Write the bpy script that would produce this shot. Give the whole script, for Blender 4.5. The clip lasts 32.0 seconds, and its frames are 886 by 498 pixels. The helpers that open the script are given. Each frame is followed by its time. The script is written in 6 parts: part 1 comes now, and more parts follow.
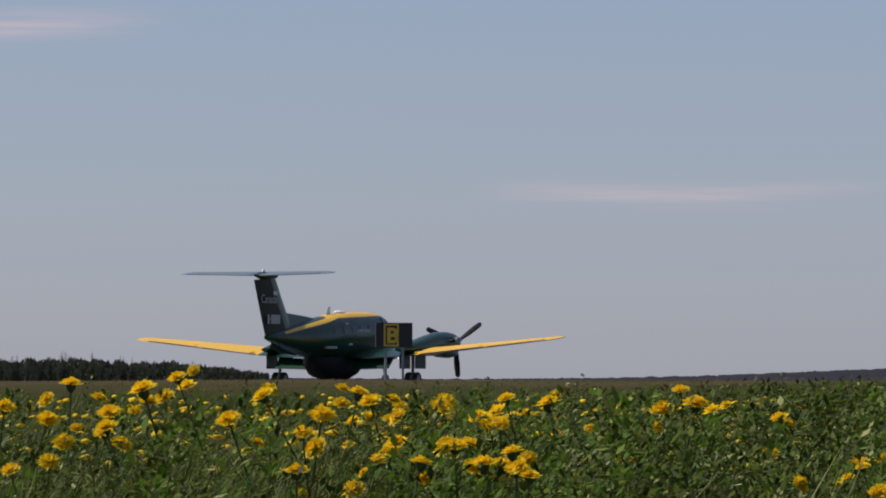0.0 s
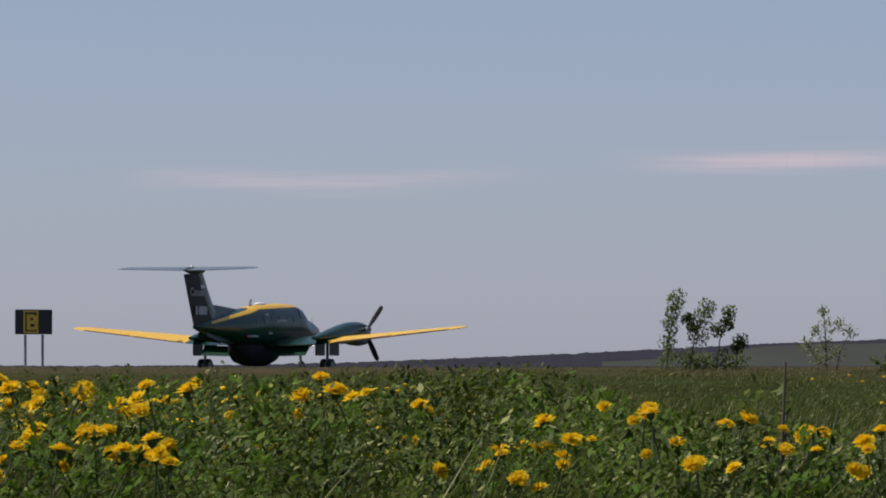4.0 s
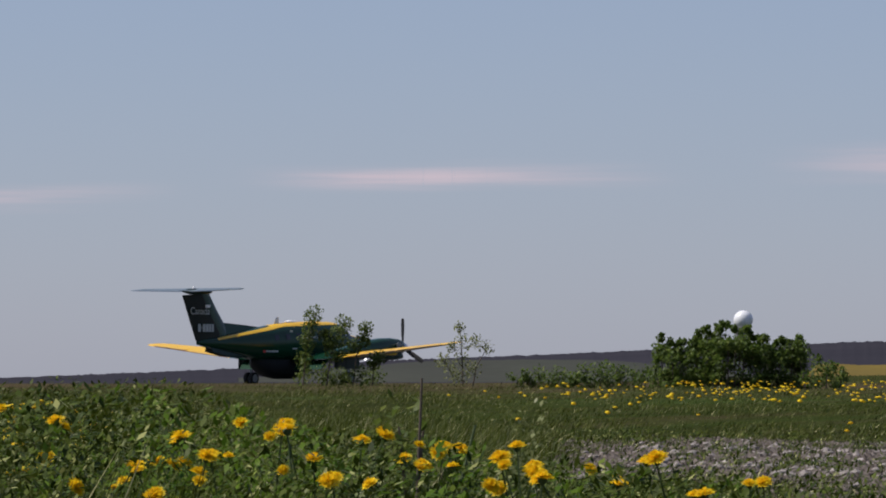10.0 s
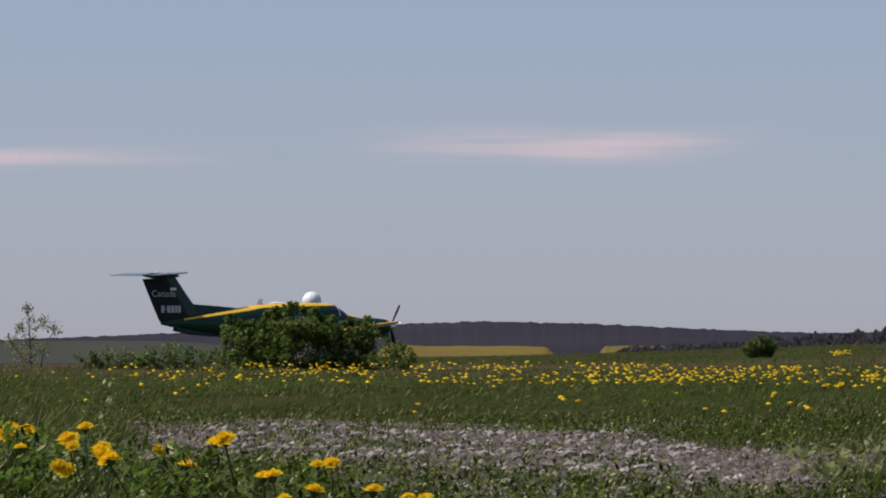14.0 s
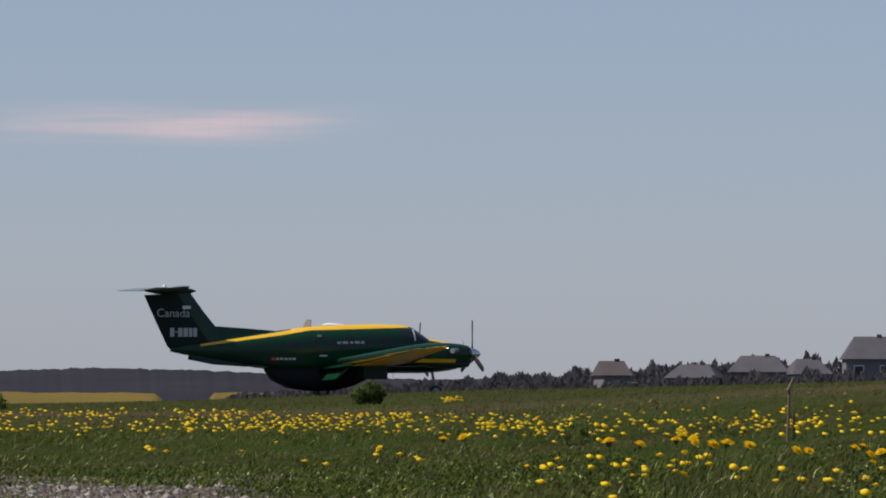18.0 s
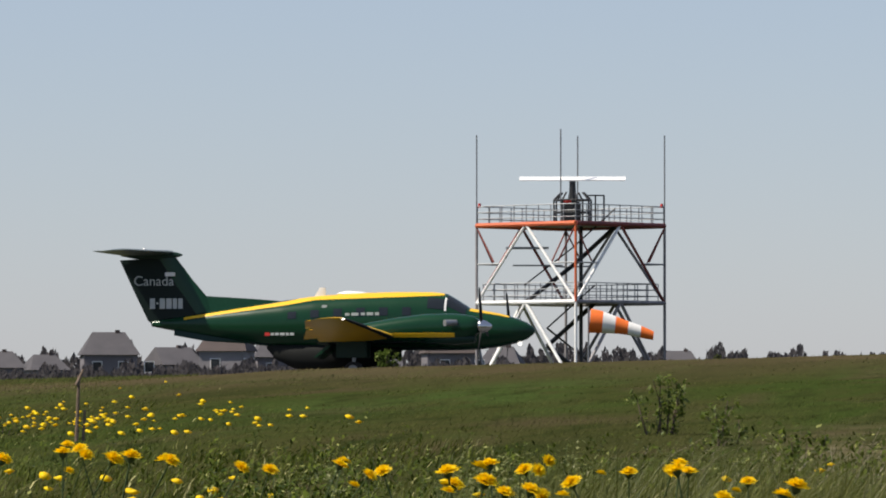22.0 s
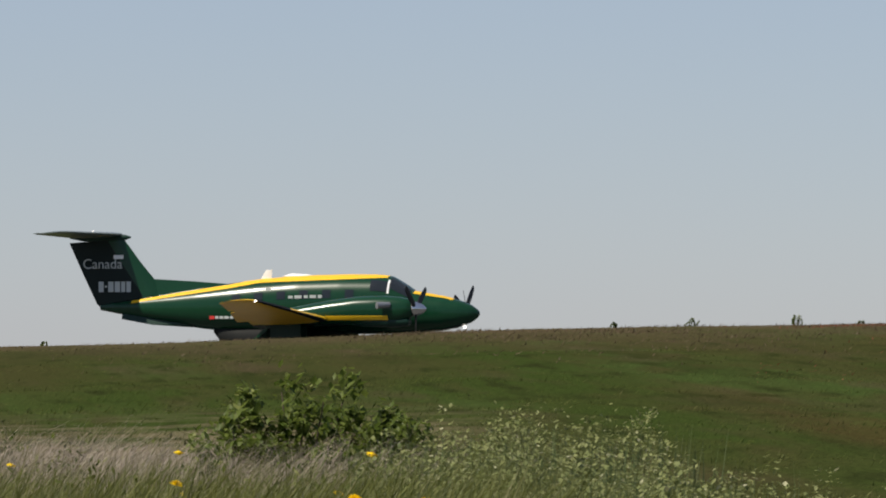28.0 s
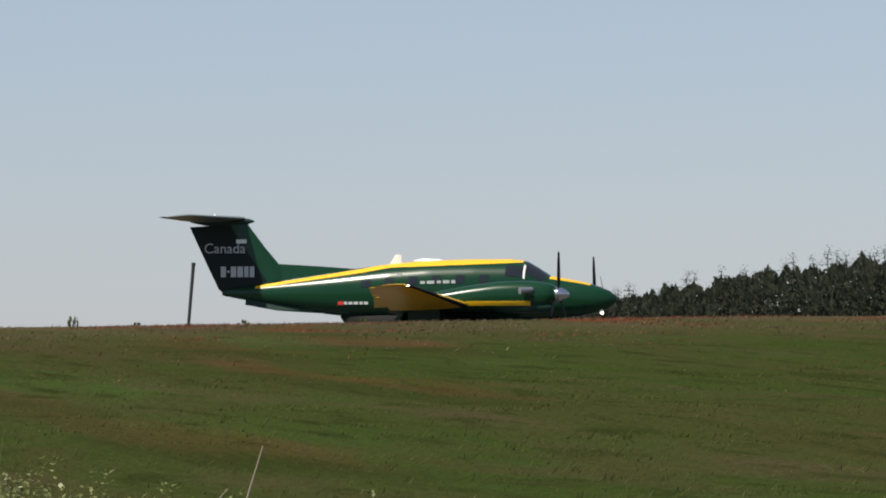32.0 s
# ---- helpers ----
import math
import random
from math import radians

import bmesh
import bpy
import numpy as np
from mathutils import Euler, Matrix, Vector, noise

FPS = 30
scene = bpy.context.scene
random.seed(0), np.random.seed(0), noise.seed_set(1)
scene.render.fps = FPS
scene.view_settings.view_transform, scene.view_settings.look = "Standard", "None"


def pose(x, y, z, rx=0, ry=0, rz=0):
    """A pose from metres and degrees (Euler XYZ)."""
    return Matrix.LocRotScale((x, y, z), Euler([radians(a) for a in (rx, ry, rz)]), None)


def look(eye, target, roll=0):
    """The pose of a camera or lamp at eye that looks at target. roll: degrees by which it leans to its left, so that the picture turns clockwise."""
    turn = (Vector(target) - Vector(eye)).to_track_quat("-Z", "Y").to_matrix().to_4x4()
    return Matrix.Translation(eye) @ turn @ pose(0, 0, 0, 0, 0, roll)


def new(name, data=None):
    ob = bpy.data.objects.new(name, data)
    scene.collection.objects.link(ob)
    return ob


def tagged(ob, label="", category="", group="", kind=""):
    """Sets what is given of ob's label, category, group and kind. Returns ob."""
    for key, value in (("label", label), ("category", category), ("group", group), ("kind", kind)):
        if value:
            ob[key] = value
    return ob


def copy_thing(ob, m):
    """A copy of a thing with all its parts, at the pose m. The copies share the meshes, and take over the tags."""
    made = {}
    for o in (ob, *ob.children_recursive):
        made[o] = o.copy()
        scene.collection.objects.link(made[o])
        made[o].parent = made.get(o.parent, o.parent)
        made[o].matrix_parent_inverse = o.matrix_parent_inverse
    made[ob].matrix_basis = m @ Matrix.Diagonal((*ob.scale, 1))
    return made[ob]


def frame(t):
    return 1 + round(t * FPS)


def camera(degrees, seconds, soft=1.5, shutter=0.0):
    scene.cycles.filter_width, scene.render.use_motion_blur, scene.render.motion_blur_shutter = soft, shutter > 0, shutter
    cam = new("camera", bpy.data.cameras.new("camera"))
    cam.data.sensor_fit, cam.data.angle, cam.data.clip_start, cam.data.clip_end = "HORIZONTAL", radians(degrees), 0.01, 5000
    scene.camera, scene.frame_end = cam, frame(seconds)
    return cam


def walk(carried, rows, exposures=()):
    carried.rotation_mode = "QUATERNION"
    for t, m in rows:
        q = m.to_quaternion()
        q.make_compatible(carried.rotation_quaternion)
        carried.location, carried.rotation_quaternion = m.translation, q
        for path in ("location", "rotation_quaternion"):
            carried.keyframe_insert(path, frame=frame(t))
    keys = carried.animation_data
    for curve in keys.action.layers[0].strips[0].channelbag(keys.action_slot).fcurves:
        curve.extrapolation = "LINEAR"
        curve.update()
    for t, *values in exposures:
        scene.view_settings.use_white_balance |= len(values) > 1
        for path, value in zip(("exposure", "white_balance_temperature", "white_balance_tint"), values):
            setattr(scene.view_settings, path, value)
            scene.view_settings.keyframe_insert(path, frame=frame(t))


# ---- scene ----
# One field by a taxiway. The eye stands half a metre over the grass and pans to the right with the aircraft.
LENS = 9.0
EYE = 0.5
STEP = Vector((0.26344, 0.96467, 0.0))   # the way in which the eye moves up between 16.0 and 20.5 s
STEP_LENGTH = 9.0
HUB = STEP * STEP_LENGTH                 # where the eye stands from then on; the land is laid out round it


def eye_at(t):
    s = min(max((t - 16.0) / 4.5, 0.0), 1.0)
    return STEP * (STEP_LENGTH * (s * s * (3 - 2 * s) * 0.5 + s * 0.5)) + Vector((0, 0, EYE))


def aim(t, yaw, pitch):
    """The eye at t seconds, turned yaw degrees to the right of +y and pitch degrees up."""
    e, a, b = eye_at(t), radians(yaw), radians(pitch)
    return look(e, e + Vector((math.sin(a) * math.cos(b), math.cos(a) * math.cos(b), math.sin(b))) * 100)


cam = camera(LENS, 32.0, soft=1.9)
walk(cam, [
    (0, aim(0, -0.000, 1.335)), (0.5, aim(0.5, 0.333, 1.224)), (1, aim(1, 0.949, 1.153)), (1.5, aim(1.5, 1.301, 1.126)),
    (2, aim(2, 1.881, 1.250)), (2.5, aim(2.5, 2.153, 1.206)), (3, aim(3, 2.691, 1.207)), (3.5, aim(3.5, 3.107, 1.237)),
    (4, aim(4, 3.660, 1.202)), (4.5, aim(4.5, 4.056, 1.166)), (6.5, aim(6.5, 5.055, 1.345)), (7, aim(7, 5.170, 1.334)),
    (7.5, aim(7.5, 5.331, 1.276)), (8, aim(8, 5.673, 1.271)), (8.5, aim(8.5, 6.074, 1.272)), (9, aim(9, 6.525, 1.372)),
    (9.5, aim(9.5, 6.968, 1.416)), (10, aim(10, 7.356, 1.366)), (10.5, aim(10.5, 7.709, 1.356)), (11, aim(11, 7.948, 1.280)),
    (11.5, aim(11.5, 8.326, 1.320)), (12, aim(12, 8.821, 1.298)), (12.5, aim(12.5, 9.875, 1.326)), (13, aim(13, 10.858, 1.234)),
    (13.5, aim(13.5, 11.387, 1.174)), (15.5, aim(15.5, 13.197, 1.225)), (16, aim(16, 13.941, 1.123)), (16.5, aim(16.5, 14.253, 1.217)),
    (17, aim(17, 14.688, 1.288)), (17.5, aim(17.5, 15.342, 1.429)), (18, aim(18, 15.714, 1.649)), (18.5, aim(18.5, 15.936, 1.631)),
    (19, aim(19, 17.115, 1.635)), (19.5, aim(19.5, 17.994, 1.560)), (20, aim(20, 18.857, 1.614)), (20.5, aim(20.5, 20.348, 1.877)),
    (21, aim(21, 20.969, 1.542)), (21.5, aim(21.5, 21.587, 1.218)), (22, aim(22, 23.500, 1.610)), (22.5, aim(22.5, 24.667, 1.602)),
    (23, aim(23, 26.165, 1.420)), (23.5, aim(23.5, 27.099, 1.245)), (24, aim(24, 28.372, 1.286)), (24.5, aim(24.5, 29.926, 1.365)),
    (26.5, aim(26.5, 33.624, 1.268)), (27, aim(27, 34.793, 1.506)), (27.5, aim(27.5, 35.494, 1.510)), (28, aim(28, 36.655, 1.622)),
    (28.5, aim(28.5, 38.108, 1.857)), (29, aim(29, 40.000, 2.470)), (29.5, aim(29.5, 40.117, 2.214)), (30, aim(30, 40.846, 2.052)),
    (30.5, aim(30.5, 41.519, 2.076)), (31, aim(31, 42.645, 1.957)), (31.5, aim(31.5, 43.125, 1.737)), (32, aim(32, 44.016, 1.639))],
    exposures=[(0, -0.06, 6370, 14), (2, -0.04, 6290, 15), (9, 0.0, 6250, 15), (12.5, 0.02, 6350, 15), (15.5, 0.03, 6350, 14), (17, 0.09, 6390, 13), (18.6, 0.0, 6520, 12), (20, 0.13, 6680, 12), (21.1, 0.20, 6750, 11), (22, 0.43, 6960, 10), (23, 0.36, 6960, 10), (27.4, 0.34, 6960, 10), (28, 0.27, 6960, 10), (29, -0.06, 6800, 11), (30, 0.01, 6800, 11), (31, 0.08, 6830, 11), (31.5, 0.20, 6830, 11), (32, 0.36, 6880, 10)])

# ---- light ----
SUN_AZIMUTH, SUN_HEIGHT = -82.0, 52.0
scene.view_settings.exposure = 0.0
world = bpy.data.worlds.new("sky")
scene.world = world
world.use_nodes = True
wt = world.node_tree
sky = wt.nodes.new("ShaderNodeTexSky")
sky.sky_type = "NISHITA"
sky.sun_disc = False
sky.sun_elevation = radians(SUN_HEIGHT)
sky.sun_rotation = radians(SUN_AZIMUTH)
sky.air_density, sky.dust_density, sky.ozone_density = 1.0, 0.3, 4.0
tone = wt.nodes.new("ShaderNodeMix")
tone.data_type = "RGBA"
tone.inputs["Factor"].default_value = 0.42     # thin haze that evens the sky
tone.inputs["B"].default_value = (4.3, 5.0, 7.7, 1)
wt.links.new(sky.outputs["Color"], tone.inputs["A"])
wt.links.new(tone.outputs["Result"], wt.nodes["Background"].inputs["Color"])
wt.nodes["Background"].inputs["Strength"].default_value = 0.075
sun_data = bpy.data.lights.new("sun", "SUN")
sun_data.energy, sun_data.angle, sun_data.color = 5.0, radians(0.53), (1.0, 0.95, 0.87)
sun = new("sun", sun_data)
sa, sh = radians(SUN_AZIMUTH), radians(SUN_HEIGHT)
sun.matrix_world = look((0, 0, 0), (-math.sin(sa) * math.cos(sh), -math.cos(sa) * math.cos(sh), -math.sin(sh)))


# ---- materials ----
def node_material(name):
    m = bpy.data.materials.new(name)
    m.use_nodes = True
    nt = m.node_tree
    return m, nt, nt.nodes["Principled BSDF"]


def mixed(nt, fac, a, b):
    n = nt.nodes.new("ShaderNodeMix")
    n.data_type = "RGBA"
    for socket, value in ((n.inputs["Factor"], fac), (n.inputs["A"], a), (n.inputs["B"], b)):
        if isinstance(value, (tuple, float, int)):
            socket.default_value = value if not isinstance(value, tuple) else (*value, 1)[:4]
        else:
            nt.links.new(value, socket)
    return n.outputs["Result"]


def noisy(nt, scale, low=0.35, high=0.65, detail=4.0, space="Object", stretch=None):
    tc = nt.nodes.new("ShaderNodeTexCoord")
    src = tc.outputs[space]
    if stretch:
        mp = nt.nodes.new("ShaderNodeMapping")
        mp.inputs["Scale"].default_value = stretch
        nt.links.new(src, mp.inputs["Vector"])
        src = mp.outputs["Vector"]
    n = nt.nodes.new("ShaderNodeTexNoise")
    n.inputs["Scale"].default_value, n.inputs["Detail"].default_value = scale, detail
    nt.links.new(src, n.inputs["Vector"])
    r = nt.nodes.new("ShaderNodeMapRange")
    r.inputs["From Min"].default_value, r.inputs["From Max"].default_value = low, high
    nt.links.new(n.outputs["Fac"], r.inputs["Value"])
    return r.outputs["Result"]


def bumped(nt, shader, height, strength=0.3, distance=0.02):
    b = nt.nodes.new("ShaderNodeBump")
    b.inputs["Strength"].default_value, b.inputs["Distance"].default_value = strength, distance
    nt.links.new(height, b.inputs["Height"])
    nt.links.new(b.outputs["Normal"], shader.inputs["Normal"])


def surface(name, c1, c2, scale=3.0, rough=0.6, metal=0.0, bump=0.0, coat=0.0, fine=12.0, worn=None, shine=0.5):
    """A surface with broad and fine variation between two colours."""
    m, nt, s = node_material(name)
    big, small = noisy(nt, scale), noisy(nt, scale * fine, 0.3, 0.7)
    col = mixed(nt, big, c1, c2)
    col = mixed(nt, small, col, tuple(0.5 * (a + b) * 0.9 for a, b in zip(c1, c2))) if not worn else mixed(nt, noisy(nt, scale * fine, 0.62, 0.7), col, worn)
    nt.links.new(col, s.inputs["Base Color"])
    s.inputs["Roughness"].default_value, s.inputs["Metallic"].default_value = rough, metal
    s.inputs["Specular IOR Level"].default_value = shine
    if coat:
        s.inputs["Coat Weight"].default_value, s.inputs["Coat Roughness"].default_value = coat, 0.08
    if bump:
        bumped(nt, s, small, bump)
    return m


def leafy(name, c1, c2, c3, rough=0.5, glow=0.25, patchy=0.0, shine=0.22):
    """Leaves and blades: a colour for each piece of the mesh, and light passing through."""
    m, nt, s = node_material(name)
    g = nt.nodes.new("ShaderNodeNewGeometry")
    rnd = g.outputs["Random Per Island"]
    ramp = nt.nodes.new("ShaderNodeValToRGB")
    el = ramp.color_ramp.elements
    el[0].color, el[1].color = (*c1, 1), (*c2, 1)
    e = ramp.color_ramp.elements.new(0.9)
    e.color = (*c2, 1)
    el[-1].color = (*c3, 1)
    nt.links.new(rnd, ramp.inputs["Fac"])
    col = mixed(nt, noisy(nt, 1.3), ramp.outputs["Color"], mixed(nt, 0.5, ramp.outputs["Color"], c1))
    if patchy:
        col = mixed(nt, patchy, col, meadow_colour(nt, 1.8))
    nt.links.new(col, s.inputs["Base Color"])
    s.inputs["Roughness"].default_value = rough
    s.inputs["Specular IOR Level"].default_value = 0.0 if patchy else shine
    tr = nt.nodes.new("ShaderNodeBsdfTranslucent")
    nt.links.new(col, tr.inputs["Color"])
    mx = nt.nodes.new("ShaderNodeMixShader")
    mx.inputs["Fac"].default_value = glow
    nt.links.new(s.outputs["BSDF"], mx.inputs[1])
    nt.links.new(tr.outputs["BSDF"], mx.inputs[2])
    nt.links.new(mx.outputs["Shader"], nt.nodes["Material Output"].inputs["Surface"])
    return m


GREEN = surface("green_paint", (0.005, 0.040, 0.017), (0.004, 0.032, 0.014), 0.8, 0.23, coat=0.0, shine=0.27)
DARK_GREEN = surface("dark_green_paint", (0.005, 0.028, 0.018), (0.004, 0.022, 0.014), 0.9, 0.40, shine=0.25)
YELLOW = surface("yellow_paint", (0.78, 0.455, 0.010), (0.72, 0.41, 0.009), 0.9, 0.42, coat=0.1)
POD = surface("black_rubber_paint", (0.007, 0.008, 0.008), (0.011, 0.012, 0.011), 1.2, 0.7, shine=0.15)
# rear of the fin, darker than its green front
RUDDER = surface("blackish_green_rear_fin", (0.004, 0.012, 0.010), (0.003, 0.009, 0.008), 0.9, 0.45, shine=0.2)
PALE_MARK = surface("faded_white_marking", (0.46, 0.49, 0.47), (0.38, 0.41, 0.39), 3.0, 0.5)
WHITE = surface("white_paint", (0.78, 0.78, 0.76), (0.70, 0.70, 0.68), 1.0, 0.4)
STEEL = surface("galvanised_steel", (0.30, 0.31, 0.32), (0.22, 0.23, 0.24), 2.0, 0.45, 0.6)
CHROME = surface("polished_metal", (0.62, 0.62, 0.62), (0.5, 0.5, 0.5), 2.0, 0.18, 1.0)
PROP = surface("black_blade_paint", (0.012, 0.012, 0.013), (0.020, 0.020, 0.020), 2.0, 0.6, shine=0.2)
BLACK = surface("black_enamel", (0.012, 0.012, 0.013), (0.02, 0.02, 0.02), 2.0, 0.45)
TYRE = surface("tyre_rubber", (0.018, 0.018, 0.018), (0.03, 0.03, 0.03), 6.0, 0.85, bump=0.2)
GLASS = surface("dark_glass", (0.012, 0.016, 0.02), (0.02, 0.025, 0.03), 1.0, 0.10, shine=0.35)
SIGN_YELLOW = surface("sign_yellow", (0.80, 0.48, 0.03), (0.72, 0.43, 0.03), 4.0, 0.5)
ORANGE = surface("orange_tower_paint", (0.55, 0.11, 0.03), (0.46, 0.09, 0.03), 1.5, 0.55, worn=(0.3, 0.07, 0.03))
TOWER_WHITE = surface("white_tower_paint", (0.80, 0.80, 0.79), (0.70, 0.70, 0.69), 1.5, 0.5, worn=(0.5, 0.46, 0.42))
# grey of the columns, and the shade tone of white beams and braces
GREY_AND_SHADED_WHITE = surface("grey_and_shaded_white_paint", (0.24, 0.225, 0.23), (0.17, 0.16, 0.165), 1.5, 0.6, worn=(0.34, 0.30, 0.29))
# red of the struts, and the shade tone of orange beams
DULL_AND_SHADED_RED = surface("dull_and_shaded_red_paint", (0.20, 0.035, 0.028), (0.15, 0.030, 0.025), 1.5, 0.6, worn=(0.35, 0.12, 0.10))
RED = surface("red_paint", (0.55, 0.03, 0.02), (0.45, 0.025, 0.02), 3.0, 0.4)
BRIGHT_ORANGE = surface("orange_fabric", (0.85, 0.17, 0.02), (0.75, 0.14, 0.02), 2.0, 0.8)
FABRIC_WHITE = surface("white_fabric", (0.80, 0.79, 0.76), (0.70, 0.69, 0.66), 2.0, 0.8)
WOOD = surface("weathered_wood", (0.11, 0.075, 0.05), (0.17, 0.12, 0.085), 6.0, 0.85, bump=0.3)
# the greys of the far houses include a mauve tint for haze
ROOF = surface("grey_shingles", (0.050, 0.048, 0.054), (0.075, 0.070, 0.076), 0.7, 0.9)
ROOF_BROWN = surface("brown_shingles", (0.052, 0.040, 0.038), (0.070, 0.052, 0.047), 0.7, 0.9)
SIDING = surface("pale_siding", (0.24, 0.225, 0.235), (0.18, 0.17, 0.18), 0.6, 0.8)
SIDING_GREY = surface("grey_siding", (0.13, 0.12, 0.13), (0.17, 0.155, 0.165), 0.6, 0.8)
ASPHALT = surface("taxiway_asphalt", (0.055, 0.055, 0.056), (0.075, 0.074, 0.072), 0.4, 0.85, bump=0.2)


# ---- land ----
def polar(x, y):
    dx, dy = x - HUB.x, y - HUB.y
    return math.degrees(math.atan2(dx, dy)), math.hypot(dx, dy)


def place(az, r):
    return HUB.x + math.sin(radians(az)) * r, HUB.y + math.cos(radians(az)) * r


BROW_AZ = (-30, 8, 11, 14, 17, 19, 22, 26, 30, 34, 37, 41, 48, 60)
BROW_UP = (-0.0002, -0.0002, -0.0004, -0.0004, 0.0012, 0.0036, 0.0066, 0.0084, 0.0099, 0.0119, 0.0137, 0.0150, 0.0164, 0.0175)
TAXI_AZ = (-30, 0, 4, 8, 11, 13, 16, 20, 24, 28, 32, 36, 40, 44, 60)
TAXI_Z = (0.1, 0.22, 0.42, 0.48, 0.75, 0.88, 1.12, 1.22, 1.42, 1.60, 1.64, 1.90, 1.98, 2.28, 2.6)
BROW_R = 80.0
LEVEL_AZ = (8, 12.3, 13.2, 14.5, 16.2, 18.4, 20)
LEVEL_R = (225, 232, 213, 190, 174, 158, 145)      # where the rise behind the brow ends


def smooth(a, b, x):
    s = min(max((x - a) / (b - a), 0.0), 1.0)
    return s * s * (3 - 2 * s)


def lie(az, r):
    """Height of the land: a flat field, a low brow that rises to the right, and level ground behind it."""
    a = min(max(az, -30), 60)
    fade = 1.0 if -30 <= az <= 60 else max(0.0, 1 - (abs(az - 15) - 45) / 40)
    brow = (EYE + float(np.interp(a, BROW_AZ, BROW_UP)) * BROW_R) * fade
    taxi = float(np.interp(a, TAXI_AZ, TAXI_Z)) * fade
    if r < BROW_R:
        s = max(0.0, (r - 14.0) / (BROW_R - 14.0))
        z = brow * (0.55 * s + 0.45 * s * s * (3 - 2 * s))
    else:
        z = brow + (taxi - brow) * smooth(BROW_R, float(np.interp(a, LEVEL_AZ, LEVEL_R)), r)
    return z


def ground_z(x, y):
    az, r = polar(x, y)
    z = lie(az, r)
    near = 1 - smooth(90, 150, r)
    if near > 0:
        z += near * 0.05 * noise.noise((x * 0.16, y * 0.16, 2.0)) * smooth(3, 12, r) + 0.02 * noise.noise((x * 0.9, y * 0.9, 5.0)) * (1 - smooth(18, 30, r))
    return z


def gravel_at(x, y):
    az, r = polar(x, y)
    d = math.hypot((az - 9.9) / 6.0, (r - 22.0) / 12.0) + 0.55 * noise.noise((x * 0.75, y * 0.3, 9.0))
    d = min(d, math.hypot((az - 14.0) / 4.4, (r - 17.0) / 5.0) + 0.75 * noise.noise((x * 0.9, y * 0.4, 19.0)))
    return 1 - smooth(0.55, 0.95, d)


def grid_mesh(name, az_list, r_list, z_of):
    verts, faces = [], []
    n = len(az_list)
    for r in r_list:
        for a in az_list:
            x, y = place(a, r)
            verts.append((x, y, z_of(x, y)))
    for i in range(len(r_list) - 1):
        for j in range(n - 1):
            k = i * n + j
            faces.append((k + 1, k, k + n, k + n + 1))
    me = bpy.data.meshes.new(name)
    me.from_pydata(verts, [], faces)
    me.polygons.foreach_set("use_smooth", [True] * len(faces))
    return me


def slope_grain(nt):
    """Coordinates drawn out along the fall of the slope."""
    tc = nt.nodes.new("ShaderNodeTexCoord")
    turned = nt.nodes.new("ShaderNodeMapping")
    turned.inputs["Rotation"].default_value = (0, 0, radians(32))
    nt.links.new(tc.outputs["Object"], turned.inputs["Vector"])
    drawn = nt.nodes.new("ShaderNodeMapping")
    drawn.inputs["Scale"].default_value = (0.8, 0.11, 0.4)
    nt.links.new(turned.outputs["Vector"], drawn.inputs["Vector"])
    return tc, drawn


def spotted(nt, drawn, scale, low, high, detail=5.0):
    n = nt.nodes.new("ShaderNodeTexNoise")
    n.inputs["Scale"].default_value, n.inputs["Detail"].default_value = scale, detail
    nt.links.new(drawn.outputs["Vector"], n.inputs["Vector"])
    r = nt.nodes.new("ShaderNodeMapRange")
    r.inputs["From Min"].default_value, r.inputs["From Max"].default_value = low, high
    nt.links.new(n.outputs["Fac"], r.inputs["Value"])
    return r.outputs["Result"]


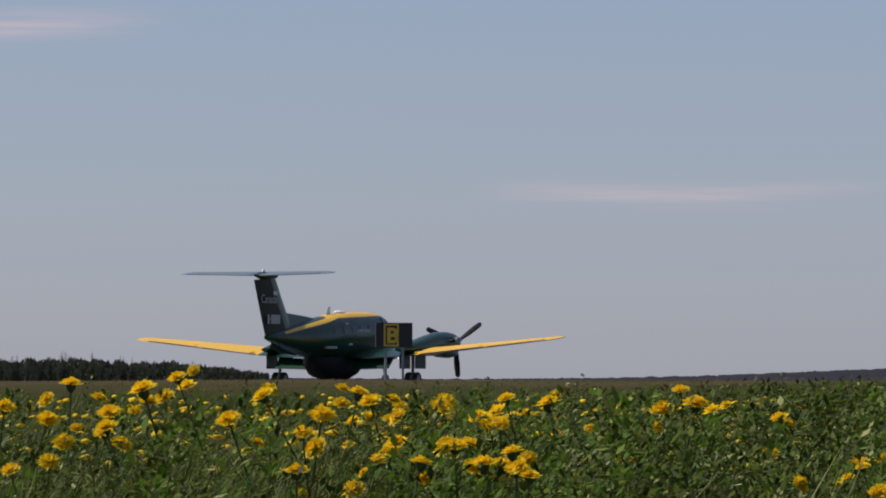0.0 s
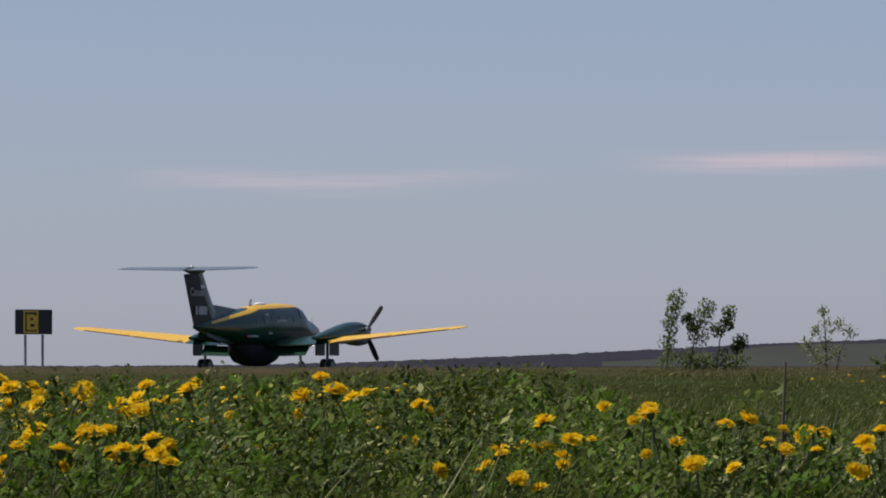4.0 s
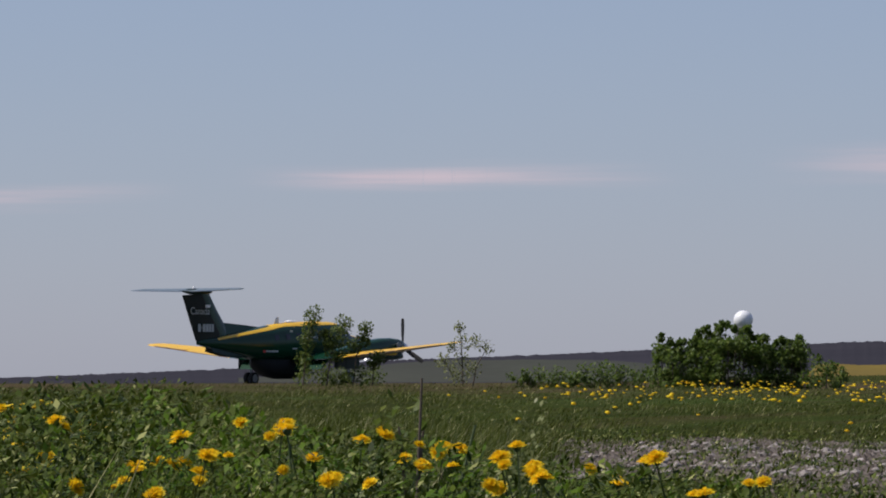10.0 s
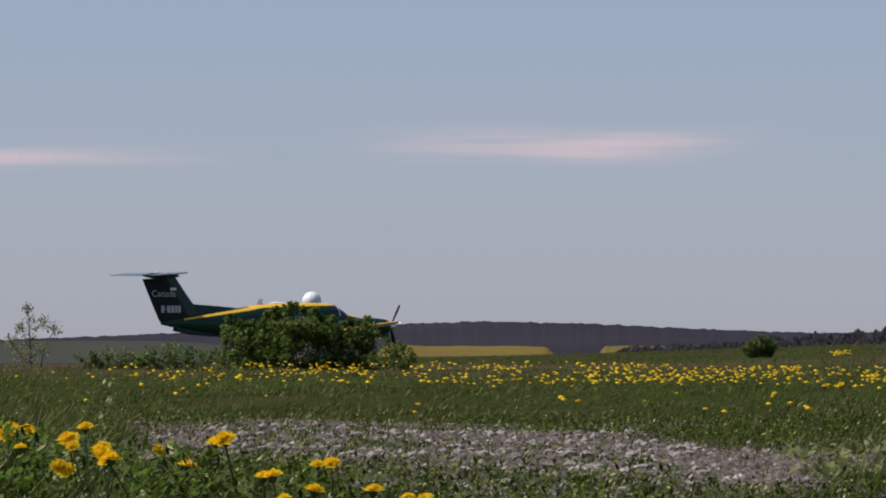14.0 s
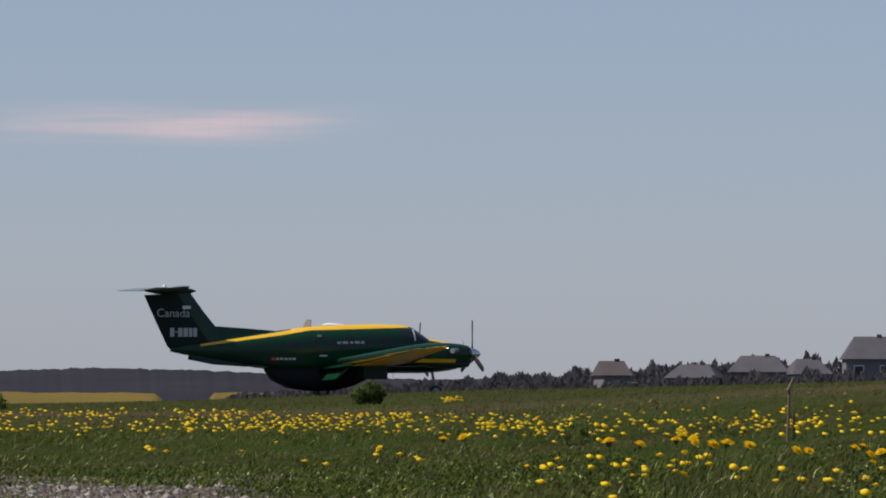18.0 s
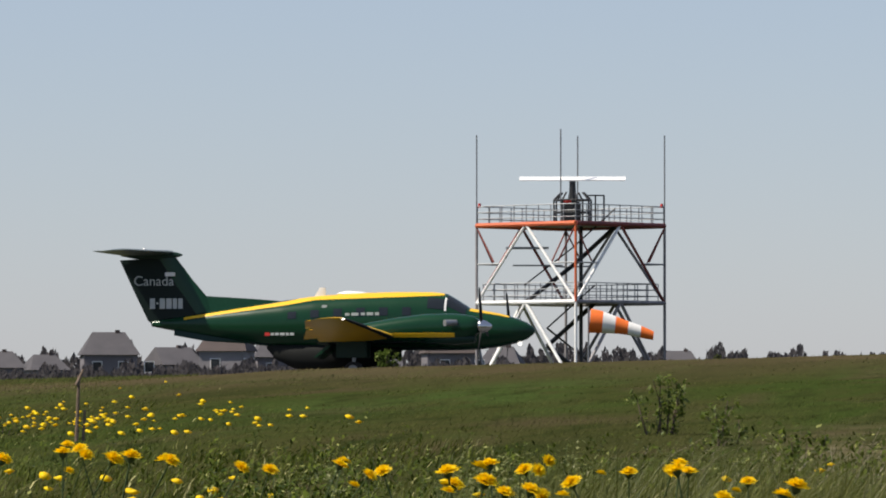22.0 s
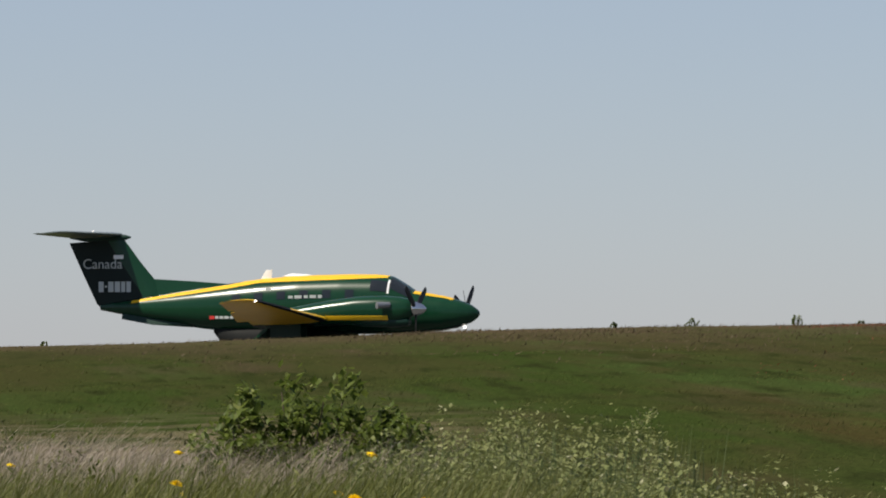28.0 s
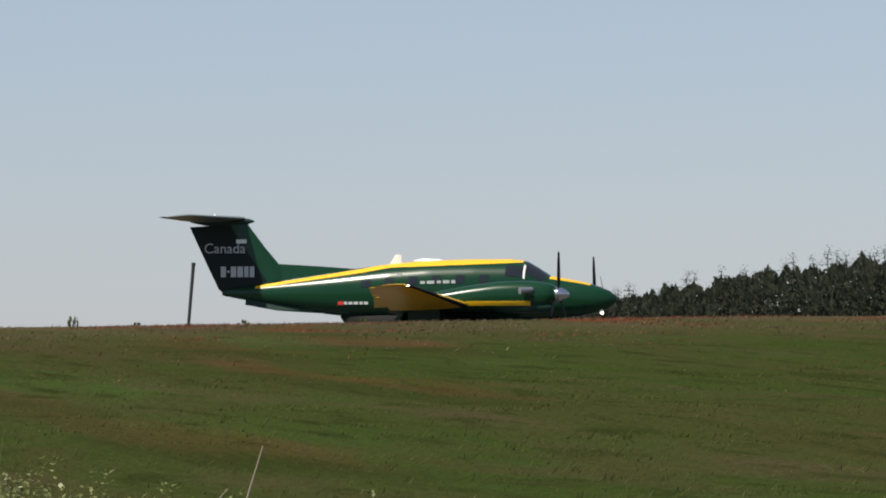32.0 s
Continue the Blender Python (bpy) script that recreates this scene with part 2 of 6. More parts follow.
def meadow_colour(nt, gain=1.0):
    """Mottled greens and browns in patches drawn out along the slope, drier towards the brow."""
    tc, drawn = slope_grain(nt)

    def spots(scale, low, high, detail=5.0):
        return spotted(nt, drawn, scale, low, high, detail)
    MEADOW_GREEN, MEADOW_OLIVE, MEADOW_BROWN, MEADOW_DARK, MEADOW_DRY, MEADOW_FRESH = [tuple(gain * c for c in tone) for tone in MEADOW]
    col = mixed(nt, spots(0.42, 0.42, 0.58), MEADOW_GREEN, MEADOW_OLIVE)
    col = mixed(nt, spots(0.55, 0.52, 0.66), col, MEADOW_FRESH)
    col = mixed(nt, spots(1.5, 0.51, 0.80), col, MEADOW_BROWN)
    col = mixed(nt, spots(0.8, 0.55, 0.72), col, MEADOW_DARK)
    col = mixed(nt, spots(3.2, 0.50, 0.75), col, MEADOW_OLIVE)
    col = mixed(nt, spots(5.0, 0.53, 0.70), col, MEADOW_DARK)
    # distance from the middle of the land
    far = nt.nodes.new("ShaderNodeVectorMath")
    far.operation = "DISTANCE"
    far.inputs[1].default_value = HUB
    nt.links.new(tc.outputs["Object"], far.inputs[0])
    dry = nt.nodes.new("ShaderNodeMapRange")
    dry.inputs["From Min"].default_value, dry.inputs["From Max"].default_value = 54.0, 78.0
    nt.links.new(far.outputs["Value"], dry.inputs["Value"])
    amount = nt.nodes.new("ShaderNodeMath")
    amount.operation = "MULTIPLY"
    ends = nt.nodes.new("ShaderNodeMapRange")
    ends.inputs["From Min"].default_value, ends.inputs["From Max"].default_value = 86.0, 110.0
    ends.inputs["To Min"].default_value, ends.inputs["To Max"].default_value = 0.8, 0.1
    nt.links.new(far.outputs["Value"], ends.inputs["Value"])
    both = nt.nodes.new("ShaderNodeMath")
    both.operation = "MULTIPLY"
    nt.links.new(dry.outputs["Result"], both.inputs[0])
    nt.links.new(ends.outputs["Result"], both.inputs[1])
    nt.links.new(both.outputs[0], amount.inputs[0])
    nt.links.new(spots(0.6, 0.15, 0.52), amount.inputs[1])
    return mixed(nt, amount.outputs[0], col, MEADOW_DRY)


# green, olive, brown, dark, dry and fresh turf
MEADOW = ((0.032, 0.050, 0.012), (0.043, 0.045, 0.016), (0.062, 0.047, 0.028), (0.022, 0.030, 0.009), (0.092, 0.066, 0.042), (0.040, 0.063, 0.017))


def ground_material():
    m, nt, s = node_material("meadow")
    fine = noisy(nt, 14.0, 0.3, 0.7)
    green = meadow_colour(nt)
    green = mixed(nt, fine, green, mixed(nt, 0.35, green, (0.020, 0.020, 0.008)))

    def layer(attr):
        a = nt.nodes.new("ShaderNodeAttribute")
        a.attribute_name = attr
        return a.outputs["Fac"]

    def times(a, b):
        n = nt.nodes.new("ShaderNodeMath")
        n.operation = "MULTIPLY"
        nt.links.new(a, n.inputs[0])
        nt.links.new(b, n.inputs[1])
        return n.outputs[0]
    stone = mixed(nt, noisy(nt, 30.0, 0.35, 0.65), (0.075, 0.062, 0.050), (0.17, 0.145, 0.125))
    col = mixed(nt, layer("gravel"), green, stone)
    col = mixed(nt, times(layer("dry"), noisy(nt, 1.6, 0.4, 0.62)), col, (0.14, 0.115, 0.07))
    col = mixed(nt, times(layer("sorrel"), spotted(nt, slope_grain(nt)[1], 0.75, 0.56, 0.66, 6.0)), col, (0.11, 0.032, 0.016))
    nt.links.new(col, s.inputs["Base Color"])
    s.inputs["Roughness"].default_value = 0.9
    s.inputs["Specular IOR Level"].default_value = 0.0
    bumped(nt, s, fine, 0.6, 0.04)
    return m


def build_ground():
    az = [-180 + 6 * i for i in range(28)] + [-12 + 0.45 * i for i in range(156)] + [58.5 + 6 * i for i in range(21)]
    az = sorted(set(az)) + [180]
    rr = [0.0, 1.5, 3, 4.5]
    while rr[-1] < 4200:
        rr.append(rr[-1] * (1.035 if rr[-1] < 170 else 1.16))
    me = grid_mesh("ground", az, rr, ground_z)
    g = [gravel_at(v.co.x, v.co.y) for v in me.vertices]
    dry, sorrel = [], []
    for v in me.vertices:
        a, r = polar(v.co.x, v.co.y)
        dry.append(smooth(26, 29, a) * (1 - smooth(35.5, 38, a)) * smooth(14, 18, r) * (1 - smooth(30, 40, r)))
        sorrel.append(smooth(38, 43, a) * (0.22 * smooth(22, 34, r) + 0.95 * smooth(62, 74, r)))
    for label, values in (("gravel", g), ("dry", dry), ("sorrel", sorrel)):
        me.attributes.new(label, "FLOAT", "POINT").data.foreach_set("value", values)
    me.materials.append(ground_material())
    tagged(new("ground", me), "green meadow with gravel, dry grass and reddish sorrel patches", "ground", kind="structure")


build_ground()


# ---- aircraft ----
def part(name, bm, material, parent=None, label="", smooth_shade=True):
    """Links a bmesh as one mesh object under its thing."""
    me = bpy.data.meshes.new(name)
    bm.to_mesh(me)
    bm.free()
    for m in material if isinstance(material, (list, tuple)) else [material]:
        me.materials.append(m)
    if smooth_shade:
        me.polygons.foreach_set("use_smooth", [True] * len(me.polygons))
        me.set_sharp_from_angle(angle=radians(38))
    ob = new(name, me)
    if parent:
        ob.parent = parent
    if label:
        ob["label"] = label
    return ob


def loft(rings, cap=True, mats=None):
    """A skin over rings of points; mats(i, j) gives the material of the face between ring i and i + 1."""
    bm = bmesh.new()
    rows = [[bm.verts.new(p) for p in ring] for ring in rings]
    n = len(rows[0])
    for i in range(len(rows) - 1):
        for j in range(n):
            f = bm.faces.new((rows[i][j], rows[i][(j + 1) % n], rows[i + 1][(j + 1) % n], rows[i + 1][j]))
            if mats:
                f.material_index = mats(i, j)
    if cap:
        bm.faces.new(rows[0][::-1])
        bm.faces.new(rows[-1])
    bmesh.ops.recalc_face_normals(bm, faces=bm.faces)
    return bm


def ring_x(x, zc, hw, hh, n=24, power=2.0, yc=0.0):
    out = []
    for k in range(n):
        a = 2 * math.pi * k / n
        c, s = math.cos(a), math.sin(a)
        out.append((x, yc + hw * math.copysign(abs(c) ** (2 / power), c), zc + hh * math.copysign(abs(s) ** (2 / power), s)))
    return out


def tube(a, b, r0, r1=None, n=10):
    """A round bar from a to b."""
    a, b = Vector(a), Vector(b)
    r1 = r0 if r1 is None else r1
    q = (b - a).to_track_quat("Z", "Y").to_matrix()
    rings = [[tuple(p + q @ Vector((r * math.cos(2 * math.pi * k / n), r * math.sin(2 * math.pi * k / n), 0))) for k in range(n)] for p, r in ((a, r0), (b, r1))]
    return loft(rings)


def block(x0, x1, y0, y1, z0, z1, bevel=0.0):
    bm = bmesh.new()
    bmesh.ops.create_cube(bm, size=1.0)
    for v in bm.verts:
        v.co = ((x0 + x1) / 2 + v.co.x * (x1 - x0), (y0 + y1) / 2 + v.co.y * (y1 - y0), (z0 + z1) / 2 + v.co.z * (z1 - z0))
    if bevel:
        bmesh.ops.bevel(bm, geom=bm.edges[:], offset=bevel, segments=2, affect="EDGES")
    return bm


def airfoil(chord, thick, n=9):
    """Points round an airfoil from its leading edge, chord along -x."""
    xs = [(1 - math.cos(math.pi * k / n)) / 2 for k in range(n + 1)]
    up = [(-x * chord, thick * chord * 2.2 * (0.2969 * math.sqrt(x) - 0.126 * x - 0.3516 * x * x + 0.2843 * x ** 3 - 0.1036 * x ** 4) / 0.44) for x in xs]
    low = [(x, -0.6 * z) for x, z in up[1:-1]][::-1]
    return up + low


def wing_panel(stations, mats=None):
    """stations: y, leading edge x, z, chord, thickness."""
    return loft([[(le + px, y, z + pz + (px + 0.45 * c) * INCIDENCE) for px, pz in airfoil(c, t)] for y, le, z, c, t in stations], mats=mats)


# nose tip at 0, tail behind: x, top, bottom, half width
BODY = ((0.0, 1.54, 1.46, 0.03), (-0.06, 1.62, 1.38, 0.12), (-0.25, 1.76, 1.24, 0.26), (-0.6, 1.90, 1.11, 0.40), (-1.1, 2.03, 1.00, 0.51),
        (-1.6, 2.12, 0.94, 0.58), (-2.0, 2.19, 0.91, 0.63), (-2.35, 2.42, 0.90, 0.67), (-2.7, 2.63, 0.90, 0.70), (-3.1, 2.69, 0.90, 0.72),
        (-4.2, 2.70, 0.90, 0.73), (-5.6, 2.67, 0.90, 0.73), (-6.8, 2.58, 0.92, 0.71), (-7.8, 2.46, 0.98, 0.66), (-8.8, 2.32, 1.09, 0.57),
        (-9.8, 2.17, 1.25, 0.45), (-10.8, 2.02, 1.43, 0.32), (-11.6, 1.90, 1.57, 0.20), (-12.05, 1.82, 1.66, 0.08))
INCIDENCE = 0.075
NOSE = 6.0     # the nose's place before the aircraft's middle


def body_at(x):
    xs = [-b[0] for b in BODY]
    return [float(np.interp(-x, xs, [b[k] for b in BODY])) for k in (1, 2, 3)]


def stripe_low(x):
    """The lower edge of the yellow band along the roof."""
    return float(np.interp(-x, (0, 1.2, 2.0, 2.68, 2.75, 6.8, 7.8, 9.2, 10.4, 11.0), (1.60, 1.93, 2.10, 2.60, 2.585, 2.455, 2.285, 2.10, 1.94, 1.855)))


def build_aircraft():
    plane = tagged(new("turboprop_aircraft"), "green twin turboprop aircraft with yellow wings and roof band, taxiing", "aircraft")
    xs = sorted({round(-0.16 * k, 3) for k in range(76)} | {b[0] for b in BODY}, reverse=True)
    n = 44
    rings = []
    for x in xs:
        top, low, hw = body_at(x)
        rings.append([(NOSE + px, y, z) for px, y, z in ring_x(x, (top + low) / 2, hw, (top - low) / 2, n, 2.25)])

    part("fuselage", loft(rings), GREEN, plane, "glossy green fuselage")

    def skin(x, z, side, proud=0.007):
        top, low, hw = body_at(x)
        q = min(max((z - (top + low) / 2) / ((top - low) / 2), -0.9999), 0.9999)
        return NOSE + x, side * hw * (1 - abs(q) ** 2.25) ** (1 / 2.25) * (1 + proud / hw), z + proud * max(q, 0.0)

    def band(rows, label):
        bm = bmesh.new()
        vs = [[bm.verts.new(p) for p in row] for row in rows]
        for a, b in zip(vs, vs[1:]):
            for k in range(len(a) - 1):
                bm.faces.new((a[k], a[k + 1], b[k + 1], b[k]))
        bmesh.ops.recalc_face_normals(bm, faces=bm.faces)
        bmesh.ops.solidify(bm, geom=bm.faces[:], thickness=0.006)
        part("roof_band", bm, YELLOW, plane, label)

    def over(x, low):
        top = body_at(x)[0]
        zs = [low + (top - low) * math.sin(math.pi / 2 * k / 7) for k in range(8)]
        return [skin(x, z, -1) for z in zs] + [skin(x, z, 1) for z in zs[-2::-1]]
    band([over(-2.78 - 0.21 * k, stripe_low(-2.78 - 0.21 * k)) for k in range(23)], "yellow band along the cabin roof")
    band([over(-0.78 - 0.12 * k, body_at(-0.78 - 0.12 * k)[0] - 0.045 - 0.004 * k) for k in range(11)], "yellow anti-glare band on the nose")
    for side in (-1, 1):
        band([[skin(x, min(stripe_low(x) + 0.13 * q / 3 * (0.55 + 0.45 * (11.2 + x) / 3.8), body_at(x)[0] - 0.005), side) for q in range(4)] for x in [-7.38 - 0.2 * k for k in range(19)]], "yellow band tapering along the tail")

    # windscreen and side windows, proud of the skin
    def patch(x0, x1, z0f, z1f, side, steps=5):
        bm = bmesh.new()
        rows = []
        for k in range(steps + 1):
            x = x0 + (x1 - x0) * k / steps
            top, low, hw = body_at(x)
            row = []
            for q in range(5):
                f = z0f + (z1f - z0f) * q / 4
                zc, hh = (top + low) / 2, (top - low) / 2
                s = min(max((f * (top - low) + low - zc) / hh, -0.999), 0.999)
                c = (1 - abs(s) ** 2.25) ** (1 / 2.25)
                row.append(bm.verts.new((NOSE + x, side * (hw * c + 0.012), zc + hh * s + (0.012 if f > 0.8 else 0))))
            rows.append(row)
        for a, b in zip(rows, rows[1:]):
            for q in range(4):
                bm.faces.new((a[q], a[q + 1], b[q + 1], b[q]))
        bmesh.ops.recalc_face_normals(bm, faces=bm.faces)
        bmesh.ops.solidify(bm, geom=bm.faces[:], thickness=0.015)
        return bm
    for side in (-1, 1):
        part("windscreen_pane", patch(-2.08, -2.66, 0.80, 0.985, side), GLASS, plane, "dark windscreen pane")
        part("cockpit_window", patch(-2.72, -3.25, 0.72, 0.90, side), GLASS, plane, "dark cockpit side window")
        part("window_frame", patch(-2.66, -2.72, 0.70, 0.93, side, 2), WHITE, plane, "white cockpit window post")
        for k in range(6):
            x = -3.75 - 0.72 * k
            part("cabin_window", patch(x, x - 0.27, 0.60, 0.74, side, 3), GLASS, plane, "small dark cabin window")

    # wings: inner panel, outer panel and aileron on each side
    for s in (-1, 1):
        part("inner_wing", wing_panel([(s * 0.5, NOSE - 3.70, 1.16, 2.75, 0.15), (s * 2.2, NOSE - 3.75, 1.20, 2.65, 0.14), (s * 3.05, NOSE - 3.85, 1.24, 2.35, 0.135)]), GREEN, plane, "green wing root")
        part("outer_wing", wing_panel([(s * 3.05, NOSE - 3.85, 1.24, 2.30, 0.13), (s * 5.6, NOSE - 4.13, 1.49, 1.68, 0.125), (s * 7.9, NOSE - 4.40, 1.72, 1.08, 0.12), (s * 8.2, NOSE - 4.53, 1.755, 0.80, 0.08), (s * 8.3, NOSE - 4.75, 1.77, 0.42, 0.05)]), YELLOW, plane, "yellow outer wing panel")
        part("aileron", wing_panel([(s * 5.6, NOSE - 5.65, 1.52, 0.40, 0.06), (s * 7.75, NOSE - 5.37, 1.715, 0.26, 0.06)]), YELLOW, plane, "yellow aileron")
        part("outer_flap", wing_panel([(s * 3.2, NOSE - 5.97, 1.245, 0.62, 0.06), (s * 5.5, NOSE - 5.63, 1.48, 0.42, 0.06)]), YELLOW, plane, "yellow wing flap")
        part("wingtip_lamp", loft([[(NOSE - 4.40 + px, y, z) for px, y, z in ring_x(x, 1.755, r, r, 10, 2.0, s * 7.95)] for x, r in ((0.0, 0.012), (-0.03, 0.03), (-0.08, 0.03), (-0.1, 0.02))]), LAMP, plane, "bright wingtip lamp")
        # inner flaps, lowered
        for y0, y1, lead0, lead1, z0, z1, c0, c1, mat, word in ((0.75, 2.2, 5.98, 5.95, 1.02, 1.06, 0.66, 0.66, GREEN, "green"),):
            part("flap", loft([[(NOSE - lead, s * y, z), (NOSE - lead - 0.25 * c, s * y, z + 0.03 - 0.10 * c), (NOSE - lead - 0.80 * c, s * y, z - 0.60 * c), (NOSE - lead - 0.70 * c, s * y, z - 0.58 * c), (NOSE - lead - 0.10 * c, s * y, z - 0.16 * c)] for y, lead, z, c in ((y0, lead0, z0, c0), (y1, lead1, z1, c1))]), mat, plane, word + " lowered wing flap", False)
        # black rubber boot on the leading edge
        part("deicing_boot", loft([[(le + 0.014, s * y, z + 0.005), (le - 0.035 * c, s * y, z + 0.035 * c + 0.012), (le - 0.035 * c, s * y, z + 0.030 * c), (le - 0.02, s * y, z), (le - 0.035 * c, s * y, z - 0.02 * c), (le - 0.035 * c, s * y, z - 0.025 * c - 0.004)] for y, le, z, c in ((3.2, NOSE - 3.86, 1.27, 2.28), (5.6, NOSE - 4.13, 1.53, 1.68), (7.85, NOSE - 4.39, 1.75, 1.09))]), POD, plane, "black rubber de-icing boot")
        # nacelle
        cy = s * 2.6
        prof = ((-1.32, 1.60, 0.20, 0.22), (-1.42, 1.60, 0.26, 0.30), (-1.7, 1.58, 0.32, 0.38), (-2.2, 1.58, 0.36, 0.42), (-3.0, 1.56, 0.38, 0.42), (-3.8, 1.50, 0.38, 0.38), (-4.8, 1.42, 0.35, 0.29), (-5.8, 1.36, 0.26, 0.17), (-6.5, 1.34, 0.12, 0.06))
        nr = [[(NOSE + px, y, z) for px, y, z in ring_x(x, zc, hw, hh, 28, 2.3, cy)] for x, zc, hw, hh in prof]

        fine = []
        for a, b in zip(nr, nr[1:]):
            fine += [[tuple(Vector(p).lerp(Vector(q), k / 2)) for p, q in zip(a, b)] for k in range(2)]
        fine.append(nr[-1])
        nac = part("nacelle", loft(fine), GREEN, plane, "green engine nacelle")
        for side in (-1, 1):
            bm = bmesh.new()
            rows = []
            for k in range(9):
                x = -2.0 - 0.24 * k
                zc, hw, hh = [float(np.interp(-x, [-p[0] for p in prof], [p[q] for p in prof])) for q in (1, 2, 3)]
                row = []
                for z in (1.27, 1.33, 1.40):
                    q = min(max((z - zc) / hh, -0.98), 0.98)
                    row.append(bm.verts.new((NOSE + x, cy + side * (hw * (1 - abs(q) ** 2.3) ** (1 / 2.3) + 0.008), z)))
                rows.append(row)
            for a, b in zip(rows, rows[1:]):
                for q in range(2):
                    bm.faces.new((a[q], a[q + 1], b[q + 1], b[q]))
            bmesh.ops.recalc_face_normals(bm, faces=bm.faces)
            bmesh.ops.solidify(bm, geom=bm.faces[:], thickness=0.01)
            part("stripe", bm, YELLOW, nac, "yellow stripe along the nacelle")
        part("air_intake", loft([[(NOSE + px, y, z) for px, y, z in ring_x(x, 1.22, hw, hh, 18, 2.6, cy)] for x, hw, hh in ((-1.40, 0.17, 0.08), (-1.46, 0.21, 0.12), (-2.0, 0.25, 0.17), (-2.8, 0.22, 0.14), (-3.4, 0.10, 0.05))]), DARK_GREEN, nac, "dark chin air intake")
        part("exhaust_stack", tube((NOSE - 1.95, cy + s * 0.30, 1.72), (NOSE - 2.25, cy + s * 0.58, 1.70), 0.085, 0.10, 14), STEEL, nac, "grey exhaust stack")
        part("exhaust_stack", tube((NOSE - 1.95, cy - s * 0.30, 1.72), (NOSE - 2.25, cy - s * 0.58, 1.70), 0.085, 0.10, 14), STEEL, nac, "grey exhaust stack")
        # propeller, turned by its own keys
        prop = new("propeller", bpy.data.meshes.new("propeller"))
        hub = loft([ring_x(x, 0, r, r, 24) for x, r in ((0.0, 0.215), (0.12, 0.205), (0.25, 0.165), (0.36, 0.10), (0.42, 0.03))])
        hub.to_mesh(prop.data)
        hub.free()
        prop.data.materials.append(CHROME)
        prop.data.polygons.foreach_set("use_smooth", [True] * len(prop.data.polygons))
        prop.parent = plane
        prop["label"] = "polished spinner with three dark blades"
        prop.location = (NOSE - 1.32, cy, 1.60)
        for k in range(3):
            a = 2 * math.pi * k / 3
            rot = Matrix.Rotation(a, 4, "X")
            rings = []
            for r, c, th, tw in ((0.16, 0.10, 0.08, 38), (0.35, 0.17, 0.05, 24), (0.65, 0.21, 0.035, 15), (0.95, 0.21, 0.025, 10), (1.18, 0.18, 0.018, 7), (1.245, 0.10, 0.012, 6)):
                t = radians(tw)
                loop = []
                for q in range(10):
                    b = 2 * math.pi * q / 10
                    u, v = c * math.cos(b) / 2, th * math.sin(b) / 2
                    loop.append(tuple(rot @ Vector((0.10 + u * math.sin(t) + v * math.cos(t), u * math.cos(t) - v * math.sin(t), r))))
                rings.append(loop)
            part("blade", loft(rings), PROP, prop, "black propeller blade")
        PROPS.append(prop)
        # main gear
        gx = NOSE - 5.15
        part("gear_leg", tube((gx, cy, 1.25), (gx, cy, 0.27), 0.06, 0.055), STEEL, plane, "grey main gear leg")
        part("gear_door", block(gx - 0.5, gx + 0.45, cy - s * 0.30 - 0.015, cy - s * 0.30 + 0.015, 0.66, 1.18, 0.01), DARK_GREEN, plane, "dark gear door")
        part("gear_door", block(gx - 0.5, gx + 0.45, cy + s * 0.30 - 0.015, cy + s * 0.30 + 0.015, 0.66, 1.18, 0.01), DARK_GREEN, plane, "dark gear door")
        for off in (-0.15, 0.15):
            wheel(plane, gx, cy + off, 0.27, 0.27, 0.17)
    # nose gear
    part("nose_gear_leg", tube((NOSE - 1.75, 0, 1.0), (NOSE - 1.6, 0, 0.23), 0.05), STEEL, plane, "grey nose gear leg")
    part("landing_lamp", loft([[(NOSE - 0.52 + px, y, z) for px, y, z in ring_x(x, 1.10, r, r, 14)] for x, r in ((0.0, 0.02), (0.05, 0.045), (0.09, 0.045))]), LAMP, plane, "bright landing lamp")
    wheel(plane, NOSE - 1.6, 0.0, 0.23, 0.23, 0.16)
    # belly pod
    part("belly_pod", loft([[(NOSE + px, y, z) for px, y, z in ring_x(x, zc, hw, hh, 24, 2.5)] for x, zc, hw, hh in
                            ((-4.1, 0.97, 0.05, 0.05), (-4.4, 0.88, 0.36, 0.22), (-5.0, 0.78, 0.50, 0.38), (-5.7, 0.72, 0.58, 0.48), (-6.8, 0.72, 0.58, 0.48), (-7.5, 0.76, 0.52, 0.42), (-8.1, 0.90, 0.36, 0.28), (-8.4, 1.02, 0.05, 0.05))]), POD, plane, "black belly radar pod")
    # tail
    fin = [((-10.05, 2.18), (-12.02, 1.70), 0.20), ((-10.25, 2.52), (-12.18, 1.85), 0.17), ((-10.75, 3.1), (-12.60, 2.7), 0.13), ((-11.30, 3.82), (-13.08, 3.72), 0.11)]
    for name, mat, label, prof_f in (("fin", GREEN, "green swept fin", ((0, 0.0), (0.06, 0.6), (0.18, 0.95), (0.295, 0.98))), ("rudder", RUDDER, "blackish green rudder half of the fin", ((0.296, 0.97), (0.6, 0.8), (1, 0.06)))):
        rings = []
        for (lx, lz), (tx, tz), th in fin:
            prof = [(lx + (tx - lx) * f, lz + (tz - lz) * f, w * th / 2) for f, w in prof_f]
            rings.append([(NOSE + x, w, z) for x, z, w in prof] + [(NOSE + x, -w, z) for x, z, w in (prof[-1:0:-1] if name == "fin" else prof[::-1])])
        part(name, loft(rings), mat, plane, label)
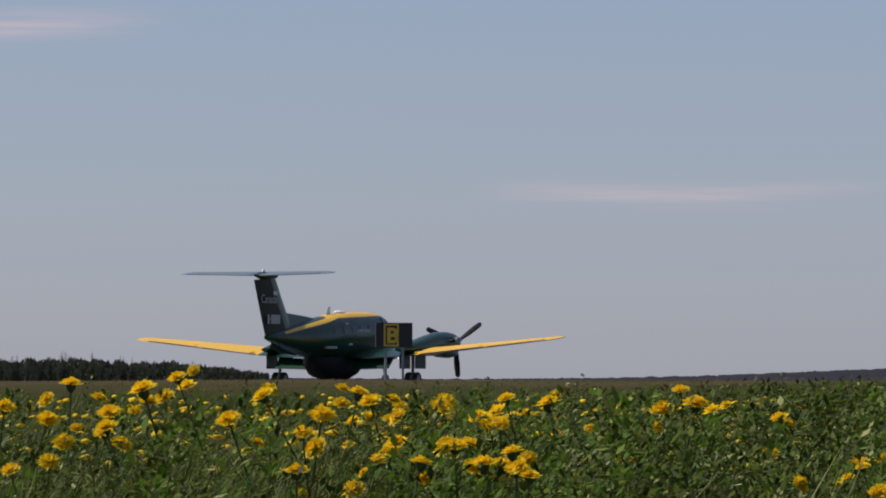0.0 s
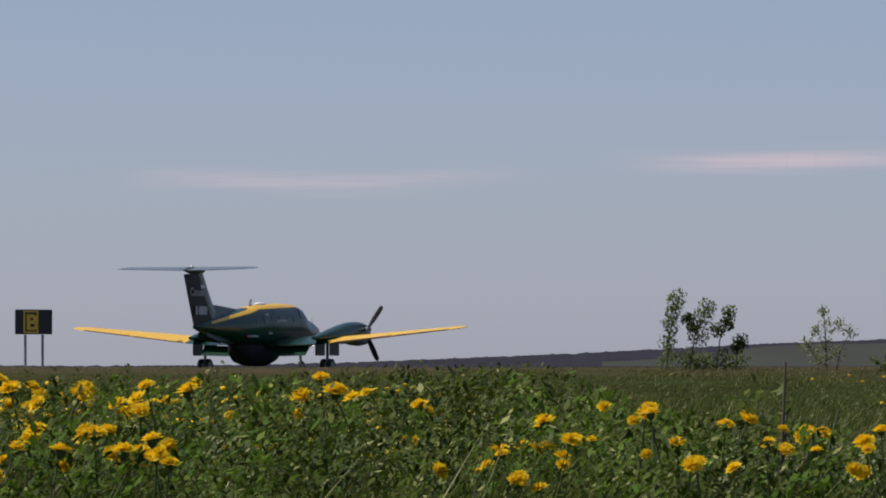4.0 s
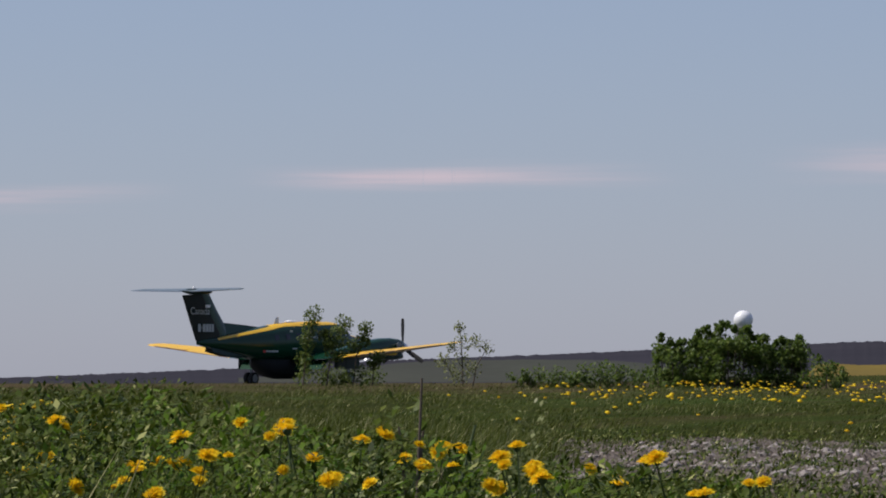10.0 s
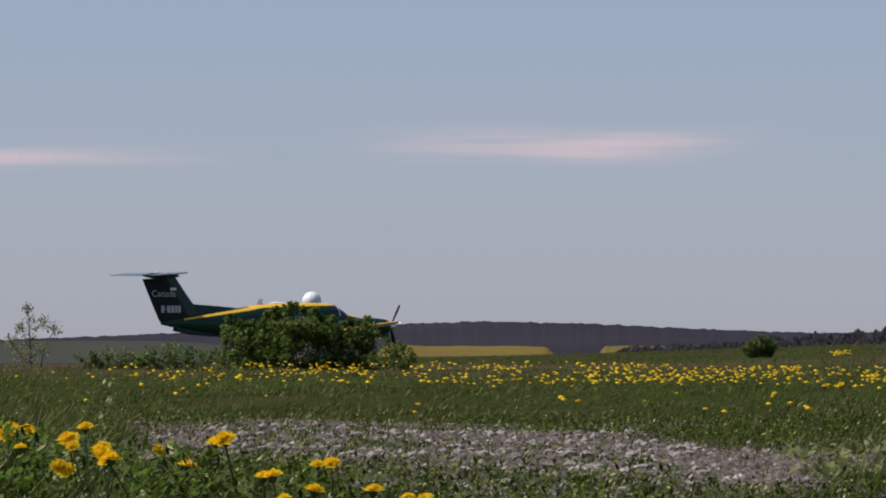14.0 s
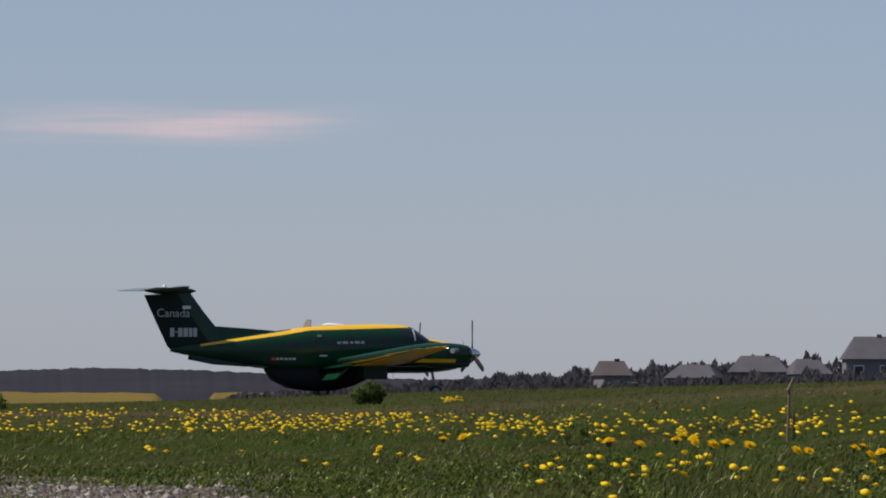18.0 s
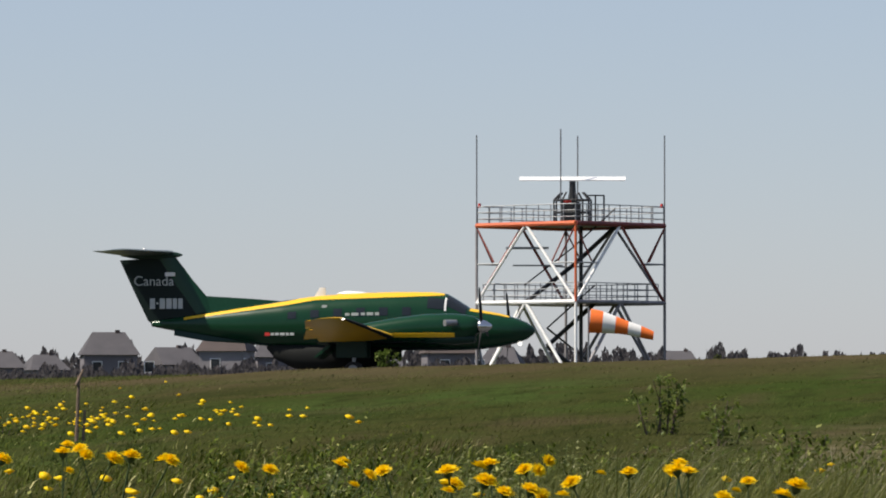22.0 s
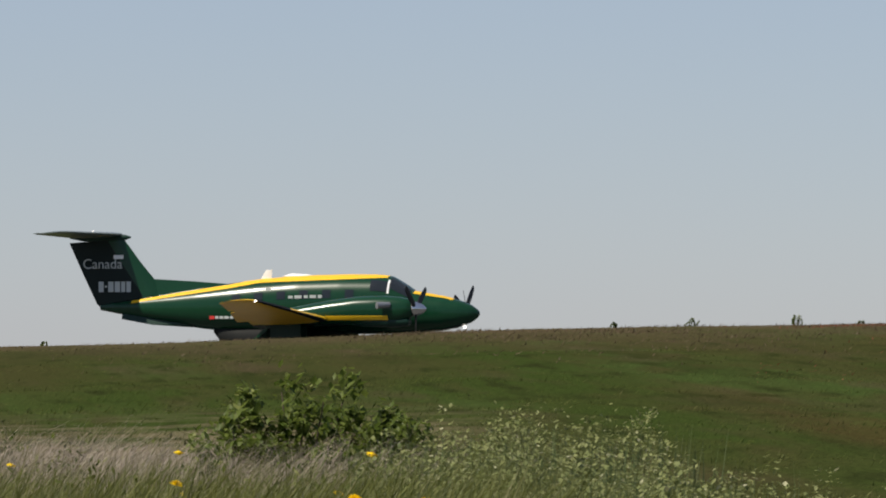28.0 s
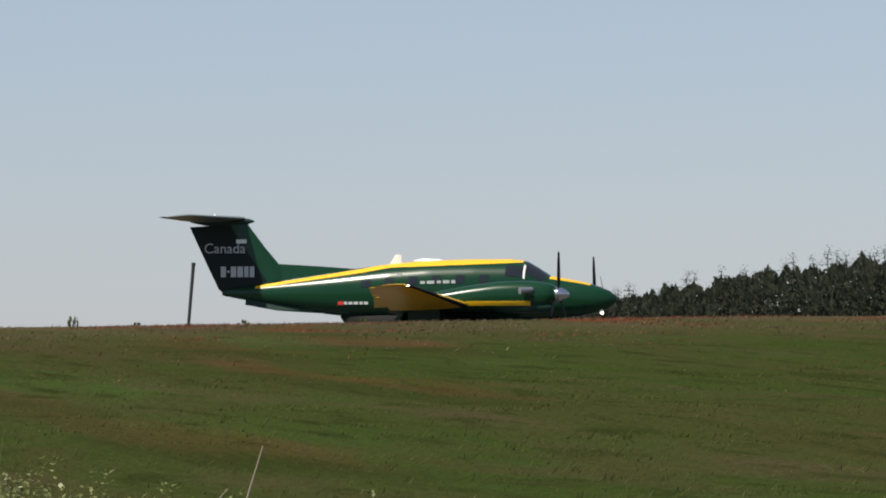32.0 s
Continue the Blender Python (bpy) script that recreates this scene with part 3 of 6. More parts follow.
    dorsal = [[(NOSE - 7.7, 0.015, 2.36), (NOSE - 7.7, 0.0, 2.42), (NOSE - 7.7, -0.015, 2.36)], [(NOSE - 9.0, 0.06, 2.2), (NOSE - 9.0, 0.0, 2.52), (NOSE - 9.0, -0.06, 2.2)], [(NOSE - 10.3, 0.09, 2.0), (NOSE - 10.3, 0.0, 2.60), (NOSE - 10.3, -0.09, 2.0)], [(NOSE - 11.0, 0.05, 2.0), (NOSE - 11.0, 0.0, 2.56), (NOSE - 11.0, -0.05, 2.0)]]
    part("dorsal_fairing", loft(dorsal), GREEN, plane, "green dorsal fairing")
    part("tail_bullet", loft([[(NOSE + px, y, z) for px, y, z in ring_x(x, 3.88, r * 0.8, r, 16)] for x, r in ((-11.08, 0.02), (-11.25, 0.08), (-11.8, 0.13), (-12.6, 0.12), (-13.05, 0.03))]), DARK_GREEN, plane, "dark green tail fairing")
    for s in (-1, 1):
        part("tailplane", wing_panel([(0.0, NOSE - 11.35, 3.92, 1.55, 0.11), (s * 2.55, NOSE - 12.25, 3.95, 0.98, 0.105), (s * 2.8, NOSE - 12.45, 3.95, 0.66, 0.05)]), [TAIL_SHEEN], plane, "dark tailplane, coloured grey-green for sky sheen")
        part("elevator", wing_panel([(s * 0.12, NOSE - 12.82, 3.915, 0.42, 0.05), (s * 2.55, NOSE - 13.12, 3.945, 0.22, 0.05)]), [TAIL_SHEEN], plane, "dark elevator, coloured grey-green for sky sheen")
        part("ventral_strake", loft([[(NOSE - 9.0, s * 0.20, 1.24), (NOSE - 9.0, s * 0.26, 1.24), (NOSE - 9.0, s * 0.24, 1.12)], [(NOSE - 10.3, s * 0.10, 1.42), (NOSE - 10.3, s * 0.20, 1.44), (NOSE - 10.3, s * 0.26, 1.20)], [(NOSE - 11.3, s * 0.05, 1.60), (NOSE - 11.3, s * 0.14, 1.62), (NOSE - 11.3, s * 0.22, 1.38)]]), DARK_GREEN, plane, "dark green ventral strake", False)
    # aerials and small fittings
    part("blade_antenna", wing_panel_vertical(NOSE - 6.55, 2.56, 0.36, 0.30), WHITE, plane, "white blade antenna")
    part("antenna_dome", loft([[(NOSE + px, y, z) for px, y, z in ring_x(x, 2.66, w, h, 16)] for x, w, h in ((-5.2, 0.02, 0.01), (-5.4, 0.16, 0.06), (-5.9, 0.18, 0.085), (-6.2, 0.02, 0.01))]), WHITE, plane, "low white antenna dome")
    part("whip_antenna", tube((NOSE - 0.45, 0, 1.83), (NOSE - 0.52, 0, 2.2), 0.012, 0.006, 6), BLACK, plane, "thin whip antenna")
    part("whip_antenna", tube((NOSE - 3.3, 0, 1.0), (NOSE - 3.3, 0, 0.6), 0.012, 0.006, 6), BLACK, plane, "thin whip antenna")
    part("beacon", loft([[(NOSE - 12.3 + 0.06 * r * math.cos(a), 0.06 * r * math.sin(a), z) for a in [2 * math.pi * k / 12 for k in range(12)]] for z, r in ((4.0, 1.0), (4.06, 0.9), (4.1, 0.4))]), WHITE, plane, "white tail beacon")
    # lettering
    for s in (-1, 1):
        fin_y = s * 0.075
        m = Matrix.Translation((NOSE - (12.62 if s < 0 else 11.15), fin_y, 2.93)) @ (Matrix.Rotation(math.pi / 2, 4, "X") if s < 0 else Matrix.Rotation(math.pi, 4, "Z") @ Matrix.Rotation(math.pi / 2, 4, "X"))
        lettering("lettering", "Canada", 0.43, m, PALE_MARK, plane, "white lettering on the fin")
        bars = ((0, 0.16), (0.20, 0.07), (0.31, 0.17), (0.52, 0.17), (0.73, 0.13), (0.90, 0.14))
        for b, w in bars:
            x0 = NOSE - 12.10 + b
            part("marking_bar", block(x0, x0 + w, fin_y - 0.004, fin_y + 0.004, 2.21 if w > 0.1 else 2.35, 2.53 if w > 0.1 else 2.41, 0.0), PALE_MARK, plane, "white registration bar")
        part("flag_mark", block(NOSE - 11.62, NOSE - 11.30, fin_y - 0.004, fin_y + 0.004, 3.22, 3.34), WHITE, plane, "small white flag mark")
        for x0, z0, w, h, mt in ((-8.35, 1.36, 0.16, 0.10, RED), (-8.16, 1.37, 0.10, 0.08, PALE_MARK), (-8.02, 1.37, 0.12, 0.08, PALE_MARK), (-7.86, 1.37, 0.14, 0.08, PALE_MARK), (-7.68, 1.37, 0.10, 0.08, PALE_MARK), (-7.54, 1.37, 0.12, 0.08, PALE_MARK), (-5.80, 1.97, 0.14, 0.08, PALE_MARK), (-5.60, 1.97, 0.22, 0.09, PALE_MARK), (-5.30, 1.98, 0.12, 0.08, PALE_MARK), (-5.12, 1.98, 0.20, 0.09, PALE_MARK), (-4.86, 1.98, 0.12, 0.09, PALE_MARK), (-6.55, 2.22, 0.16, 0.08, PALE_MARK), (-6.5, 1.5, 0.3, 0.06, PALE_MARK)):
            top, low, hw = body_at(x0 + w / 2)
            q = (z0 + h / 2 - (top + low) / 2) / ((top - low) / 2)
            y = s * (hw * (1 - abs(q) ** 2.25) ** (1 / 2.25) + 0.01)
            part("marking", block(NOSE + x0, NOSE + x0 + w, y - 0.008, y + 0.008, z0, z0 + h), mt, plane, "red marking" if mt is RED else "white marking")
    return plane


def wing_panel_vertical(x, z, chord, height):
    """A small upright blade."""
    return loft([[(x + px * c, py * c, z + h) for px, py in [(0, 0), (-0.3, 0.07), (-1, 0.0), (-0.3, -0.07)]] for h, c in ((-0.05, chord), (0.02, chord), (height * 0.8, chord * 0.62), (height, chord * 0.5))])


def wheel(parent, x, y, z, r, w):
    """Tyre with its rim; the rim is a part of the tyre."""
    prof = ((0.62, 0.42), (0.80, 0.50), (0.94, 0.46), (1.0, 0.26), (1.0, -0.26), (0.94, -0.46), (0.80, -0.50), (0.62, -0.42))
    rings = []
    for k in range(24):
        a = 2 * math.pi * k / 24
        rings.append([(r * f * math.cos(a), w * g, r * f * math.sin(a)) for f, g in prof])
    bm = loft(rings + rings[:1], cap=False)
    bmesh.ops.remove_doubles(bm, verts=bm.verts, dist=1e-4)
    tyre = part("wheel", bm, TYRE, parent, "black tyre")
    tyre.location = (x, y, z)
    part("rim", tube((0, -w * 0.40, 0), (0, w * 0.40, 0), r * 0.64, None, 18), STEEL, tyre, "grey wheel rim")
    WHEELS.append((tyre, r))


def lettering(name, text, size, m, material, parent, label, bold=0.0):
    cu = bpy.data.curves.new(name, "FONT")
    cu.body, cu.size, cu.extrude, cu.offset = text, size, 0.004, bold
    tmp = bpy.data.objects.new(name, cu)
    me = bpy.data.meshes.new_from_object(tmp)
    bpy.data.objects.remove(tmp)
    me.transform(m)
    me.materials.clear()
    me.materials.append(material)
    ob = new(name, me)
    ob.parent = parent
    if label:
        ob["label"] = label
    return ob


LAMP, lamp_nodes, lamp_shader = node_material("lit_lamp_lens")
lamp_shader.inputs["Emission Color"].default_value = (1.0, 0.96, 0.9, 1)
lamp_shader.inputs["Emission Strength"].default_value = 2.5
PROPS, WHEELS = [], []
# the sky's pale reflection is put into the tailplane's colour
TAIL_SHEEN = surface("green_with_sky_sheen", (0.10, 0.13, 0.12), (0.13, 0.155, 0.145), 1.0, 0.4, coat=0.3)
aircraft = build_aircraft()


# ---- things of the airfield ----
def spot(az, r, first=False):
    """A place on the land, az degrees to the right of +y and r metres from the eye's later place, or its first."""
    x, y = (math.sin(radians(az)) * r, math.cos(radians(az)) * r) if first else place(az, r)
    return Vector((x, y, ground_z(x, y)))


def build_sign():
    at = spot(-0.50, 150, True)
    up = 2.03 - at.z
    thing = tagged(new("taxiway_sign"), "black taxiway sign with a yellow framed letter on two steel legs", "sign")
    thing.matrix_basis = pose(at.x, at.y, at.z, 0, 0, 6)
    part("panel", block(-0.49, 0.49, -0.10, 0.10, up - 0.66, up, 0.015), BLACK, thing, "black sign box")
    x0, x1, z0, z1 = -0.28, 0.12, up - 0.63, up - 0.03
    for a, b, c, d in ((x0, x1, z1 - 0.045, z1), (x0, x1, z0, z0 + 0.045), (x0, x0 + 0.045, z0 + 0.045, z1 - 0.045), (x1 - 0.045, x1, z0 + 0.045, z1 - 0.045)):
        part("border", block(a, b, -0.112, -0.104, c, d), SIGN_YELLOW, thing, "yellow border strip", False)
    m = Matrix.Translation((-0.215, -0.108, up - 0.53)) @ Matrix.Rotation(math.pi / 2, 4, "X") @ Matrix.Diagonal((1.05, 1, 1, 1))
    lettering("letter", "B", 0.56, m, SIGN_YELLOW, thing, "yellow letter", 0.018)
    for x in (-0.22, 0.24):
        part("leg", tube((x, 0, up - 0.67), (x, 0, -0.05), 0.035, None, 10), STEEL, thing, "grey steel leg")
        part("foot_plate", block(x - 0.1, x + 0.1, -0.1, 0.1, -0.02, 0.02, 0.004), STEEL, thing)


ANTENNA_WHITE = surface("bright_white_enamel", (0.88, 0.88, 0.87), (0.84, 0.84, 0.83), 2.0, 0.35)


def build_tower():
    """A steel lattice tower for a ground radar, seen corner on: two decks, four columns, masts, stairs."""
    at = spot(24.80, 295)
    t = tagged(new("radar_tower"), "orange and white steel lattice radar tower with railed platforms", "radar tower")
    t.matrix_basis = pose(at.x, at.y, at.z, 0, 0, -24.8 + 3)
    base = at.z
    half = 4.93
    corner = [Vector((-half, 0, 0)), Vector((0, -half, 0)), Vector((half, 0, 0)), Vector((0, half, 0))]
    z_low, z_top, z_rail, z_mast = 5.95 - base, 10.0 - base, 10.95 - base, 14.75 - base

    def bar(name, a, b, r, mat, label="", n=8):
        return part(name, tube(a, b, r, None, n), mat, t, label)
    for k, c in enumerate(corner):
        bar("column", c + Vector((0, 0, -0.1)), c + Vector((0, 0, z_low)), 0.075, TOWER_WHITE if k == 1 else GREY_AND_SHADED_WHITE, "white steel column" if k == 1 else "grey steel column")
        bar("column", c + Vector((0, 0, z_low)), c + Vector((0, 0, z_top)), 0.07, ORANGE if k == 1 else GREY_AND_SHADED_WHITE, "orange steel column" if k == 1 else "grey steel column")
        m = (c * 1.0 if k % 2 == 0 else Vector((-0.55 if k == 1 else 0.40, c.y * 0.12, 0))) + Vector((0, 0, 0)) + Vector((0, 0, z_top))
        bar("mast", m, m + Vector((0, 0, z_mast - z_top + (0.3 if k == 1 else 0))), 0.038, STEEL, "slender grey lightning mast", 6)
        part("footing", block(c.x - 0.35, c.x + 0.35, c.y - 0.35, c.y + 0.35, -0.3, 0.12, 0.03), SIDING, t, "concrete footing")
        if k % 2 == 0:
            part("obstruction_lamp", tube(c * 0.97 + Vector((0, 0, z_rail)), c * 0.97 + Vector((0, 0, z_rail + 0.22)), 0.09, 0.07), RED, t, "small red obstruction lamp")
    for k in range(4):
        a, b = corner[k], corner[(k + 1) % 4]
        mid = (a + b) / 2
        # left faces get sunlit tones, the others darker tones for shade
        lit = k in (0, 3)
        up, lo = Vector((0, 0, z_top)), Vector((0, 0, z_low))
        bar("beam", a + up, b + up, 0.13, ORANGE if lit else DULL_AND_SHADED_RED, "orange deck beam")
        bar("beam", a + lo, b + lo, 0.11, TOWER_WHITE if lit else GREY_AND_SHADED_WHITE, "white deck beam" if lit else "white deck beam on the shaded side, toned grey")
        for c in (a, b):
            bar("brace", mid + up, c + lo, 0.075, TOWER_WHITE if k == 0 or (k == 1 and c is a) else DULL_AND_SHADED_RED if k in (1, 3) else GREY_AND_SHADED_WHITE, "diagonal steel brace")
            bar("brace", mid + lo, c * 0.98, 0.085, TOWER_WHITE if k in (0, 3) else GREY_AND_SHADED_WHITE, "white diagonal brace" if k in (0, 3) else "diagonal brace toned grey for shade")
            bar("strut", c + Vector((0, 0, (z_low + z_top) / 2)), (mid + up + c + lo) / 2, 0.045, STEEL, "thin steel strut", 6)
            bar("strut", c + Vector((0, 0, z_top - 0.1)), (mid * 0.35 + c * 0.65) + Vector((0, 0, (z_low + z_top) / 2 + 0.1)), 0.045, DULL_AND_SHADED_RED, "thin red steel strut", 6)
        # railings of both decks
        for z, reach in ((z_top, 0.99), (z_low, 0.93)):
            p, q = a * reach, b * reach
            for h in (0.35, 0.68, 1.0):
                bar("rail", p + Vector((0, 0, z + h)), q + Vector((0, 0, z + h)), 0.028, STEEL, "", 6)
            for i in range(8):
                s = p.lerp(q, i / 8)
                bar("rail_post", s + Vector((0, 0, z)), s + Vector((0, 0, z + 1.0)), 0.028, STEEL, "", 6)
    for z, w, name in ((z_top + 0.02, half * 0.97, "deck"), (z_low + 0.02, half * 0.94, "deck")):
        bm = bmesh.new()
        lowv = [bm.verts.new((c.x / half * w, c.y / half * w, z)) for c in corner]
        f = bm.faces.new(lowv)
        ext = bmesh.ops.extrude_face_region(bm, geom=[f])
        for v in ext["geom"]:
            if isinstance(v, bmesh.types.BMVert):
                v.co.z += 0.08
        bmesh.ops.recalc_face_normals(bm, faces=bm.faces)
        part(name, bm, STEEL, t, "grey grating deck", False)
    # stairs inside, in two flights a storey
    for z0, z1, x0, x1 in ((0.0, z_low * 0.5, 1.6, -1.2), (z_low * 0.5, z_low, -1.2, 1.3), (z_low, (z_low + z_top) / 2, -2.4, 0.2), ((z_low + z_top) / 2, z_top, 0.2, 2.4)):
        for y in (0.5, 1.3):
            bar("stringer", (x0, y, z0), (x1, y, z1), 0.11, BLACK, "dark stair stringer")
            bar("handrail", (x0, y, z0 + 0.95), (x1, y, z1 + 0.95), 0.04, BLACK, "", 6)
        n = max(6, int((z1 - z0) / 0.22))
        for i in range(n):
            f = (i + 0.5) / n
            x, z = x0 + (x1 - x0) * f, z0 + (z1 - z0) * f
            part("tread", block(x - 0.13, x + 0.13, 0.5, 1.3, z - 0.03, z + 0.03), BLACK, t, "", False)
    part("landing", block(-3.0, -0.4, 0.4, 1.4, (z_low + z_top) / 2 - 0.06, (z_low + z_top) / 2, 0.01), STEEL, t, "grey stair landing")
    part("landing", block(-3.4, -1.2, -0.9, 0.2, (z_low + z_top) / 2 + 0.8, (z_low + z_top) / 2 + 0.9, 0.01), STEEL, t, "grey stair landing")
    # cable trunk, drive housing and its cage
    bar("cable_trunk", (0.55, 0.2, 0.0), (0.55, 0.2, z_top), 0.10, BLACK, "dark cable trunk", 10)
    part("drive_housing", block(-0.36, 0.52, -0.4, 0.4, z_top + 0.1, z_top + 1.25, 0.06), BLACK, t, "dark antenna drive housing")
    part("pedestal", tube((0.1, 0, z_top + 1.25), (0.1, 0, z_top + 2.3), 0.20, 0.16, 14), BLACK, t, "dark antenna pedestal")
    part("service_lamp", block(-0.45, 0.0, -0.58, -0.52, z_top + 1.2, z_top + 1.36, 0.01), RED, t, "red service lamp")
    for k in range(8):
        a = radians(45 * k + 10)
        p = Vector((0.1 + 1.0 * math.cos(a), 1.0 * math.sin(a), z_top + 0.1))
        bar("cage_post", p, p + Vector((0, 0, 1.25)), 0.05, BLACK, "", 6)
        bar("cage_post", p + Vector((0, 0, 1.25)), Vector((0.1 + 0.62 * math.cos(a), 0.62 * math.sin(a), z_top + 1.75)), 0.05, BLACK, "", 6)
        b = radians(45 * (k + 1) + 10)
        q = Vector((0.1 + 1.0 * math.cos(b), 1.0 * math.sin(b), z_top + 0.1))
        for h in (0.6, 1.25):
            bar("cage_ring", p + Vector((0, 0, h)), q + Vector((0, 0, h)), 0.045, BLACK, "", 6)
    for x in (1.3, 1.75):
        bar("hatch_frame", (x, 0, z_top), (x, 0, z_top + 1.6), 0.045, BLACK, "", 6)
    bar("hatch_frame", (0.9, 0, z_top + 1.6), (1.75, 0, z_top + 1.6), 0.045, BLACK, "", 6)
    # the turning antenna, a thing of its own
    r = tagged(new("radar_antenna"), "long white bar antenna with a red back, turning on the tower", "radar antenna")
    ax = t.matrix_basis @ Vector((0.1, 0, z_top + 2.3))
    r.matrix_basis = pose(ax.x, ax.y, ax.z, 0, 0, -24.8)
    part("reflector", loft([[(x, -0.20, 0.06), (x, -0.20, 0.12), (x, -0.02, 0.28), (x, -0.002, 0.28), (x, -0.002, 0.06)] for x in (-2.78, 2.78)]), ANTENNA_WHITE, r, "white antenna face", False)
    part("back_panel", loft([[(x, 0.002, 0.07), (x, 0.002, 0.27), (x, 0.04, 0.27), (x, 0.18, 0.12), (x, 0.18, 0.07)] for x in (-2.74, 2.74)]), RED, r, "red antenna back", False)
    part("yoke", tube((0, 0, 0.0), (0, 0, 0.06), 0.17, None, 14), STEEL, r, "grey yoke")
    return r


def build_windsock():
    at = spot(24.98, 232)
    t = tagged(new("windsock"), "orange and white banded windsock streaming from a pole", "windsock")
    t.location = at
    z = 4.12 - at.z
    part("pole", tube((0, 0, -0.05), (0, 0, z + 0.5), 0.045, 0.03, 10), STEEL, t, "grey pole")
    side = Vector((math.cos(radians(25)), -math.sin(radians(25)), 0))
    deep = Vector((math.sin(radians(25)), math.cos(radians(25)), 0))
    cuts = [0.0, 0.2, 0.4, 0.6, 0.8, 1.0]
    for k in range(5):
        rings = []
        for j in range(4):
            f = cuts[k] + (cuts[k + 1] - cuts[k]) * j / 3
            c = side * (0.06 + 2.62 * f) + Vector((0, 0, z - 0.06 - 0.62 * f ** 1.4))
            r = 0.50 - 0.33 * f + 0.018 * math.sin(9 * f)
            rings.append([tuple(c + deep * (r * 0.9 * math.cos(a)) + Vector((0.10 * math.sin(a) * r, 0, r * math.sin(a)))) for a in [2 * math.pi * q / 18 for q in range(18)]])
        part("sleeve_band", loft(rings, cap=False), BRIGHT_ORANGE if k % 2 == 0 else FABRIC_WHITE, t, "orange sleeve band" if k % 2 == 0 else "white sleeve band")
    part("hoop", tube((0.02, 0, z - 0.55), (0.02, 0, z + 0.42), 0.03, None, 8), STEEL, t, "steel hoop arm")


def build_radome():
    at = spot(10.38, 1480)
    t = tagged(new("radome"), "white spherical radome on a drum base far beyond the shrubs", "radome")
    t.location = at
    rings = []
    for k in range(13):
        a = math.pi * (k / 12 - 0.5) * 0.985
        rings.append([(2.55 * math.cos(a) * math.cos(b), 2.55 * math.cos(a) * math.sin(b), 17.2 - at.z + 2.55 * math.sin(a)) for b in [2 * math.pi * q / 24 for q in range(24)]])
    part("dome", loft(rings), WHITE, t, "white dome")
    part("drum", tube((0, 0, 11.5 - at.z), (0, 0, 15.2 - at.z), 1.9, 2.1, 20), SIDING, t, "pale drum")
    for k in range(4):
        a = radians(90 * k + 45)
        part("leg", tube((2.4 * math.cos(a), 2.4 * math.sin(a), -0.3), (1.7 * math.cos(a), 1.7 * math.sin(a), 11.6 - at.z), 0.22), STEEL, t, "steel leg")


def build_house(az, r, width, height, roof_mat, wall_mat, hipped=True, turn=0.0):
    at = spot(az, r)
    t = tagged(new("house"), "far grey house with a " + ("brown" if roof_mat is ROOF_BROWN else "dark grey") + " roof, beyond the field", "house", "houses beyond the field")
    t.matrix_basis = pose(at.x, at.y, at.z, 0, 0, -az + turn)
    w, d, eave = width * 0.34, 3.0, height * 0.66
    part("wall", block(-w, w, -d, d, -0.5, eave), wall_mat, t, "", False)
    bm = bmesh.new()
    o, ridge = 0.3, w * (0.62 if hipped else 1.0)
    low = [bm.verts.new(p) for p in ((-w - o, -d - o, eave), (w + o, -d - o, eave), (w + o, d + o, eave), (-w - o, d + o, eave))]
    top = [bm.verts.new((-ridge, 0, height)), bm.verts.new((ridge, 0, height))]
    for f in ((low[0], low[1], top[1], top[0]), (low[2], low[3], top[0], top[1]), (low[1], low[2], top[1]), (low[3], low[0], top[0]), (low[3], low[2], low[1], low[0])):
        bm.faces.new(f)
    part("roof", bm, roof_mat, t, "brown shingle roof" if roof_mat is ROOF_BROWN else "dark shingle roof", False)
    n = max(2, int(width / 2.4))
    for k in range(n):
        x = -w + (k + 0.5) * width / n
        for z in ((eave * 0.55,) if eave < 3.6 else (eave * 0.28, eave * 0.72)):
            if k == n // 2 and z < eave * 0.5:
                part("door", block(x - 0.45, x + 0.45, -d - 0.05, -d + 0.05, 0.0, 2.0), WHITE, t, "pale door", False)
                continue
            win = part("window", block(x - 0.5, x + 0.5, -d - 0.04, -d + 0.04, z - 0.5, z + 0.6), WHITE, t, "", False)
            part("pane", block(x - 0.42, x + 0.42, -d - 0.06, -d - 0.045, z - 0.42, z + 0.52), GLASS, win, "", False)
    part("chimney", block(w * 0.25, w * 0.25 + 0.45, -0.2, 0.3, height - 1.2, height + 0.2), ROOF_BROWN, t, "brick chimney", False)


def build_stakes():
    at = spot(19.77, 36)
    t = tagged(new("stake"), "weathered brown wooden stake leaning in the meadow", "stake")
    t.location = at
    part("post", tube((0, 0, -0.1), (0.02, 0, 0.42), 0.014, 0.010, 8), WOOD, t)
    part("stub", tube((0.05, 0.01, -0.05), (0.06, 0.0, 0.20), 0.011, 0.008, 8), WOOD, t)
    part("knot", tube((0.0, -0.01, 0.36), (0.05, 0.0, 0.46), 0.013, 0.008, 7), WOOD, t)
    at = spot(41.42, 84)
    t = tagged(new("marker_pole"), "thin dark leaning marker pole on the grassy brow", "pole")
    t.location = at
    part("shaft", tube((0, 0, -0.1), (0.11, 0, 0.92), 0.024, 0.026, 8), BLACK, t, "dark shaft")
    part("cap", tube((0.11, 0, 0.92), (0.114, 0, 0.96), 0.034, 0.03, 8), BLACK, t, "dark cap")


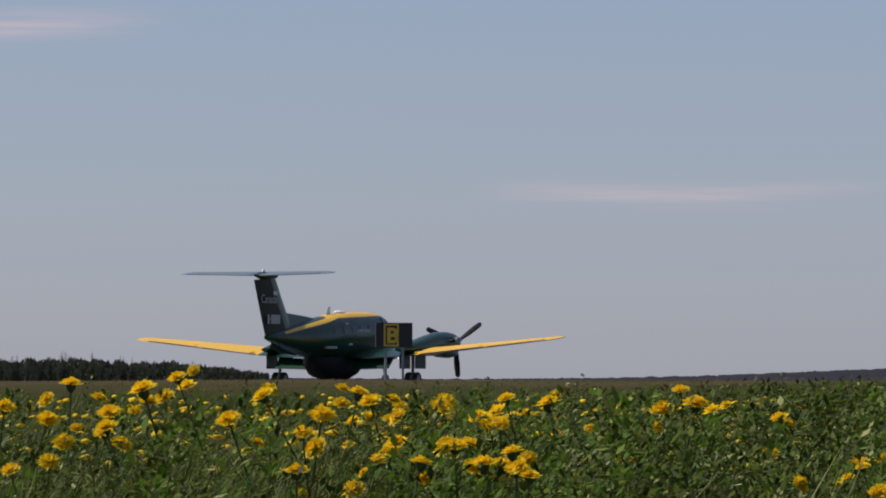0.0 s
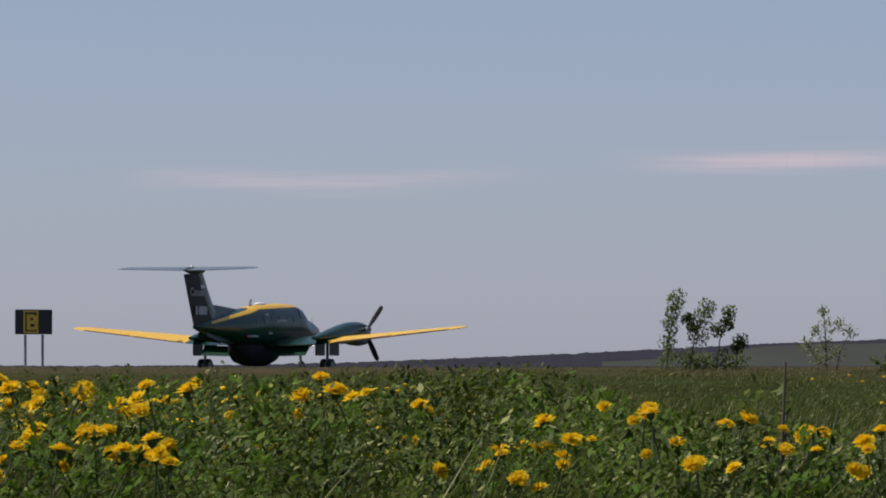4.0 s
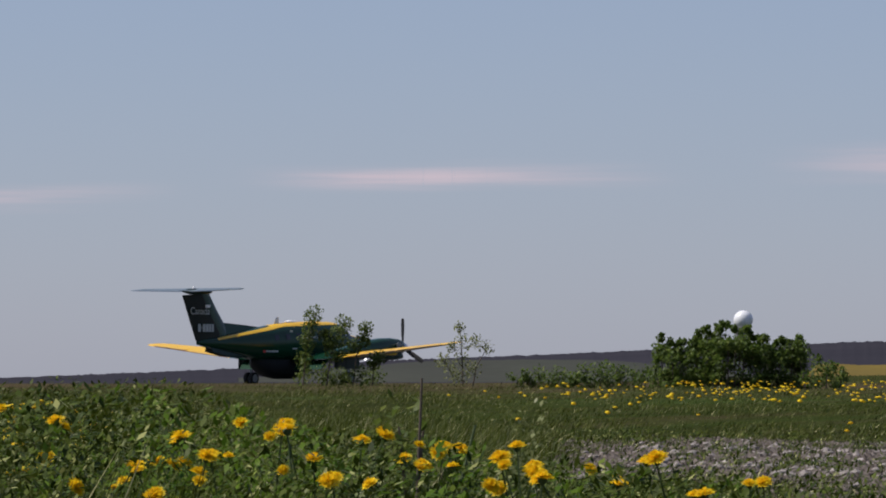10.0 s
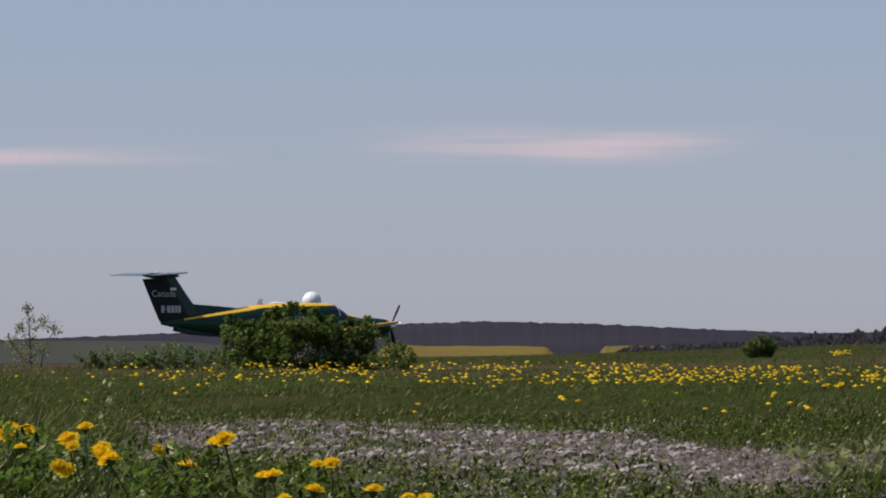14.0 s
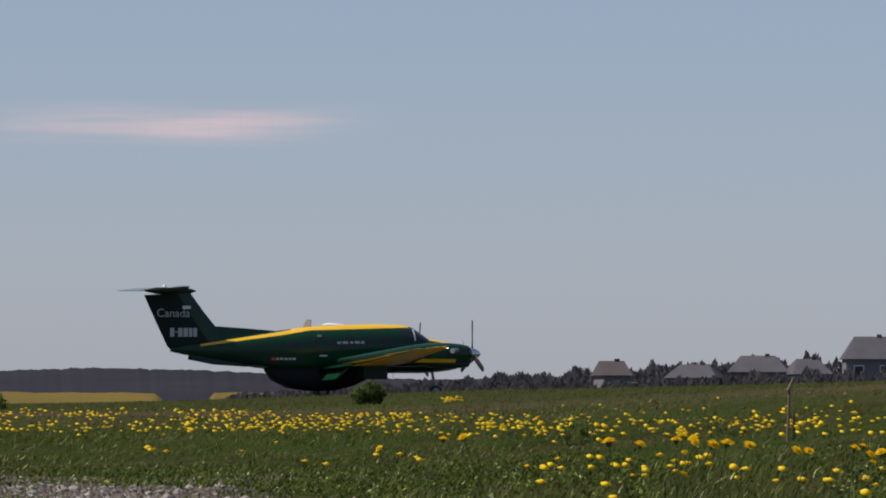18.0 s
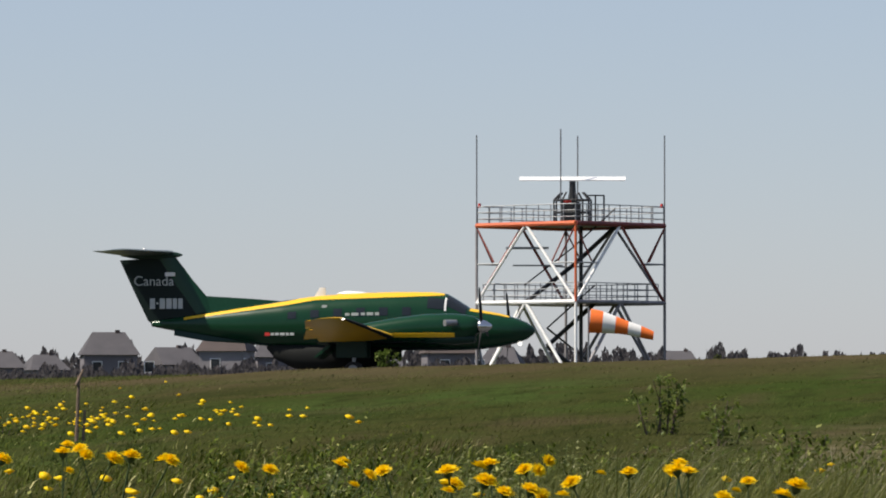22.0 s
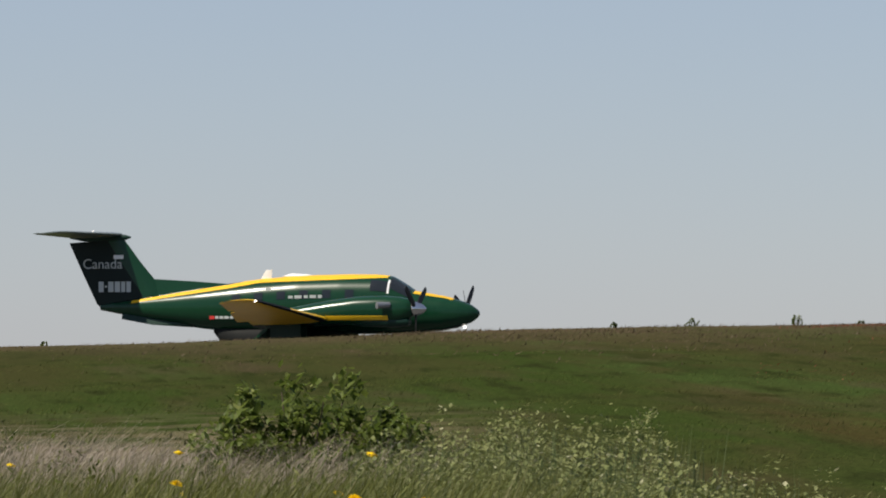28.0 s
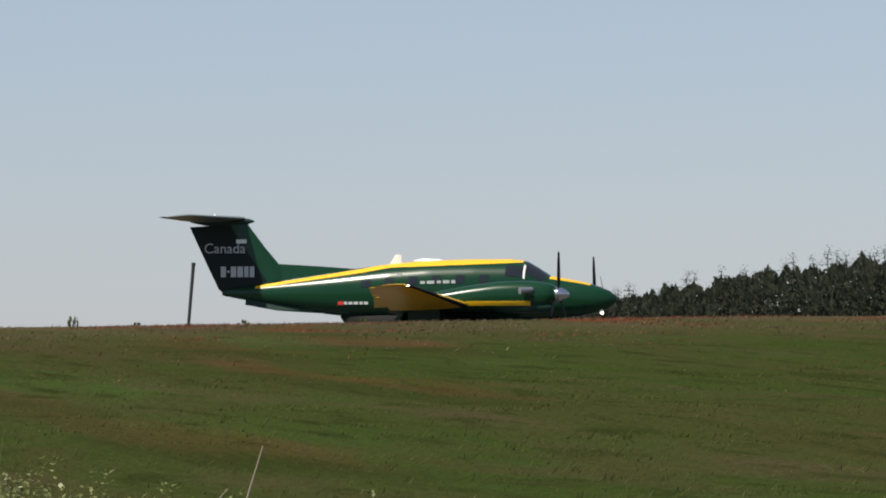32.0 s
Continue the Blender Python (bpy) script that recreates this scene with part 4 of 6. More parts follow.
def ridge_mesh(name, r_foot, r_top, az0, az1, step, up_of, rough):
    """A long wooded rise: from its foot to a ragged crest, and down behind it."""
    verts, faces = [], []
    n = int((az1 - az0) / step) + 1
    for k in range(n):
        a = az0 + step * k
        e = up_of(a)
        jag = rough * (noise.noise((a * 9.0, 1.0, 0)) + 0.8 * noise.noise((a * 31.0, 4.0, 0)) + 0.5 * noise.noise((a * 90.0, 7.0, 0)))
        for r, f in ((r_foot, -0.12), ((r_foot + r_top) / 2, 0.55), (r_top, 1.0), (r_top + 160, 0.5)):
            x, y = place(a, r)
            verts.append((x, y, EYE + (e * f + (jag * (f > 0.9) + 0.15 * jag * (0.5 < f < 0.6))) * r_top))
    for k in range(n - 1):
        for j in range(3):
            q = 4 * k + j
            faces.append((q, q + 4, q + 5, q + 1))
    me = bpy.data.meshes.new(name)
    me.from_pydata(verts, [], faces)
    me.polygons.foreach_set("use_smooth", [True] * len(faces))
    return me


HILL_AZ = (-40, -9, -5, -2.5, -1.8, 0, 1.5, 2.6, 4.9, 6.9, 8.2, 9.5, 11, 12.1, 13.2, 14.4, 15.5, 17, 20, 27, 40, 60)
HILL_UP = (0.003, 0.0036, 0.0034, 0.002, 0.0004, 0.0002, 0.0004, 0.0008, 0.0024, 0.0042, 0.0050, 0.0060, 0.0070, 0.0077, 0.0073, 0.0063, 0.0056, 0.0060, 0.0065, 0.004, 0.004, 0.004)


def build_distance():
    # the blue-grey of distance haze is mixed into the ridge's colour
    woods = surface("haze_tinted_woods", (0.030, 0.030, 0.037), (0.040, 0.038, 0.046), 0.012, 0.95, bump=0.0, fine=8.0, shine=0.0)
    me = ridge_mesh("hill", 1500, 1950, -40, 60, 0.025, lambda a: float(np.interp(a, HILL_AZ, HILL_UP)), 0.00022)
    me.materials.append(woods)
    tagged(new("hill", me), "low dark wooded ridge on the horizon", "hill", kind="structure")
    straw = surface("straw_field", (0.165, 0.122, 0.032), (0.125, 0.096, 0.034), 0.02, 0.95, shine=0.0)
    pasture = surface("pale_far_pasture", (0.062, 0.066, 0.052), (0.048, 0.050, 0.044), 0.015, 0.95, shine=0.0)
    for a0, a1, mat, reach, words in ((10.95, 12.95, straw, 0.0031, "straw yellow field below the wooded ridge"), (13.25, 14.7, straw, 0.0031, "straw yellow field below the wooded ridge"), (15.2, 15.9, straw, 0.0031, "straw yellow field below the wooded ridge"), (5.2, 11.0, pasture, 0.0040, "pale pasture below the wooded ridge")):
        verts, faces = [], []
        n = 90
        for k in range(n + 1):
            a = a0 + (a1 - a0) * k / n
            edge = smooth(0.0, 0.10 if mat is straw else 0.4, min(k, n - k) / n) * 0.8 + 0.2
            for r, e in ((1180, 0.0002), (1230, 0.0002 + (reach + 0.0004 * noise.noise((a * 2.0, 3.0, 0)) + 0.00006 * noise.noise((a * 17.0, 5.0, 0))) * edge), (1290, 0.0004)):
                x, y = place(a, r)
                verts.append((x, y, EYE + e * r))
        for k in range(n):
            for j in range(2):
                q = 3 * k + j
                faces.append((q, q + 3, q + 4, q + 1))
        me = bpy.data.meshes.new("field")
        me.from_pydata(verts, [], faces)
        me.polygons.foreach_set("use_smooth", [True] * len(faces))
        me.materials.append(mat)
        tagged(new("field", me), words, "field", kind="structure")


RISING = []


def build_clouds():
    m, nt, s = node_material("thin_cloud")
    nt.nodes.remove(s)
    uv = nt.nodes.new("ShaderNodeUVMap")
    xyz = nt.nodes.new("ShaderNodeSeparateXYZ")
    nt.links.new(uv.outputs["UV"], xyz.inputs["Vector"])

    def falls(socket):
        a = nt.nodes.new("ShaderNodeMath")
        a.operation = "PINGPONG"
        a.inputs[1].default_value = 0.5
        nt.links.new(socket, a.inputs[0])
        b = nt.nodes.new("ShaderNodeMapRange")
        b.interpolation_type = "SMOOTHSTEP"
        b.inputs["From Max"].default_value = 0.5
        nt.links.new(a.outputs[0], b.inputs["Value"])
        return b.outputs["Result"]

    def times(a, b):
        n = nt.nodes.new("ShaderNodeMath")
        n.operation = "MULTIPLY"
        nt.links.new(a, n.inputs[0])
        if isinstance(b, float):
            n.inputs[1].default_value = b
        else:
            nt.links.new(b, n.inputs[1])
        return n.outputs[0]
    wisp = times(noisy(nt, 0.010, 0.30, 0.62, 6.0, stretch=(0.30, 0.30, 4.5)), noisy(nt, 0.012, 0.25, 0.62, 8.0, stretch=(0.5, 0.5, 14.0)))
    fac = times(times(times(falls(xyz.outputs["X"]), falls(xyz.outputs["Y"])), wisp), 1.15)
    tr, em = nt.nodes.new("ShaderNodeBsdfTransparent"), nt.nodes.new("ShaderNodeEmission")
    em.inputs["Color"].default_value = (0.62, 0.53, 0.56, 1)
    em.inputs["Strength"].default_value = 0.95
    mx = nt.nodes.new("ShaderNodeMixShader")
    nt.links.new(fac, mx.inputs["Fac"])
    nt.links.new(tr.outputs[0], mx.inputs[1])
    nt.links.new(em.outputs[0], mx.inputs[2])
    nt.links.new(mx.outputs[0], nt.nodes["Material Output"].inputs["Surface"])
    for az0, az1, up, thick in ((0.0, 4.9, 0.0331, 0.0032), (0.2, 3.0, 0.0329, 0.0020), (4.9, 10.0, 0.0370, 0.0034), (5.2, 8.0, 0.0371, 0.0022), (10.4, 15.6, 0.0390, 0.0048), (-6.5, -2.5, 0.0637, 0.0042), (12.4, 14.9, 0.0398, 0.0030)):
        verts, faces, uvs = [], [], []
        n = 16
        for k in range(n + 1):
            a = az0 + (az1 - az0) * k / n
            for j in range(3):
                x, y = place(a, 4100)
                verts.append((x, y, EYE + 4100 * (up + thick * (j - 1) + 0.0004 * math.sin(a * 1.7))))
                uvs.append((k / n, j / 2))
        for k in range(n):
            for j in range(2):
                q = 3 * k + j
                faces.append((q, q + 3, q + 4, q + 1))
        me = bpy.data.meshes.new("cloud")
        me.from_pydata(verts, [], faces)
        layer = me.uv_layers.new(name="UVMap")
        layer.data.foreach_set("uv", [c for loop in me.loops for c in uvs[loop.vertex_index]])
        me.materials.append(m)
        ob = tagged(new("cloud", me), "thin pinkish streak of high cloud", "cloud", kind="structure")
        ob.visible_shadow = False
        if az0 > 10:
            RISING.append(ob)


def build_taxiway():
    """A strip of asphalt under the aircraft's way, laid just over the land."""
    rows = [(-20, 150), (-9, 178), (-4.0, 201), (6.5, 219), (15, 233), (21, 241), (32, 246), (45, 250), (55, 240), (55.5, 215), (55.5, 190), (60, 173), (69, 168.5), (80, 163), (92, 151), (103, 140), (118, 127.5), (140, 108), (170, 80)]
    verts, faces = [], []
    pts = []
    for (x0, y0), (x1, y1) in zip(rows, rows[1:]):
        for k in range(8):
            pts.append((x0 + (x1 - x0) * k / 8, y0 + (y1 - y0) * k / 8))
    for k in range(len(pts) - 1):
        d = Vector((pts[k + 1][0] - pts[k][0], pts[k + 1][1] - pts[k][1], 0)).normalized()
        sd = Vector((-d.y, d.x, 0))
        for w in (-6.5, -3.2, 0, 3.2, 6.5):
            p = Vector((*pts[k], 0)) + sd * w
            verts.append((p.x, p.y, ground_z(p.x, p.y) + 0.004))
    for k in range(len(pts) - 2):
        for j in range(4):
            q = 5 * k + j
            faces.append((q, q + 1, q + 6, q + 5))
    me = bpy.data.meshes.new("taxiway")
    me.from_pydata(verts, [], faces)
    me.materials.append(ASPHALT)
    tagged(new("taxiway", me), "grey asphalt taxiway behind the grassy brow", "taxiway", kind="structure")


build_sign()
rotor = build_tower()
build_windsock()
build_radome()
build_stakes()
build_distance()
build_clouds()
build_taxiway()
for row in ((17.45, 540, 3.6, 4.2, ROOF_BROWN, SIDING_GREY, False, 10),
            (18.3, 560, 7.0, 4.0, ROOF, SIDING_GREY, True, -8),
            (18.95, 575, 8.5, 5.0, ROOF, SIDING_GREY, True, 0),
            (19.45, 590, 5.5, 4.8, ROOF, SIDING, True, 12),
            (20.1, 550, 7.6, 6.6, ROOF, SIDING_GREY, True, 4),
            (20.75, 560, 5.5, 5.2, ROOF, SIDING, False, 20),
            (21.3, 545, 6.5, 7.0, ROOF_BROWN, SIDING, True, -10),
            (21.85, 555, 8.0, 6.2, ROOF, SIDING_GREY, True, 8),
            (22.85, 600, 7.0, 4.6, ROOF, SIDING, False, 0),
            (23.55, 550, 6.8, 6.6, ROOF_BROWN, SIDING_GREY, True, 6),
            (24.1, 570, 5.5, 5.2, ROOF, SIDING, True, -6),
            (25.9, 600, 6.0, 5.0, ROOF, SIDING_GREY, True, 0)):
    build_house(*row)


# ---- plants ----
# the third, palest tone of BLADE, WEED_LEAF and BRIGHT_LEAF paints in glints
BLADE = leafy("grass_blades", (0.026, 0.040, 0.005), (0.128, 0.148, 0.024), (0.56, 0.51, 0.25), 0.5, 0.26, 0.0, 0.08)
FIELD_BLADE = leafy("field_grass", (0.066, 0.082, 0.020), (0.110, 0.112, 0.036), (0.24, 0.20, 0.11), 0.9, 0.45, 0.55)
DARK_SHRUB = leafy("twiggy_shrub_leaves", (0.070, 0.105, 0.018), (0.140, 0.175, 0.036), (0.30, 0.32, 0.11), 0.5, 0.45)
BROWN_BLADE = leafy("brown_dead_grass", (0.085, 0.064, 0.040), (0.125, 0.094, 0.060), (0.20, 0.16, 0.11), 0.9, 0.3, 0.0, 0.0)
SORREL = leafy("sorrel_leaves", (0.12, 0.046, 0.024), (0.20, 0.062, 0.034), (0.25, 0.11, 0.06), 0.8, 0.3)
NEAR_BLADE = leafy("near_grass_blades", (0.064, 0.076, 0.014), (0.145, 0.148, 0.036), (0.31, 0.28, 0.15), 0.5, 0.36)
DRY_BLADE = leafy("dry_grass", (0.20, 0.165, 0.12), (0.37, 0.315, 0.245), (0.56, 0.50, 0.41), 0.6, 0.3)
WEED_LEAF = leafy("weed_leaves", (0.016, 0.030, 0.004), (0.100, 0.128, 0.016), (0.46, 0.46, 0.17), 0.5, 0.18, 0.0, 0.06)
BRIGHT_LEAF = leafy("bright_weed_leaves", (0.050, 0.100, 0.008), (0.130, 0.200, 0.020), (0.36, 0.40, 0.10), 0.5, 0.36, 0.0, 0.06)
SHRUB_LEAF = leafy("shrub_leaves", (0.060, 0.100, 0.016), (0.130, 0.180, 0.034), (0.28, 0.32, 0.09), 0.5, 0.45)
PALE_LEAF = leafy("pale_umbels", (0.14, 0.165, 0.055), (0.24, 0.25, 0.10), (0.46, 0.44, 0.28), 0.6, 0.3)
NEEDLES = leafy("spruce_needles", (0.034, 0.041, 0.028), (0.042, 0.048, 0.033), (0.052, 0.056, 0.040), 0.95, 0.4, 0.0, 0.0)
PETAL = leafy("dandelion_petals", (0.84, 0.56, 0.006), (0.92, 0.71, 0.012), (0.88, 0.62, 0.010), 0.55, 0.35)
STEM = leafy("green_stems", (0.06, 0.09, 0.03), (0.09, 0.11, 0.045), (0.13, 0.10, 0.05), 0.5, 0.1)
TWIG = surface("brown_twigs", (0.07, 0.05, 0.035), (0.11, 0.08, 0.055), 20.0, 0.85)
rng = np.random.default_rng(7)


def fan(n, az0, az1, r0, r1, first, flat=1.0):
    """n places in a fan of the field; flat 1 spreads them evenly over the ground, higher gathers them near."""
    az = np.radians(rng.uniform(az0, az1, n))
    r = r0 + (r1 - r0) * rng.random(n) ** flat
    c = (0.0, 0.0) if first else (HUB.x, HUB.y)
    return np.stack([c[0] + np.sin(az) * r, c[1] + np.cos(az) * r], 1)


TABLE_AZ, TABLE_R = np.arange(-10, 54.1, 0.4), np.arange(6, 96.1, 0.5)
TABLE = np.array([[ground_z(*place(a, r)) for r in TABLE_R] for a in TABLE_AZ])


def heights(xy):
    """Height of the land at many places, read off a fine table of it."""
    az, r = azimuth_of(xy, False)
    if len(xy) < 400 or r.min() < 6 or r.max() > 96 or az.min() < -10 or az.max() > 54:
        return np.array([ground_z(x, y) for x, y in xy])
    i, j = (az + 10) / 0.4, (r - 6) / 0.5
    a, b = i.astype(int), j.astype(int)
    a, b = np.minimum(a, len(TABLE_AZ) - 2), np.minimum(b, len(TABLE_R) - 2)
    u, v = i - a, j - b
    return (TABLE[a, b] * (1 - u) * (1 - v) + TABLE[a + 1, b] * u * (1 - v) + TABLE[a, b + 1] * (1 - u) * v + TABLE[a + 1, b + 1] * u * v)


def strips(name, xy, tall, wide, lean, material, label, segments=3, category="grass"):
    """Tapered, bent blades, all in one mesh."""
    n = len(xy)
    z = heights(xy) - 0.01
    turn = rng.uniform(0, 2 * np.pi, n)
    side = np.stack([np.cos(turn), np.sin(turn), np.zeros(n)], 1)
    wind = np.stack([np.full(n, 0.8), np.full(n, -0.2), np.zeros(n)], 1)
    bend = np.stack([-np.sin(turn), np.cos(turn), np.zeros(n)], 1) * rng.uniform(0.2, 1, n)[:, None] + wind * 0.55
    root = np.concatenate([xy, z[:, None]], 1)
    verts = []
    for k in range(segments + 1):
        f = k / segments
        mid = root + bend * (lean * tall * f ** 1.8)[:, None]
        mid[:, 2] += tall * f * (1 - 0.25 * lean * f)
        w = wide * (1 - f) ** 0.7 * 0.5
        if k < segments:
            verts += [mid - side * w[:, None], mid + side * w[:, None]]
        else:
            verts.append(mid)
    m = 2 * segments + 1
    v = np.stack(verts, 1).reshape(-1, 3)
    base = np.arange(n)[:, None] * m
    quads = np.concatenate([base + np.array([2 * k, 2 * k + 1, 2 * k + 3, 2 * k + 2]) for k in range(segments - 1)], 0) if segments > 1 else np.zeros((0, 4), int)
    tris = base + np.array([2 * segments - 2, 2 * segments - 1, 2 * segments])
    return mesh_stuff(name, v, quads, tris, material, label, category)


def mesh_stuff(name, v, quads, tris, material, label, category):
    me = bpy.data.meshes.new(name)
    me.vertices.add(len(v))
    me.vertices.foreach_set("co", np.ascontiguousarray(v, dtype=np.float32).ravel())
    me.loops.add(len(quads) * 4 + len(tris) * 3)
    me.loops.foreach_set("vertex_index", np.concatenate([quads.ravel(), tris.ravel()]).astype(np.int32))
    me.polygons.add(len(quads) + len(tris))
    me.polygons.foreach_set("loop_start", np.concatenate([np.arange(len(quads)) * 4, len(quads) * 4 + np.arange(len(tris)) * 3]).astype(np.int32))
    me.polygons.foreach_set("use_smooth", np.ones(len(quads) + len(tris), bool))
    me.update(calc_edges=True)
    me.materials.append(material)
    if not label:
        return me
    return tagged(new(name, me), label, category, kind="stuff")


def leaf_quads(centre, long, wide, turn, tilt):
    """Pointed leaves of four triangles round a folded midrib."""
    n = len(centre)
    a = np.stack([np.cos(turn) * np.cos(tilt), np.sin(turn) * np.cos(tilt), np.sin(tilt)], 1)
    b = np.stack([-np.sin(turn), np.cos(turn), np.zeros(n)], 1)
    up = np.cross(a, b)
    tip, foot = centre + a * (long / 2)[:, None], centre - a * (long / 2)[:, None]
    mid = centre - up * (0.12 * wide)[:, None]
    l, r = mid + b * (wide / 2)[:, None] + up * (0.2 * wide)[:, None], mid - b * (wide / 2)[:, None] + up * (0.2 * wide)[:, None]
    v = np.stack([foot, l, tip, r, mid], 1).reshape(-1, 3)
    base = np.arange(n)[:, None] * 5
    tris = np.concatenate([base + np.array(t) for t in ((0, 4, 1), (1, 4, 2), (2, 4, 3), (3, 4, 0))], 0)
    return v, tris


def flecks(centre, size, turn, tilt):
    """Small far-off sprays of leaves: kite shapes of two triangles."""
    n = len(centre)
    a = np.stack([np.cos(turn) * np.cos(tilt), np.sin(turn) * np.cos(tilt), np.sin(tilt)], 1) * size[:, None]
    b = np.stack([-np.sin(turn), np.cos(turn), 0.3 * np.sin(turn * 3)], 1) * size[:, None] * 0.42
    v = np.stack([centre - 0.5 * a, centre + 0.5 * b, centre + 0.5 * a, centre - 0.5 * b], 1).reshape(-1, 3)
    base = np.arange(n)[:, None] * 4
    return v, np.concatenate([base + np.array([0, 1, 2]), base + np.array([0, 2, 3])], 0)


def weeds(name, xy, tall, material, label, leaves=9, long=0.05, ratio=0.55, spread=0.07, small=False):
    """Low leafy plants: leaves at all heights round each stem, as folded leaves or as small flecks."""
    n = len(xy)
    z = heights(xy)
    k = n * leaves
    rep = np.repeat(np.arange(n), leaves)
    f = rng.random(k) ** 0.6
    turn = rng.uniform(0, 2 * np.pi, k)
    off = spread * (0.4 + rng.random(k)) * (1.2 - 0.7 * f)
    c = np.stack([xy[rep, 0] + np.cos(turn) * off + 0.10 * tall[rep] * f, xy[rep, 1] + np.sin(turn) * off, z[rep] + tall[rep] * f], 1)
    ln = long * rng.uniform(0.5, 1.4, k)
    tilt = rng.uniform(-0.7, 1.2, k)
    v, tris = flecks(c, ln, turn + rng.uniform(-0.7, 0.7, k), tilt) if small else leaf_quads(c, ln, ln * ratio, turn, tilt)
    return mesh_stuff(name, v, np.zeros((0, 4), int), tris, material, label, "weeds")


def clumped(centres, each, reach):
    """Several plants round each centre, and how tall each is against the middle of its clump."""
    off = rng.normal(0, 1, (len(centres) * each, 2)) * np.array([1.0, 1.4])
    return np.repeat(centres, each, 0) + off * reach, np.repeat(rng.uniform(0.52, 1.07, len(centres)), each) * (1.04 - 0.13 * (off ** 2).sum(1)).clip(0.35, 1.04)


def under(xy, first, az_at, drop_at):
    """The tallest that plants may stand, by azimuth, to stay so far below the eye's level for each metre of distance."""
    az, r = azimuth_of(xy, first)
    return np.maximum(0.04, EYE - np.interp(az, az_at, drop_at) * r - heights(xy))


def keep(xy, chance):
    return xy[rng.random(len(xy)) < np.clip(chance, 0, 1)]


def bare(xy):
    return np.array([gravel_at(x, y) for x, y in xy])


def azimuth_of(xy, first):
    c = (0, 0) if first else (HUB.x, HUB.y)
    return np.degrees(np.arctan2(xy[:, 0] - c[0], xy[:, 1] - c[1])), np.hypot(xy[:, 0] - c[0], xy[:, 1] - c[1])


def clump(xy):
    """Height of the turf, in tussocks a few hands wide."""
    return np.array([0.035 + 0.11 * max(0.0, noise.noise((x * 1.7, y * 1.7, 1.0))) + 0.05 * max(0.0, noise.noise((x * 0.4, y * 0.4, 4.0))) for x, y in xy])


def build_meadow():
    # lush border before the eye's first place: lower towards the gravel
    sink_az, sink = (-6, 1.8, 2.8, 4.4, 5.0, 5.7, 7.0, 8.5, 10.5), (0.0004, 0.0002, -0.0014, -0.0020, 0.0020, 0.0062, 0.0085, 0.0120, 0.0160)
    xy = fan(64000, -5.5, 9.5, 7.7, 18, True, 1.1)
    az, r = azimuth_of(xy, True)
    xy = keep(xy, np.interp(az, (-6, 0.2, 1.5, 9.5), (1.0, 1.0, 0.55, 0.6)))
    tuft = np.array([noise.noise((x * 2.2, y * 0.9, 21.0)) for x, y in xy])
    tall = under(xy, True, sink_az, sink) * np.clip(0.84 + 0.5 * tuft, 0.35, 1.06) * (0.45 + 0.58 * rng.random(len(xy)) ** 0.7)
    strips("grass", xy, tall, rng.uniform(0.004, 0.009, len(xy)), 1.0 * rng.random(len(xy)) + 0.35, BLADE, "tall green grass, wind-bent, in the near border")
    # the pale clumps put greyish highlights among the darker weeds
    for many, material, leaves, long, words in ((860, WEED_LEAF, 44, 0.020, "dense dark green feathery weeds among the grass"), (330, BRIGHT_LEAF, 36, 0.024, "fresh bright green weeds among darker ones"), (90, PALE_LEAF, 40, 0.013, "pale weeds coloured as highlights among the grass")):
        xy = fan(many, -5.5, 10.5, 8.4, 16.5, True, 1.25)
        az, r = azimuth_of(xy, True)
        xy, full = clumped(keep(xy, np.interp(az, (-6, -2, 0.4, 1.5, 8, 10.5), (0.42, 0.42, 0.65, 1, 1, 0.6))), 7, 0.046)
        weeds("leafy_weeds", xy, under(xy, True, sink_az, sink) * np.minimum(full, 0.97), material, words, leaves, long, 0.42, 0.042, True)
    # a few taller sprigs at the border's top
    xy = fan(46, -5.0, 4.6, 9.5, 15, True, 1.0)
    tall = EYE - heights(xy) + rng.uniform(-0.03, 0.014, len(xy))
    weeds("leafy_weeds", xy, tall, WEED_LEAF, "taller leafy sprigs standing out of the border", 130, 0.011, 0.5, 0.022)
    strips("weed_stalks", xy, tall, np.full(len(xy), 0.005), np.full(len(xy), 0.12), STEM, "stalks of the taller sprigs", 2, "weeds")
    # further off on the first side
    xy = fan(42000, -5.5, 8.5, 20, 48, True, 0.85)
    xy = keep(xy, 1.05 - bare(xy))
    strips("grass", xy, np.minimum(under(xy, True, sink_az, np.array(sink) * 0.55 + 0.0006), rng.uniform(0.12, 0.34, len(xy))), rng.uniform(0.007, 0.014, len(xy)), 0.9 * rng.random(len(xy)) + 0.3, BLADE, "green meadow grass", 2)
    # the field's green turf before its edge, in tussocks
    xy = fan(90000, 2.5, 20.5, 34, 80, True, 0.9)
    az, r = azimuth_of(xy, True)
    xy = keep(xy, (1.0 - bare(xy)) * np.interp(az, (16, 20.5), (1, 0)))
    tuft = np.array([noise.noise((x * 1.1, y * 0.5, 51.0)) + 0.6 * noise.noise((x * 0.35, y * 0.2, 3.0)) for x, y in xy])
    strips("grass", xy, np.clip(0.06 + 0.09 * tuft, 0.02, 0.13) * rng.uniform(0.5, 1.1, len(xy)), rng.uniform(0.008, 0.016, len(xy)), 1.5 * rng.random(len(xy)) + 0.4, BLADE, "green turf in tussocks before the field's edge", 1)
    # beside the gravel
    xy = fan(26000, 7.0, 22, 9.0, 15.5, True, 1.0)
